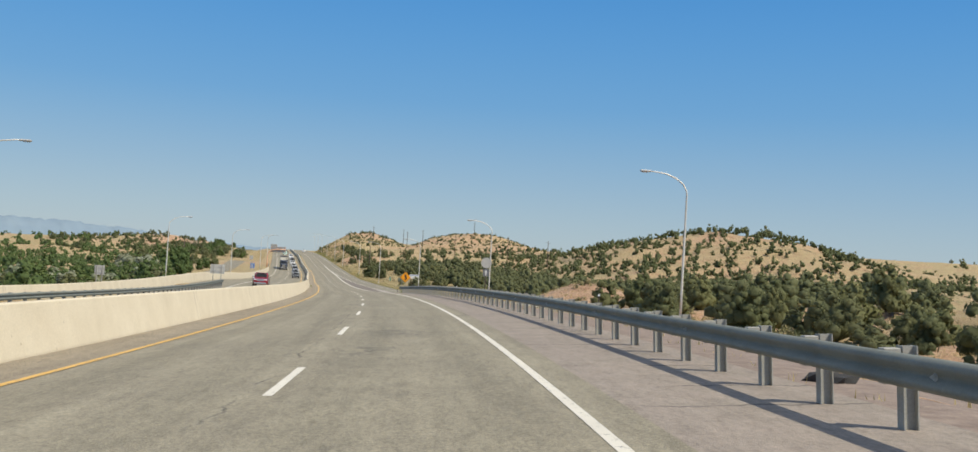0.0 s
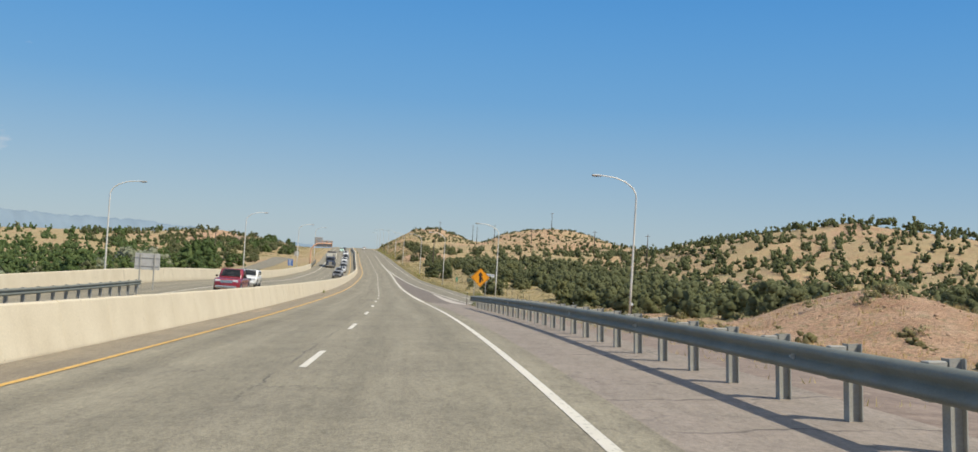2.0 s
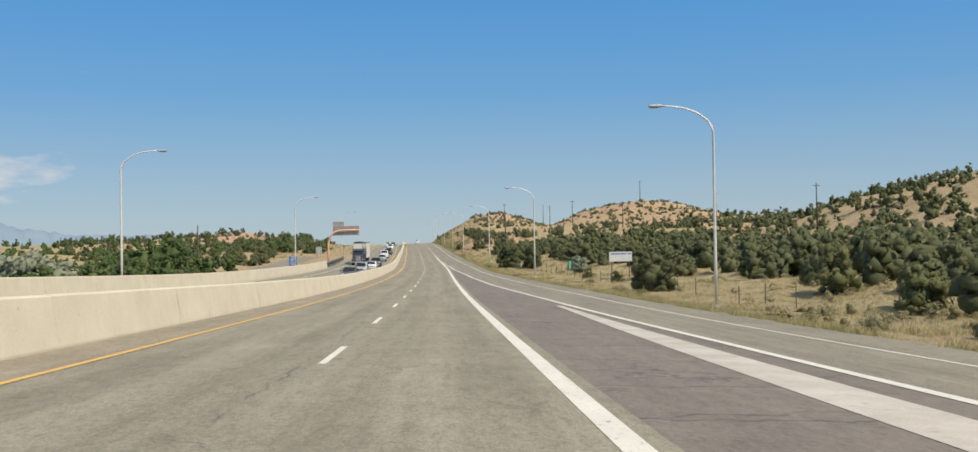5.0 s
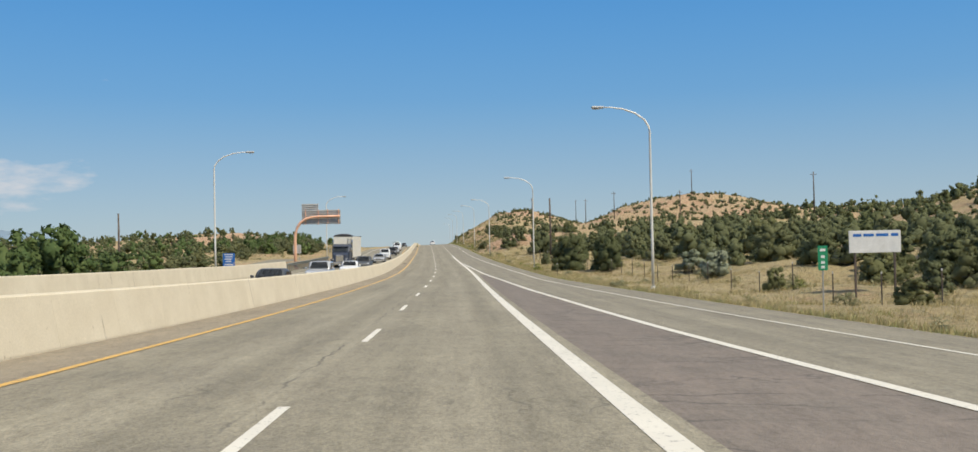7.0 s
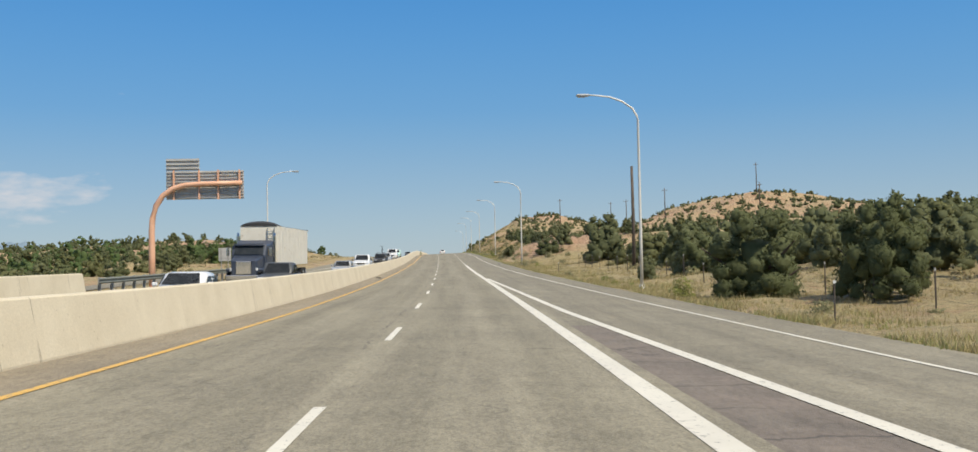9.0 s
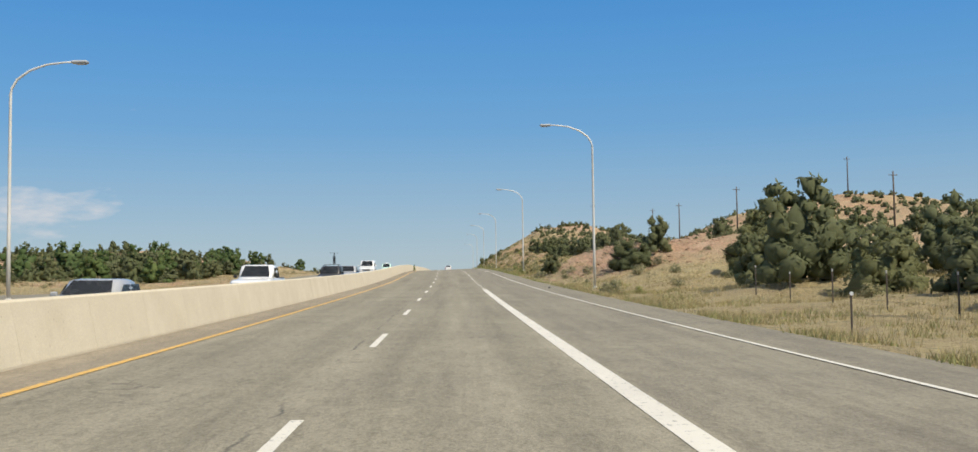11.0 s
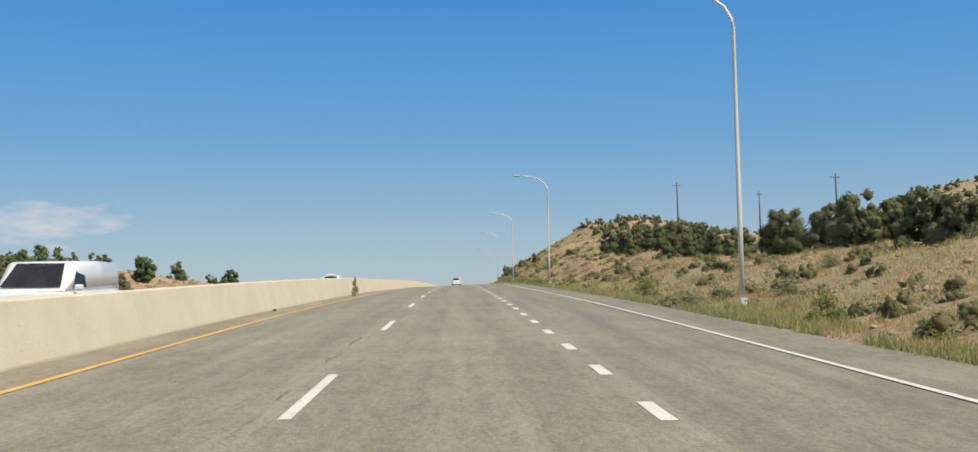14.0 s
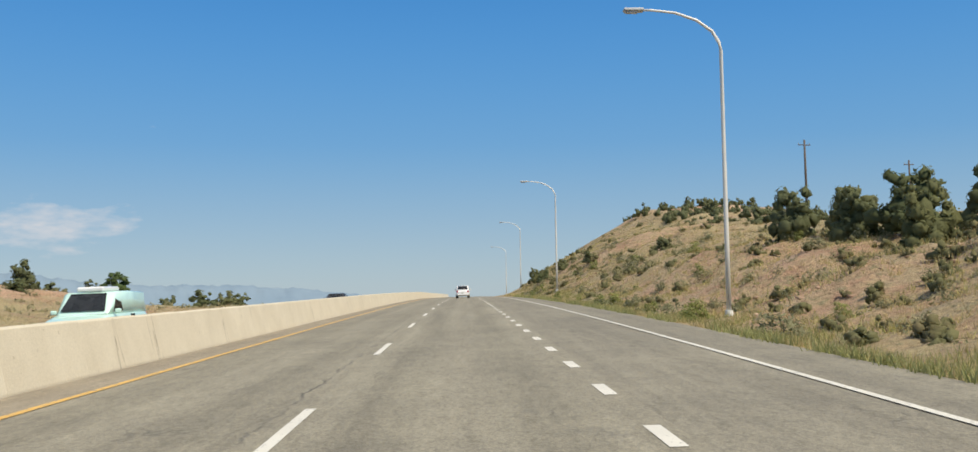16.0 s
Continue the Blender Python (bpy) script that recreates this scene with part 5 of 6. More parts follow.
def patchy(s, u, size=42, seed=11):
    return bumps(np.asarray(s, float), np.asarray(u, float), size, seed)


# junipers on the right that the camera passes nearest
spots = []
SET = [(84, 20.5, 1.0, 0), (88, 25, 1.05, 0), (79, 23.5, 1.1, 0), (73, 22, 0.95, 0), (67, 25.5, 1.15, 0), (61, 24, 1.0, 0), (90, 29.5, 1.0, 0), (55, 27, 1.1, 0), (47, 24.5, 0.85, 0), (40, 29, 1.05, 0), (34, 22, 0.7, 0), (27, 20, 0.75, 0), (70, 30, 1.1, 0), (238, 18.3, 0.5, 0), (243, 21.8, 0.6, 0), (252, 17.5, 0.45, 0), (222, 18.2, 1.0, 1), (418, 9.9, 0.58, 1), (398.5, 14.0, 0.78, 1), (402, 17.0, 0.9, 0)] + [(534 - 2.6 * k, 19.2 + 2.0 * (k % 3) + 0.4 * (k % 2), 1.1 - 0.1 * (k % 4), 0) for k in range(13)] + [(455, 20.5, 0.95, 0), (459, 21, 1.0, 0), (463, 19.5, 0.9, 0), (467, 22.5, 1.05, 0), (472, 24, 1.0, 0), (448, 22, 0.95, 0), (303, 12.8, 1.0, 1), (297.7, 15.9, 0.95, 1), (371, 17.3, 1.75, 0), (366, 19.5, 1.2, 0), (359, 20, 1.2, 0), (352, 19, 1.2, 0), (283, 28, 1.1, 0), (254, 24, 0.95, 0), (271, 27, 1.0, 0), (264, 30, 1.1, 0), (290, 30, 1.2, 0), (297, 32, 1.2, 0), (326.8, 13, 0.5, 0), (331, 17.5, 1.15, 0), (338, 19, 1.0, 0), (346, 20, 1.25, 0), (322, 24, 1.0, 0), (318, 27, 1.1, 0), (309, 24, 0.9, 0),
       (424, 16, 0.95, 0), (428, 18.5, 0.95, 0), (433, 20, 0.9, 0), (418, 27, 0.8, 0), (407, 28, 0.7, 0), (391, 21.5, 0.95, 1), (386, 19.5, 0.9, 0), (381, 18.5, 1.0, 0), (444, 24, 0.9, 0), (452, 25, 0.8, 0),
       (470, 21, 0.85, 1), (476, 20.5, 0.85, 1), (482, 19.5, 0.8, 0), (489, 20, 0.8, 0), (464, 22, 0.85, 0), (458, 23, 0.8, 0), (496, 19.5, 0.7, 0), (486, 24, 0.8, 1), (479, 25, 0.9, 1), (502, 22, 0.65, 0), (585, 14, 0.5, 0), (560, 17, 0.5, 0), (600, 12.5, 0.55, 0), (612, 11, 0.7, 0), (622, 10.5, 0.75, 0), (640, 38, 0.7, 0), (636, 33, 0.6, 0), (648, 44, 0.8, 0), (652, 47, 0.7, 0), (568, 36, 0.8, 0), (572, 40, 0.9, 0), (578, 42, 0.85, 0)]
for s, u, k, big in SET:
    spots.append((s, u, k, big))
tries = 0
while len(spots) < 240 and tries < 6000:
    tries += 1
    s = rng.uniform(20, 640)
    edge = float(np.interp(s, [p[0] for p in EDGE_RIGHT], [p[1] for p in EDGE_RIGHT]))
    lo = 12 if s < 330 else 16
    u = edge + lo + abs(rng.normal(0, 22))
    if u > 115 or not bool(clear(np.array(s), np.array(u))):
        continue
    if s > 500 and rng.uniform() < 0.75 or hill(np.array(s), np.array(u)) > 9 or rng.uniform() < (u - edge - 20) / 90:
        continue
    if 425 < s < 520 and u < 30 and rng.uniform() < 0.6:
        continue
    if patchy(s, u) < -0.85 or any((s - a) ** 2 + (u - b) ** 2 < 6.5 for a, b, *_ in spots):
        continue
    spots.append((s, u, rng.uniform(0.75, 1.25) * (0.6 if s > 500 else 0.85 if s > 380 else 1), False))
for i, (s, u, k, big) in enumerate(spots):
    set_of = BIG if big else SPARSE if u > 34 else JUNIPER
    small = k < 0.75
    plant("juniper", set_of[i % len(set_of)], "low round dark green juniper on dry soil" if small else "broad dark green juniper with a ragged crown", "tree", "junipers beside the road",
          on_ground(s, u, rng.uniform(0, 360), 0.1), (k * rng.uniform(0.85, 1.2), k * rng.uniform(0.85, 1.2), k * rng.uniform(0.8, 1.1)))

# trees beyond the wall on the left
spots_l = []
tries = 0
while len(spots_l) < 290 and tries < 8000:
    tries += 1
    s = rng.uniform(40, 600)
    wall = float(np.interp(s, [p[0] for p in WALL_LINE], [p[1] for p in WALL_LINE]))
    gap = 9 if s < 330 else 20
    u = wall - gap - abs(rng.normal(0, 17 if s < 330 else 24))
    if u < -100 or (s > 330 and patchy(s, u, 30, 5) < -0.15) or (s > 540 and rng.uniform() < 0.9):
        continue
    if 180 < s < 405 and u > float(np.interp(s, SIDE_S, SIDE_U)) - 6:
        continue
    if any((s - a) ** 2 + (u - b) ** 2 < 5 for a, b, *_ in spots_l):
        continue
    kind = "green" if s < 330 else "juniper"
    if kind == "green" and 135 < s < 200 and rng.uniform() < 0.35:
        kind = "silver"
    if kind == "green" and rng.uniform() < 0.35:
        kind = "juniper"
    spots_l.append((s, u, kind))
HEDGE = [(96 + 5.2 * k, float(np.interp(96 + 5.2 * k, [p[0] for p in WALL_LINE], [p[1] for p in WALL_LINE])) - (9 if k < 17 else 25.5) - 4.0 * (k * 0.618 % 1), "pinyon" if k % 3 else "green") for k in range(45)]
HEDGE += [(424 + 2.7 * k, -31 - 5 * (k * 0.618 % 1), "juniper" if k % 3 else "green") for k in range(17)]
TALL = [(262, -52), (268, -55), (266, -48), (273, -51.5), (258, -49), (277, -55), (660, -45), (668, -46.5), (676, -47.5), (684, -48), (640, -44), (312, -45.5), (316, -48), (321, -46), (308, -49), (325, -50)]
spots_l += HEDGE + [(566, -48, "green"), (574, -51, "green"), (576, -58, "juniper"), (578, -60, "juniper"), (581, -61, "juniper"), (584, -48.2, "juniper"), (588, -49.5, "juniper"), (603, -47.5, "juniper"), (607, -46.5, "juniper"), (597, -42.5, "green"), (660, -45, "juniper"), (668, -46.5, "juniper"), (676, -47.5, "juniper"), (684, -48, "juniper"), (640, -44, "juniper")] + [(506 + 2.6 * k, -42 - 4.5 * (k * 0.618 % 1) - 0.2 * k, "green" if k % 3 else "juniper") for k in range(13)] + [(434 + 3.0 * k, -41 - 7 * (k * 0.618 % 1), "juniper" if k % 3 else "green") for k in range(15)] + [(312, -45.5, "green"), (316, -48, "green"), (321, -46, "green"), (308, -49, "green"), (325, -50, "green"), (262, -52, "silver"), (268, -55, "silver"), (266, -48, "silver"), (273, -51.5, "silver"), (258, -49, "silver"), (277, -55, "silver"), (498, -47, "green"), (501, -50, "green"), (494, -49, "green")]
for i, (s, u, kind) in enumerate(spots_l):
    k = rng.uniform(0.65, 1.0) * (1.0 if kind != "juniper" else 1.1)
    k = 1.45 if (s, u) in TALL else k
    size = (k * rng.uniform(0.9, 1.25), k * rng.uniform(0.9, 1.25), k * rng.uniform(0.75, 1.05))
    at_pose = on_ground(s, u, rng.uniform(0, 360), 0.1)
    if kind == "green":
        plant("green_tree", GREEN[i % 3], "leafy green roadside tree beyond the wall", "tree", "trees beyond the wall", at_pose, size)
    elif kind == "silver":
        plant("silver_tree", SILVER[i % 2], "pale silvery tree beyond the wall", "tree", "trees beyond the wall", at_pose, size)
    else:
        plant("pinyon", SPARSE[i % 4], "dark green pinyon on a dry bank", "tree", "pinyons beyond the wall", at_pose, size)


def woods(name, label, seed, area, count, leaf, size, keep, sprigs=90, card=0.62, form=(1.5, 2.6), core=1, lobes=8):
    """Far plants as one mesh of loose clumps."""
    r = np.random.RandomState(seed)
    spots_w = []
    for _ in range(count * 6):
        s, u = area(r)
        if len(spots_w) < count and keep(s, u):
            spots_w.append((s, u))
    feet = ground_at(np.array([p[0] for p in spots_w]), np.array([p[1] for p in spots_w]))
    forms = [crown(r, *form, lobes, sprigs, card * 0.6, 0.1, 0.45, 2.2, core) for _ in range(40)]
    vs, fs, ns, n = [], [], [], 0
    for k, foot in enumerate(feet):
        v, f, nor = forms[k % 40]
        a, g = r.uniform(0, 6.283), size * r.uniform(0.6, 1.25)
        c, d = math.cos(a), math.sin(a)
        w = np.stack([v[:, 0] * c - v[:, 1] * d, v[:, 0] * d + v[:, 1] * c, v[:, 2] * r.uniform(0.75, 1.15)], 1) * g
        vs.append(w + foot - np.array([0, 0, 0.1]))
        ns.append(np.stack([nor[:, 0] * c - nor[:, 1] * d, nor[:, 0] * d + nor[:, 1] * c, nor[:, 2]], 1))
        fs.append(f + n)
        n += len(v)
    ob = new(name, mesh_from(name, np.concatenate(vs), np.concatenate(fs), [M[leaf]], normals=np.concatenate(ns)))
    return tagged(ob, label, "woods", "", "stuff")


def edge_at(s):
    return float(np.interp(s, [p[0] for p in EDGE_RIGHT], [p[1] for p in EDGE_RIGHT]))


def bald(s, u):
    return float(hill(np.array(s), np.array(u)))


woods("juniper_thicket", "dense dark green junipers behind the grassy verge", 27, lambda r: (r.uniform(90, 385), r.uniform(24, 62)), 560, "juniper", 1.15,
      lambda s, u: u > edge_at(s) + 15 and not (s < 122 and u < 34) and bald(s, u) < 9 and not (195 < s < 280 and u < 28), 120, 0.28, (1.7, 2.9), 1, 10)
woods("far_junipers", "dark green junipers scattered over far dry hills", 21, lambda r: (r.uniform(-60, 500), 45 + abs(r.normal(0, 75))), 1000, "juniper", 1.1,
      lambda s, u: u < 300 and bald(s, u) < 18 - 7 * math.sin(s * 12.9 + u * 7.7) ** 2, 36, 0.42, (1.5, 2.4), 1, 4)
woods("far_junipers", "small dark junipers on the bare hilltops", 28, lambda r: (r.uniform(430, 690), r.uniform(28, 180)), 1100, "juniper", 0.7,
      lambda s, u: bald(s, u) > 6.5 or (s > 570 and u < 60), 24, 0.45, (1.6, 1.7), 1, 3)
woods("far_junipers", "dark green junipers covering a long dry ridge", 35, lambda r: (r.uniform(120, 480), r.uniform(62, 200)), 1700, "juniper", 1.0,
      lambda s, u: bald(s, u) > 3 and patchy(s, u, 38, 14) > -1.1, 26, 0.42, (1.6, 2.3), 1, 3)
woods("far_junipers", "dark green junipers scattered over far dry hills", 23, lambda r: (r.uniform(300, 1500), r.uniform(150, 800)), 350, "juniper", 1.3, lambda s, u: True, 40)
woods("far_trees", "dense green trees in the low ground beyond the wall", 22, lambda r: (r.uniform(-20, 480), -48 - abs(r.normal(0, 75))), 700, "cottonwood", 1.15,
      lambda s, u: u > -420 and (s < 330 or patchy(s, u, 30, 5) > -0.2), 40, 0.5, (1.6, 2.7), 1, 5)
woods("far_trees", "dark trees on the far plain", 24, lambda r: (r.uniform(250, 1400), -r.uniform(150, 900)), 420, "juniper", 1.5, lambda s, u: True, 30)

woods("low_scrub", "low pale scrub over the dry slopes", 25, lambda r: (r.uniform(384, 640), 7 + abs(r.normal(0, 14))), 1000, "sage", 0.34,
      lambda s, u: u > edge_at(s) + 1.6 and (s > 432 or u > 24 or abs(math.sin(s * 7.3 + u * 3.1)) > 0.75), 64, 0.26, (1.5, 1.35), 0)
woods("low_scrub", "low grey-green scrub behind the verge", 26, lambda r: (r.uniform(20, 380), 14 + abs(r.normal(0, 24))), 420, "sage", 0.42,
      lambda s, u: u > edge_at(s) + 8.0, 110, 0.32, (1.5, 1.5), 0)

woods("bank_pinyons", "dark pinyons on the dry bank beyond the wall", 31, lambda r: (r.uniform(425, 640), r.uniform(-120, -40)), 380, "juniper", 0.95,
      lambda s, u: not (535 < s < 606 and u > -60) and patchy(s, u, 26, 6) > -0.6, 60, 0.4)
woods("low_scrub", "low pale scrub on the dry bank beyond the wall", 29, lambda r: (r.uniform(400, 640), -30 - abs(r.normal(0, 22))), 900, "sage", 0.4,
      lambda s, u: u > -90 and not (s < 410 and u > -38), 40, 0.45, (1.5, 1.4), 0)

woods("brush", "dark olive brush clumps on the dry roadside slope", 33, lambda r: (r.uniform(425, 640), 8 + abs(r.normal(0, 12))), 520, "brush", 0.36,
      lambda s, u: u > edge_at(s) + 2.0 and patchy(s, u, 11, 12) > -0.3, 72, 0.23, (1.6, 1.3), 1, 6)
woods("brush", "dark olive brush clumps on the red bank", 34, lambda r: (r.uniform(60, 190), r.uniform(13, 36)), 230, "brush", 0.34,
      lambda s, u: u > edge_at(s) + 1.5, 72, 0.23, (1.6, 1.3), 1, 6)

woods("far_trees", "dense green trees on a low rise beyond the side road", 37, lambda r: (r.uniform(170, 450), -r.uniform(50, 130)), 750, "cottonwood", 0.95,
      lambda s, u: u < -47, 20, 0.45, (1.8, 2.3), 1, 3)
woods("far_trees", "dense green trees on the far low ground beyond the wall", 36, lambda r: (r.uniform(40, 620), -r.uniform(85, 340)), 650, "cottonwood", 1.2,
      lambda s, u: s < 400 or patchy(s, u, 40, 5) > -0.3, 18, 0.5, (1.8, 2.4), 1, 3)

# shrubs
SAGE = [tree_meshes(60 + k, 0.62, 0.72, "sage", 520, 0.044, 0.02, 18, 0.35, 0.02, stretch=3.0, core=0) for k in range(3)]
WEED = [tree_meshes(70 + k, 0.55, 0.9, "weed", 950, 0.03, 0.02, 18, 0.5, 0.015, stretch=4.0, core=0) for k in range(2)]
placed = []
tries = 0
while len(placed) < 170 and tries < 5000:
    tries += 1
    s = rng.uniform(135, 600)
    if s < 370 and rng.uniform() < 0.75:
        continue
    edge = float(np.interp(s, [p[0] for p in EDGE_RIGHT], [p[1] for p in EDGE_RIGHT]))
    u = edge + 0.8 + abs(rng.normal(0, 9 if s > 370 else 7))
    if any((s - a) ** 2 + (u - b) ** 2 < 0.7 for a, b in placed):
        continue
    placed.append((s, u))
    k = rng.uniform(0.45, 1.15)
    weed = rng.uniform() < (0.55 if u < edge + 3 else 0.15)
    if weed and 380 < s < 434:
        weed, k = False, k * 0.6
    set_of = WEED if weed else SAGE
    plant("weed_bush" if weed else "sagebrush", set_of[len(placed) % len(set_of)], "green roadside weed clump beside the pavement" if weed else "grey-green sagebrush clump on the dry slope", "shrub", "shrubs on the slope",
          on_ground(s, u, rng.uniform(0, 360), 0.04), (k * 1.15, k * 1.15, k * rng.uniform(0.7, 1.1)))
plant("weed_bush", WEED[0], "tall yellow-green weed bush in the gore", "shrub", "", on_ground(128.4, 5.7, 0, 0.05), (0.72, 0.72, 1.05))
plant("silver_bush", SILVER[0], "pale silvery bush on the grassy verge", "shrub", "", on_ground(284, 21, 0, 0.05), (0.55, 0.6, 0.42))
plant("silver_bush", SILVER[1], "pale silvery bush on the grassy verge", "shrub", "", on_ground(271, 19.5, 0, 0.05), (0.6, 0.6, 0.5))
plant("sagebrush", SAGE[1], "broad pale sagebrush at the pavement's edge", "shrub", "", on_ground(449.5, 7.6, 0, 0.05), (1.7, 1.9, 0.9))
plant("weed_bush", WEED[1], "upright green weed bush against the median barrier", "shrub", "", Matrix.Translation(Vector(spot(468.7, -5.52, -0.02))), (0.42, 0.5, 1.15))
plant("weed_bush", WEED[0], "dark weed at the foot of the median barrier", "shrub", "", Matrix.Translation(Vector(spot(141.5, -6.5, -0.02))), (0.3, 0.35, 0.3))


def grass(name, label, seed, n, where, leaf, tall, blades=6):
    """Tufts of thin blades as one mesh."""
    r = np.random.RandomState(seed)
    s, u = where(r, n)
    p = ground_at(s, u)
    p = np.repeat(p, blades, 0) + np.concatenate([r.normal(0, 0.09, (len(s) * blades, 2)), np.full((len(s) * blades, 1), -0.03)], 1)
    m = len(p)
    h = np.repeat(tall * r.uniform(0.5, 1.3, len(s)), blades) * r.uniform(0.6, 1.1, m)
    a = r.uniform(0, 6.283, m)
    w = 0.008 + 0.012 * r.uniform(size=m)
    side = np.stack([np.cos(a), np.sin(a), 0 * a], 1) * w[:, None]
    lean = np.stack([r.normal(0, 0.35, m), r.normal(0, 0.35, m), np.ones(m)], 1) * h[:, None]
    v = np.stack([p - side, p + side, p + lean], 1).reshape(-1, 3)
    ob = new(name, mesh_from(name, v, np.arange(3 * m).reshape(m, 3), [M[leaf]]))
    return tagged(ob, label, "grass", "", "stuff")


def verge(lo, hi, s0, s1, cut=-0.25):
    def where(r, n):
        s = r.uniform(s0, s1, n)
        edge = np.interp(s, [p[0] for p in EDGE_RIGHT], [p[1] for p in EDGE_RIGHT])
        u = edge + lo + (hi - lo) * r.uniform(0, 1, n) ** 1.6
        keep = bumps(s, u, 9, 31) + 0.4 * bumps(s, u, 3, 32) > cut
        return s[keep], u[keep]
    return where


grass("dry_grass", "straw-coloured dry grass on the verge", 41, 46000, verge(0.1, 26, 168, 396, -0.5), "straw", 0.26, 4)
grass("dry_grass", "thin dry grass on the red bank by the entry lane", 49, 7000, verge(0.1, 24, 108, 170, -0.1), "straw", 0.24, 4)
grass("dry_grass", "straw-coloured dry grass on the slope", 45, 44000, verge(0.3, 24, 428, 640, -0.7), "straw", 0.25, 4)
grass("green_grass", "yellow-green grass along the pavement's edge", 42, 9000, verge(0.0, 5, 130, 430), "greengrass", 0.2)
grass("green_grass", "yellow-green weeds along the pavement's edge", 46, 12000, verge(0.0, 3.2, 425, 600), "greengrass", 0.27)
grass("green_grass", "olive weeds between the scrub on the slope", 48, 22000, verge(0.6, 20, 430, 640, -0.3), "greengrass", 0.24, 5)
grass("dry_grass", "straw-coloured grass behind the guardrail", 43, 500, lambda r, n: (lambda s: (s, 5.3 + (np.interp(s, [p[0] for p in RAMP_LEFT], [p[1] for p in RAMP_LEFT]) - 5.5).clip(0.2, 8) * r.uniform(0, 1, n)))(r.uniform(0, 131, n)), "straw", 0.2)
grass("dry_grass", "straw-coloured grass beyond the entry lane", 44, 6000, verge(0.2, 30, 20, 130), "straw", 0.32)

grass("dry_grass", "straw-coloured grass on the bank beyond the wall", 47, 14000, lambda r, n: (r.uniform(400, 640, n), -22 - np.abs(r.normal(0, 24, n))), "straw", 0.3, 4)

# stones on the cut slope
r = np.random.RandomState(77)
iv, fi = ICO[1]
vs, fs = [], []
count = 0
for k in range(6400):
    s = r.uniform(396, 434) if k < 3200 else r.uniform(430, 620) if k < 5600 else r.uniform(80, 116)
    edge = float(np.interp(s, [p[0] for p in EDGE_RIGHT], [p[1] for p in EDGE_RIGHT]))
    u = edge + (r.uniform(1.0, 17) if k < 5600 else r.uniform(3, 16))
    size = 0.03 + 0.10 * r.uniform() ** 3
    v = iv * (1 + 0.32 * r.normal(size=(len(iv), 1))) * size * np.array([1.2, 1.0, 0.65])
    vs.append(v + ground_at(s, u))
    fs.append(fi + count)
    count += len(iv)
M["stone"] = grainy("sandstone", (0.37, 0.225, 0.14), (0.54, 0.39, 0.275), 1.5, 0.9, grain=12, relief=0.4)
tagged(new("stones", mesh_from("stones", np.concatenate(vs), np.concatenate(fs), [M["stone"]])), "tan sandstone rubble on the cut slope", "stones", "", "stuff")

# scraps on the pavement and the verge
M["scrap"] = grainy("dark_rubber_scrap", (0.02, 0.02, 0.02), (0.05, 0.048, 0.045), 3, 0.8, grain=30)
M["litter"] = grainy("pale_litter", (0.5, 0.49, 0.46), (0.7, 0.69, 0.66), 3, 0.7, grain=30)


def scrap(name, label, m_name, s, u, size, seed, on_road=True):
    r = np.random.RandomState(seed)
    bm = bmesh.new()
    bmesh.ops.create_icosphere(bm, subdivisions=2, radius=1.0)
    for v in bm.verts:
        v.co *= 1 + 0.3 * r.normal()
        v.co.x, v.co.y, v.co.z = v.co.x * size[0], v.co.y * size[1], max(v.co.z, -0.4) * size[2]
    thing = base(name, label, "debris")
    part("piece", bm, M[m_name], thing)
    thing.matrix_world = lie(s, u, size[2] * 0.35, r.uniform(0, 180)) if on_road else on_ground(s, u, r.uniform(0, 180), -size[2] * 0.3)


scrap("tyre_scrap", "curled black tyre scrap on the shoulder", "scrap", 333.2, -5.9, (0.35, 0.07, 0.05), 1)
scrap("tyre_scrap", "small dark rubber scrap by the barrier", "scrap", 449.1, -6.1, (0.16, 0.06, 0.04), 2)
scrap("tyre_scrap", "dark rubber strip beside the yellow line", "scrap", 401.3, -6.3, (0.12, 0.06, 0.03), 3)
scrap("tyre_scrap", "dark curled rubber scrap on the sandy edge", "scrap", 387.2, 6.3, (0.22, 0.07, 0.05), 4)
scrap("litter", "pale litter scrap on the verge", "litter", 394.2, 8.0, (0.12, 0.1, 0.04), 5, False)
scrap("litter", "pale litter scrap on the verge", "litter", 391.0, 8.4, (0.1, 0.06, 0.03), 6, False)
scrap("litter", "pale litter scrap on the verge", "litter", 441.4, 8.0, (0.09, 0.06, 0.03), 7, False)
scrap("dark_bag", "black bag lying behind the guardrail", "scrap", 13.4, 6.0, (0.32, 0.22, 0.16), 8, False)



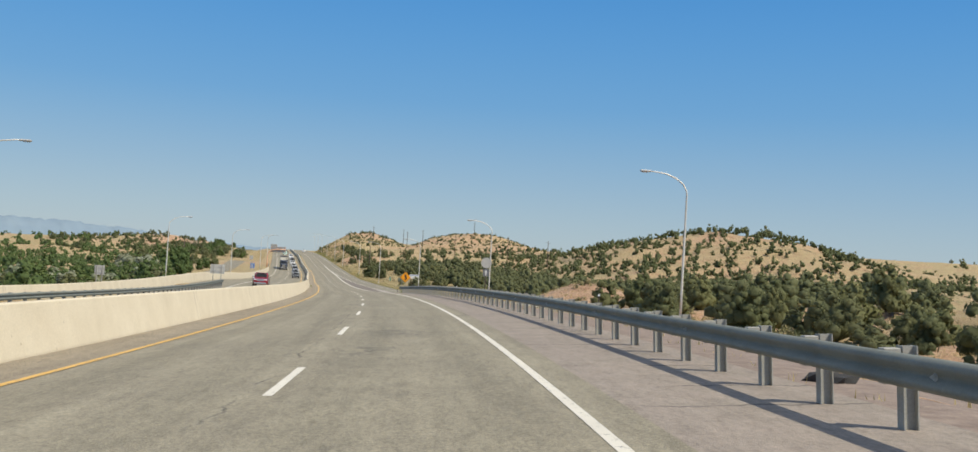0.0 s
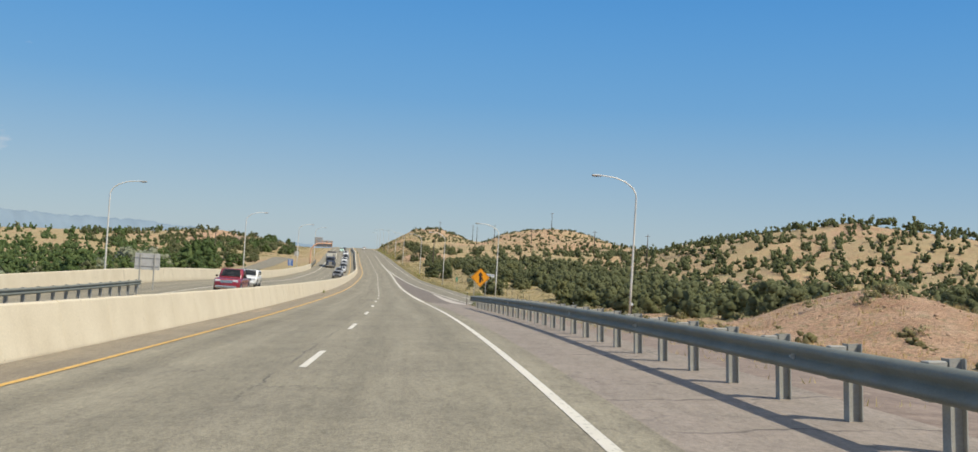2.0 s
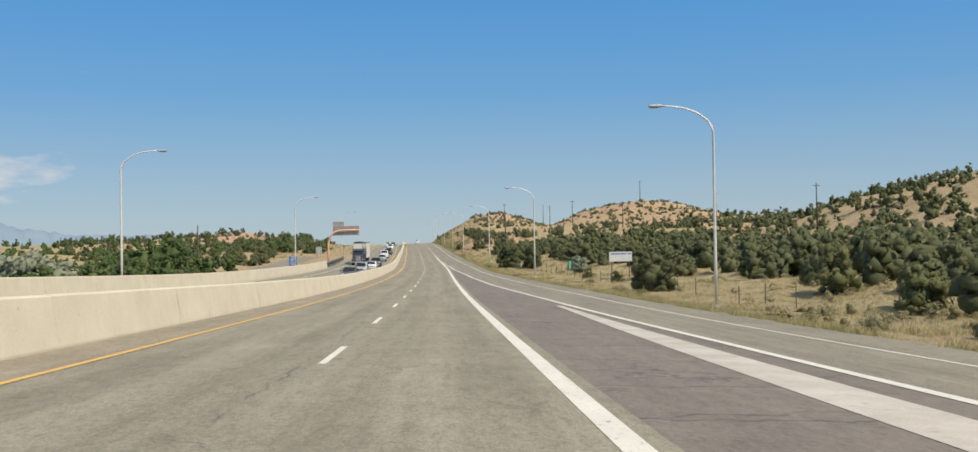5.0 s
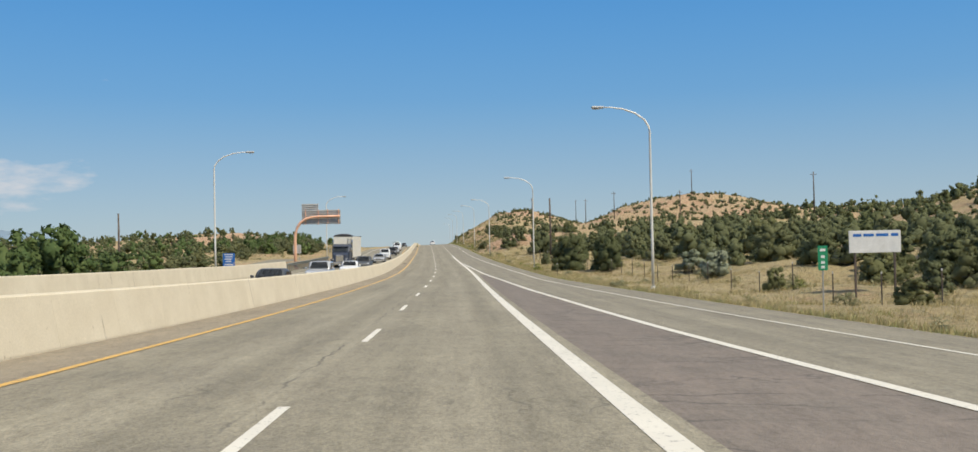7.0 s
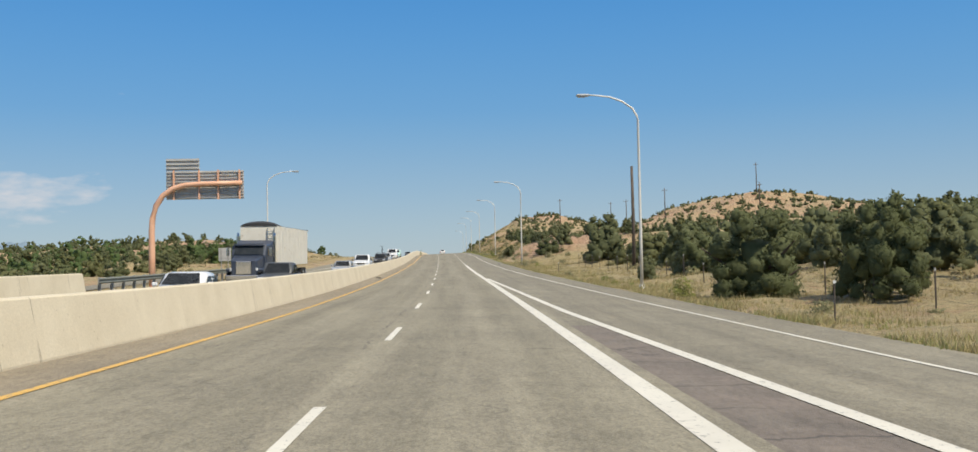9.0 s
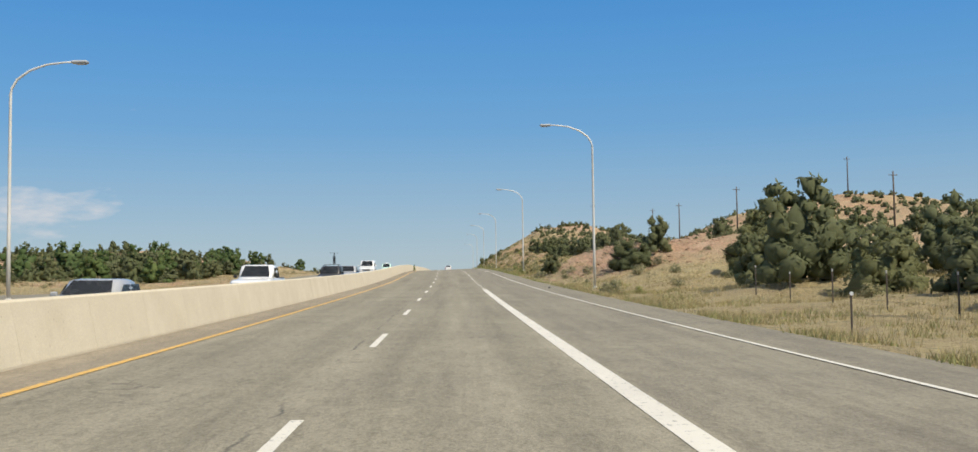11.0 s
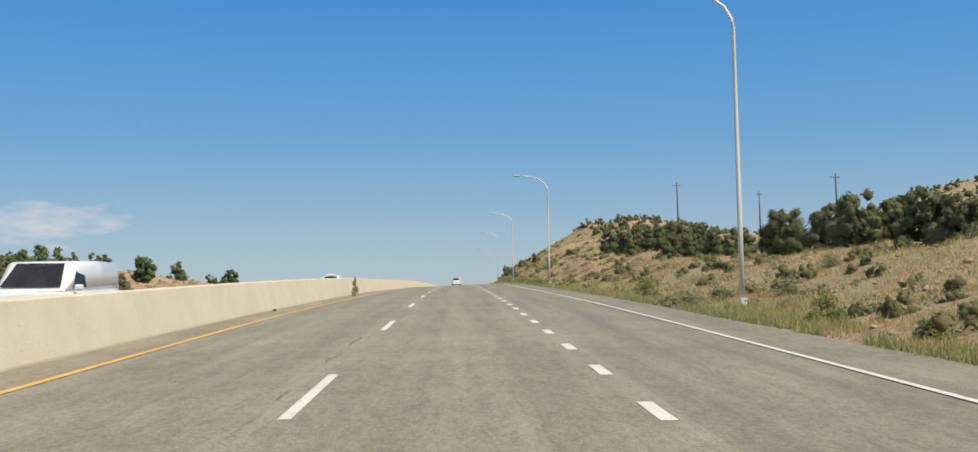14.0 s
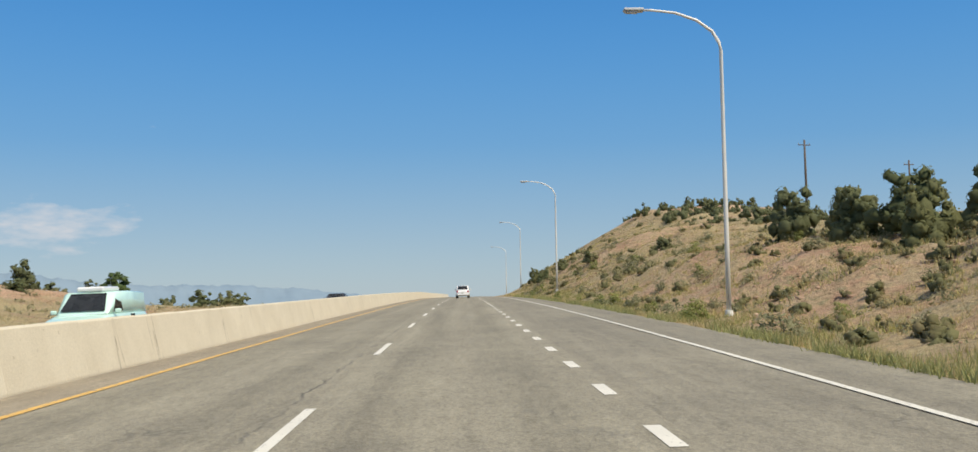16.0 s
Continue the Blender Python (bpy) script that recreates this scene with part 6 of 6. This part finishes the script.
def dirt_pile(label, s, u, long, wide, seed):
    """A low drift of grit against the foot of the barrier."""
    r = np.random.RandomState(seed)
    f, g = np.meshgrid(np.linspace(-1, 1, 15), np.linspace(-1, 1, 9), indexing="ij")
    bulge = np.clip(1 - f**2 - g**2, 0, 1) * (0.6 + 0.5 * r.uniform(size=f.shape))
    ss, uu = s + f * long / 2, u + g * wide / 2 * (0.8 + 0.3 * np.sin(5 * f + seed))
    ob = sheet("dirt_pile", spot(ss, uu, 0.002 + 0.07 * bulge), np.stack([uu, ss], -1), M["grit"])
    tagged(ob, label, "dirt", "", "stuff")


M["grit"] = grainy("sandy_grit", (0.25, 0.20, 0.14), (0.40, 0.33, 0.235), 3.0, 0.95, grain=18, relief=0.8)
dirt_pile("sandy grit drifted against the median barrier", 100.3, -6.35, 5.0, 0.55, 1)
dirt_pile("sandy grit beside the yellow line", 455.5, -5.75, 4.0, 0.6, 2)

# ---------------------------------------------------------------- vehicles


def gloss(name, colour, rough=0.25, metal=0.0, coat=0.6):
    m, n, l, b = shade(name, rough, metal)
    v = coords(n, l, "Object")
    dust = noise_at(n, l, v, 2.2, 5)
    c = mix(n, l, colour, tuple(0.75 * k + 0.06 for k in colour), ramp(n, l, dust, [(0.4, (0, 0, 0)), (0.75, (0.6, 0.6, 0.6))]))
    l.new(c, b.inputs["Base Color"])
    b.inputs["Coat Weight"].default_value = coat
    return m


M["glass"] = gloss("tinted_glass", (0.02, 0.025, 0.03), 0.06, 0.0, 0.4)
M["tyre"] = grainy("tyre_rubber", (0.012, 0.012, 0.012), (0.028, 0.027, 0.026), 6, 0.85, grain=60)
M["rim"] = gloss("rim_alloy", (0.45, 0.45, 0.46), 0.3, 0.8, 0.0)
M["trim_black"] = grainy("black_trim", (0.015, 0.015, 0.016), (0.03, 0.03, 0.032), 3, 0.5, grain=50, relief=0.02)
M["lamp_clear"] = gloss("headlight_clear", (0.65, 0.66, 0.68), 0.1, 0.2, 0.5)
M["lamp_red"] = gloss("tail_light_red", (0.45, 0.015, 0.012), 0.15, 0.0, 0.6)
M["chrome"] = gloss("chrome", (0.6, 0.6, 0.61), 0.12, 1.0, 0.0)
M["plate_white"] = grainy("plate_pale", (0.5, 0.5, 0.45), (0.6, 0.6, 0.55), 4, 0.5, grain=30, relief=0.0)


def loft(bm, sections):
    """Skin over closed sections, each a list of points of the same count."""
    rings = [[bm.verts.new(p) for p in s] for s in sections]
    n = len(rings[0])
    for a, b in zip(rings, rings[1:]):
        for k in range(n):
            bm.faces.new((a[k], a[(k + 1) % n], b[(k + 1) % n], b[k]))
    bm.faces.new(rings[0])
    bm.faces.new(rings[-1][::-1])
    bmesh.ops.recalc_face_normals(bm, faces=bm.faces)
    return bm


def hull(y, half, z0, z1, tuck=0.06, round_top=0.1):
    """A body section across the car at y: flat below, rounded shoulders above."""
    w, r = half, round_top
    pts = [(w - tuck, z0), (w, z0 + 0.22), (w, z1 - r), (w - r * 0.4, z1 - r * 0.3), (w - r * 1.3, z1)]
    return [(x, y, z) for x, z in pts] + [(-x, y, z) for x, z in pts[::-1]]


def wheel(thing, x, y, r, w=0.23):
    side = 1 if x > 0 else -1
    tyre = part("wheel", rod(bmesh.new(), [(x - side * w, y, r), (x - side * w * 0.8, y, r), (x - side * 0.03, y, r), (x, y, r)], [r * 0.86, r, r, r * 0.88], 22), M["tyre"], thing, "black rubber tyre")
    bm = bmesh.new()
    rod(bm, [(x - side * 0.01, y, r), (x + side * 0.012, y, r)], [r * 0.62, r * 0.56], 18)
    for k in range(5):
        a = k * 2 * math.pi / 5
        box(bm, 0, 0, 0, 0.02, r * 0.16, r * 1.0, 0, Matrix.Translation((x + side * 0.014, y, r)) @ Matrix.Rotation(a, 4, "X") @ Matrix.Translation((0, 0, r * 0.3)) @ Matrix.Diagonal((1, 1, 0.55, 1)))
    part("rim", bm, M["rim"], tyre, "alloy rim")


def car(name, label, category, paint_m, kind):
    """A car that faces -y, its middle at the origin. kind: sedan, suv, pickup or van."""
    D = {
        # length, half width, belt, roof, hood height, y of cowl, windscreen top, rear glass top, rear glass foot, wheel radius
        "sedan": (4.7, 0.90, 0.92, 1.43, 0.90, -0.95, -0.30, 0.95, 1.75, 0.33),
        "suv": (4.6, 0.92, 1.05, 1.68, 1.03, -0.95, -0.40, 1.75, 2.15, 0.36),
        "pickup": (5.8, 1.00, 1.18, 1.88, 1.15, -1.15, -0.60, 0.75, 1.05, 0.40),
        "van": (5.0, 0.95, 1.18, 1.92, 1.08, -1.35, -0.60, 2.15, 2.42, 0.34),
    }[kind]
    L, w, belt, roof, hood, cowl, wt, rt, rf, r = D
    f, e = -L / 2, L / 2
    thing = base(name, label, category)
    tail = belt if kind in ("suv", "van") else belt - 0.04
    rows = [(f, w * 0.78, 0.42, hood - 0.32), (f + 0.10, w * 0.90, 0.32, hood - 0.18), (f + 0.45, w * 0.98, 0.26, hood - 0.06), (cowl, w, 0.25, belt - 0.02), (0, w, 0.25, belt), (rf * 0.8, w, 0.25, tail), (e - 0.35, w * 0.98, 0.28, tail - 0.01), (e - 0.08, w * 0.93, 0.34, tail - 0.06), (e, w * 0.84, 0.45, tail - 0.2)]
    body = part("body", loft(bmesh.new(), [hull(*k) for k in rows]), paint_m, thing, smooth=True)
    # cabin
    gw = w * 0.93
    top = {"sedan": 0.74, "suv": 0.79, "pickup": 0.77, "van": 0.85}[kind]
    def cab(y, half, z):
        return [(half, y, belt - 0.04), (half * 0.985, y, belt + 0.5 * (z - belt)), (half * (top + 0.12), y, z - 0.05), (half * top, y, z), (-half * top, y, z), (-half * (top + 0.12), y, z - 0.05), (-half * 0.985, y, belt + 0.5 * (z - belt)), (-half, y, belt - 0.04)]
    part("cabin", loft(bmesh.new(), [cab(cowl, gw * 0.94, belt + 0.0), cab(wt, gw * 0.98, roof - 0.03), cab((wt + rt) / 2, gw, roof), cab(rt, gw * 0.98, roof - 0.04), cab(rf, gw * 0.94, belt + 0.02)]), paint_m, thing, smooth=True)
    # glass, a few millimetres proud
    def pane(nm, pts, label=""):
        bm = bmesh.new()
        bm.faces.new([bm.verts.new(p) for p in pts])
        g = bmesh.ops.solidify(bm, geom=bm.faces[:], thickness=0.008)
        bmesh.ops.recalc_face_normals(bm, faces=bm.faces)
        part(nm, bm, M["glass"], thing, label)
    k0, k1 = 0.1, 0.9
    d = 0.035
    pane("windscreen", [(x * gw, cowl + (wt - cowl) * k - d, belt + (roof - 0.03 - belt) * k + d) for x, k in ((-0.82, k0), (0.82, k0), (0.66, k1), (-0.66, k1))])
    pane("rear_window", [(x * gw, rf + (rt - rf) * k + d, belt + (roof - 0.04 - belt) * k + d) for x, k in ((0.8, 0.15), (-0.8, 0.15), (-0.66, k1), (0.66, k1))])
    cuts = {"sedan": [(-0.62, 0.28), (0.34, 1.18)], "suv": [(-0.62, 0.25), (0.31, 1.1), (1.16, 1.8)], "pickup": [(-0.8, -0.02), (0.04, 0.72)], "van": [(-0.95, -0.1)]}[kind]
    for side in (-1, 1):
        for a, b in cuts:
            z0, z1 = belt + 0.06, roof - 0.16
            sx = lambda z: side * (gw * (1.0 - 0.115 * ((z - belt) / (roof - belt)) ** 2) + 0.012)
            lean = 0.18 if a == cuts[0][0] else 0.0
            pane("side_window", [(sx(z0), a, z0), (sx(z0), b, z0), (sx(z1), b - (0.1 if b == cuts[-1][1] else 0), z1), (sx(z1), a + lean * 2, z1)])
        part("mirror", box(bmesh.new(), side * (w + 0.10), cowl + 0.35, belt + 0.08, 0.2, 0.12, 0.14, 0.03), paint_m if kind != "pickup" else M["trim_black"], thing)
        part("headlight", box(bmesh.new(), side * w * 0.66, f + 0.06, hood - 0.24, w * 0.4, 0.12, 0.16, 0.03), M["lamp_clear"], thing, "clear headlight")
        part("tail_light", box(bmesh.new(), side * w * 0.78, e - 0.05, tail - 0.2, w * 0.22, 0.1, 0.28, 0.02), M["lamp_red"], thing, "red tail light")
        for y in (f + 0.88, e - 0.98):
            wheel(thing, side * (w + 0.005), y, r)
            bm = bmesh.new()
            rod(bm, [(side * (w - 0.3), y, r + 0.02), (side * (w + 0.002), y, r + 0.02)], r * 1.16, 18)
            part("wheel_arch", bm, M["trim_black"], thing, "dark wheel arch")
    grille = part("grille", box(bmesh.new(), 0, f + 0.035, hood - 0.30, w * 0.95, 0.09, 0.22, 0.02), M["trim_black"] if kind != "pickup" else M["chrome"], thing)
    for k in range(3):
        part("grille_bar", box(bmesh.new(), 0, f - 0.015, hood - 0.36 + 0.06 * k, w * 0.85, 0.02, 0.018), M["chrome"], grille)
    part("front_bumper", box(bmesh.new(), 0, f + 0.02, 0.43, w * 1.6, 0.2, 0.2, 0.05), paint_m if kind != "pickup" else M["chrome"], thing)
    part("rear_bumper", box(bmesh.new(), 0, e - 0.03, 0.48, w * 1.7, 0.2, 0.2, 0.05), paint_m if kind != "pickup" else M["chrome"], thing)
    part("number_plate", box(bmesh.new(), 0, e + 0.075, 0.72, 0.31, 0.01, 0.16), M["plate_white"], thing, "pale blank plate")
    if kind == "pickup":
        part("cargo_bed", box(bmesh.new(), 0, (rf + e) / 2 + 0.05, belt - 0.02, w * 1.7, e - rf - 0.3, 0.04), M["trim_black"], thing, "dark open cargo bed")
    if kind == "suv":
        for side in (-1, 1):
            part("roof_rail", rod(bmesh.new(), [(side * w * 0.68, -0.3, roof), (side * w * 0.68, -0.2, roof + 0.06), (side * w * 0.68, 1.5, roof + 0.06), (side * w * 0.68, 1.6, roof)], 0.018, 6), M["trim_black"], thing)
    return thing


PAINT = {k: gloss("paint_" + k, c, 0.45 if max(c) < 0.1 else 0.25, 0.0, 0.15 if max(c) < 0.1 else 0.6) for k, c in {"red": (0.22, 0.012, 0.022), "white": (0.72, 0.72, 0.71), "black": (0.015, 0.016, 0.018), "mint": (0.56, 0.78, 0.68), "charcoal": (0.05, 0.055, 0.06), "navy": (0.03, 0.04, 0.065), "silver": (0.36, 0.37, 0.38)}.items()}


def drive(thing, s, u, toward=True):
    thing.matrix_world = lie(s, u, OPPOSITE if toward else 0.0, 0 if toward else 180)
    return thing


drive(car("pickup_truck", "dark red pickup truck with a chrome grille", "pickup truck", PAINT["red"], "pickup"), 133.9, -13.2)
drive(car("suv", "white compact SUV with roof rails", "car", PAINT["white"], "suv"), 153.3, -14.5)
drive(car("sedan", "dark charcoal sedan beside the median barrier", "car", PAINT["charcoal"], "sedan"), 253.3, -10.0)
drive(car("sedan", "white sedan in front of a semi truck", "car", PAINT["white"], "sedan"), 297, -10.3)
drive(car("suv", "white crossover in the far lane ahead", "car", PAINT["white"], "suv"), 610, -0.2, False)
low = drive(car("pickup_truck", "silver low pickup truck in the opposite lane", "pickup truck", PAINT["silver"], "pickup"), 416, -10.2)
low.scale = (0.94, 0.94, 0.84)
old = drive(car("pickup_truck", "old dark grey pickup truck beside a semi truck", "pickup truck", PAINT["charcoal"], "pickup"), 316.8, -10.4)
old.scale = (0.94, 0.94, 0.88)
drive(car("suv", "silver SUV in the opposite lane beside the median", "car", PAINT["silver"], "suv"), 275, -10.4)
drive(car("sedan", "silver sedan following behind a semi truck", "car", PAINT["silver"], "sedan"), 351, -10.4)
drive(car("pickup_truck", "white pickup truck in the far opposite lane", "pickup truck", PAINT["white"], "pickup"), 375, -10.6)
drive(car("passenger_van", "white passenger van in the opposite lane", "van", PAINT["white"], "van"), 442, -10.4)
drive(car("sedan", "black sedan near the crest", "car", PAINT["black"], "sedan"), 565, -11.2)

mint = car("camper_van", "mint green van with a white roof box and dark patches", "van", PAINT["mint"], "van")
part("roof_box", box(bmesh.new(), 0, 0.1, 1.99, 0.9, 1.5, 0.17, 0.05), PAINT["white"], mint, "white roof box")
for y, z, a in ((-0.2, 0.85, 0.55), (0.7, 1.0, 0.4), (1.4, 0.75, 0.5)):
    for side in (-1, 1):
        part("patch", box(bmesh.new(), side * 0.952, y, z, 0.012, a, a * 0.6, 0.005), M["trim_black"], mint, "dark painted patch")
drive(mint, 512.5, -12.3)

# dark SUV with a bicycle on its roof
black = car("suv", "black SUV carrying a bicycle on its roof rack", "car", PAINT["black"], "suv")
for y in (0.0, 1.1):
    part("crossbar", box(bmesh.new(), 0, y, 1.79, 1.2, 0.06, 0.03, 0.008), M["trim_black"], black)
drive(black, 403.5, -10.3)
bike = base("bicycle", "dark bicycle upright on a car's roof rack", "bicycle")
for y in (-0.5, 0.5):
    bm = bmesh.new()
    ring = [(0, y + 0.33 * math.cos(a * math.pi / 12), 0.36 + 0.33 * math.sin(a * math.pi / 12)) for a in range(24)]
    rod(bm, ring + [ring[0]], 0.02, 6, False)
    for k in range(8):
        a = k * math.pi / 4
        rod(bm, [(0, y, 0.36), (0, y + 0.32 * math.cos(a), 0.36 + 0.32 * math.sin(a))], 0.003, 4)
    part("wheel", bm, M["tyre"], bike)
bm = bmesh.new()
for a, b in (((0, -0.5, 0.36), (0, -0.36, 0.95)), ((0, -0.38, 0.88), (0, 0.15, 0.82)), ((0, -0.40, 0.80), (0, 0.05, 0.34)), ((0, 0.05, 0.34), (0, 0.2, 0.95)), ((0, 0.05, 0.34), (0, 0.5, 0.36)), ((0, 0.16, 0.8), (0, 0.5, 0.36))):
    rod(bm, [a, b], 0.018, 6)
part("frame", bm, M["trim_black"], bike)
part("handlebar", rod(bmesh.new(), [(-0.32, -0.3, 1.0), (0, -0.36, 0.97), (0.32, -0.3, 1.0)], 0.014, 6), M["trim_black"], bike)
part("saddle", box(bmesh.new(), 0, 0.22, 0.97, 0.13, 0.26, 0.06, 0.02), M["trim_black"], bike)
bike.matrix_world = lie(403.5, -10.3, OPPOSITE) @ Matrix.Translation((0.2, 0.5, 1.78))

# semi truck
M["trailer"] = grainy("trailer_white", (0.74, 0.70, 0.60), (0.84, 0.80, 0.70), 0.8, 0.5, grain=20, relief=0.03, wear=(0.40, 0.33, 0.25))
M["tarp"] = grainy("black_tarp", (0.02, 0.02, 0.022), (0.05, 0.05, 0.052), 1.5, 0.7, grain=20, relief=0.3)
truck = base("semi_truck", "dark blue semi truck with a white open-top trailer and rolled tarp", "truck")
part("hood", loft(bmesh.new(), [hull(-6.3, 0.75, 0.75, 1.7), hull(-6.1, 0.85, 0.7, 1.8), hull(-4.8, 0.98, 0.7, 2.0), hull(-4.6, 1.0, 0.7, 2.05)]), PAINT["navy"], truck)
part("cab", loft(bmesh.new(), [hull(-4.7, 1.1, 0.7, 2.1), hull(-4.35, 1.15, 0.7, 2.75), hull(-3.0, 1.18, 0.7, 2.85), hull(-2.2, 1.18, 0.7, 3.1)]), PAINT["navy"], truck)
part("windscreen", box(bmesh.new(), 0, 0, 0, 1.9, 0.03, 0.68, 0.01, Matrix.Translation((0, -4.56, 2.42)) @ Matrix.Rotation(radians(-28), 4, "X")), M["glass"], truck)
part("visor", box(bmesh.new(), 0, -4.5, 2.82, 2.0, 0.3, 0.06, 0.02), PAINT["navy"], truck)
for side in (-1, 1):
    part("side_window", box(bmesh.new(), side * 1.185, -3.7, 2.3, 0.02, 0.8, 0.5, 0.005), M["glass"], truck)
    part("exhaust_pipe", rod(bmesh.new(), [(side * 1.25, -2.1, 0.9), (side * 1.25, -2.1, 3.4), (side * 1.25, -2.05, 3.6)], 0.08, 10), M["chrome"], truck)
    part("headlight", box(bmesh.new(), side * 0.78, -6.2, 1.15, 0.28, 0.1, 0.2, 0.03), M["lamp_clear"], truck)
    part("fender", box(bmesh.new(), side * 1.02, -5.4, 1.1, 0.4, 1.3, 0.22, 0.08), PAINT["navy"], truck)
    part("fuel_tank", rod(bmesh.new(), [(side * 0.95, -3.9, 0.75), (side * 0.95, -2.4, 0.75)], 0.3, 14), M["chrome"], truck)
    part("mirror", box(bmesh.new(), side * 1.42, -4.5, 2.3, 0.2, 0.08, 0.55, 0.03), M["chrome"], truck)
    for y in (-5.4, -1.5, -0.2, 11.7, 13.0):
        wheel(truck, side * 1.22, y, 0.5, 0.32 if y < -5 else 0.55)
    for k in range(11):
        part("side_post", box(bmesh.new(), side * 1.30, -0.9 + 1.44 * k, 2.71, 0.02, 0.05, 2.7), M["trailer"], truck)
grille = part("grille", box(bmesh.new(), 0, -6.32, 1.25, 1.0, 0.06, 0.85, 0.03), M["chrome"], truck)
part("bumper", box(bmesh.new(), 0, -6.4, 0.62, 2.3, 0.15, 0.32, 0.04), M["chrome"], truck)
part("chassis", box(bmesh.new(), 0, 3.7, 0.85, 0.9, 19.0, 0.25, 0.02), M["trim_black"], truck)
bm = bmesh.new()
for side in (-1, 1):
    box(bm, side * 1.27, 6.3, 2.71, 0.05, 14.8, 2.82)
box(bm, 0, -1.07, 2.71, 2.5, 0.06, 2.82)
box(bm, 0, 13.67, 2.71, 2.5, 0.06, 2.82)
box(bm, 0, 6.3, 1.32, 2.5, 14.7, 0.08)
part("trailer_box", bm, M["trailer"], truck, "white ribbed open trailer box")
part("tarp", loft(bmesh.new(), [[(1.3 * math.cos(a), y, 4.12 + k * math.sin(a)) for a in [j * math.pi / 9 for j in range(10)]] for y, k in ((-1.15, 0.22), (-0.7, 0.36), (-0.1, 0.30), (0.5, 0.22), (1.3, 0.08), (13.7, 0.06))]), M["tarp"], truck, "black rolled tarp")
part("roof_rim", box(bmesh.new(), 0, 13.7, 4.12, 2.64, 0.1, 0.14, 0.02), M["tarp"], truck)
bm = bmesh.new()
for x in (0.62, 1.08):
    box(bm, x, -1.2, 2.75, 0.05, 0.05, 2.5)
for k in range(7):
    box(bm, 0.85, -1.2, 1.7 + 0.34 * k, 0.46, 0.04, 0.04)
part("ladder", bm, M["chrome"], truck, "steel ladder on the trailer's front")
truck.matrix_world = lie(330.8, -14.1, OPPOSITE)

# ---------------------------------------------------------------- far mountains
# the haze of distance is painted into this blue-grey base colour
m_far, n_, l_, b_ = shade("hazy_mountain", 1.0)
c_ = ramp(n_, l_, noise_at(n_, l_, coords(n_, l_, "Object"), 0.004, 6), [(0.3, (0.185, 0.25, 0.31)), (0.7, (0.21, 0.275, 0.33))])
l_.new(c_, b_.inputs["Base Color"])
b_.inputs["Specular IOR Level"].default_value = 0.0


def ridge(name, label, distance, knots, seed, low=-60.0):
    """A far range seen from the road: knots of heading to the left of +y, in degrees, and crest height in degrees."""
    az = np.linspace(knots[0][0], knots[-1][0], 220)
    el = np.interp(az, [k[0] for k in knots], [k[1] for k in knots])
    r = np.random.RandomState(seed)
    el = el + 0.05 * sum(np.sin(az * f + r.uniform(0, 6)) / (k + 1.5) for k, f in enumerate((2.1, 5.3, 11.7, 23.0)))
    rows = []
    for f, push in ((0.0, -0.12), (0.45, -0.08), (0.8, -0.035), (1.0, 0.0), (0.7, 0.05)):
        d = distance * (1 + push + 0.012 * np.sin(az * 4.1 + 7 * f))
        z = low + f * (np.tan(np.radians(el)) * distance - low) * (1 + 0.03 * np.sin(az * 9 + 5 * f))
        rows.append(np.stack([-np.sin(np.radians(az)) * d - 40, np.cos(np.radians(az)) * d + 220, z], -1))
    places = np.stack(rows, 0)
    uv = np.zeros((*places.shape[:2], 2))
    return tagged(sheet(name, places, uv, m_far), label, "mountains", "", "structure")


RIDGE = [(2, -0.9), (7, -0.75), (10.8, -0.6), (13.2, -0.49), (15.6, -0.2), (17.5, 0.03), (19.5, 0.15), (22, 0.35), (25, 0.35), (28, 0.4), (29, 0.6), (30.7, 0.8), (31.7, 1.15), (33.4, 1.0), (38, 0.8), (60, 0.5)]
ridge("backdrop", "mountain range on the horizon, tinted with painted blue haze", 3900, RIDGE, 5)
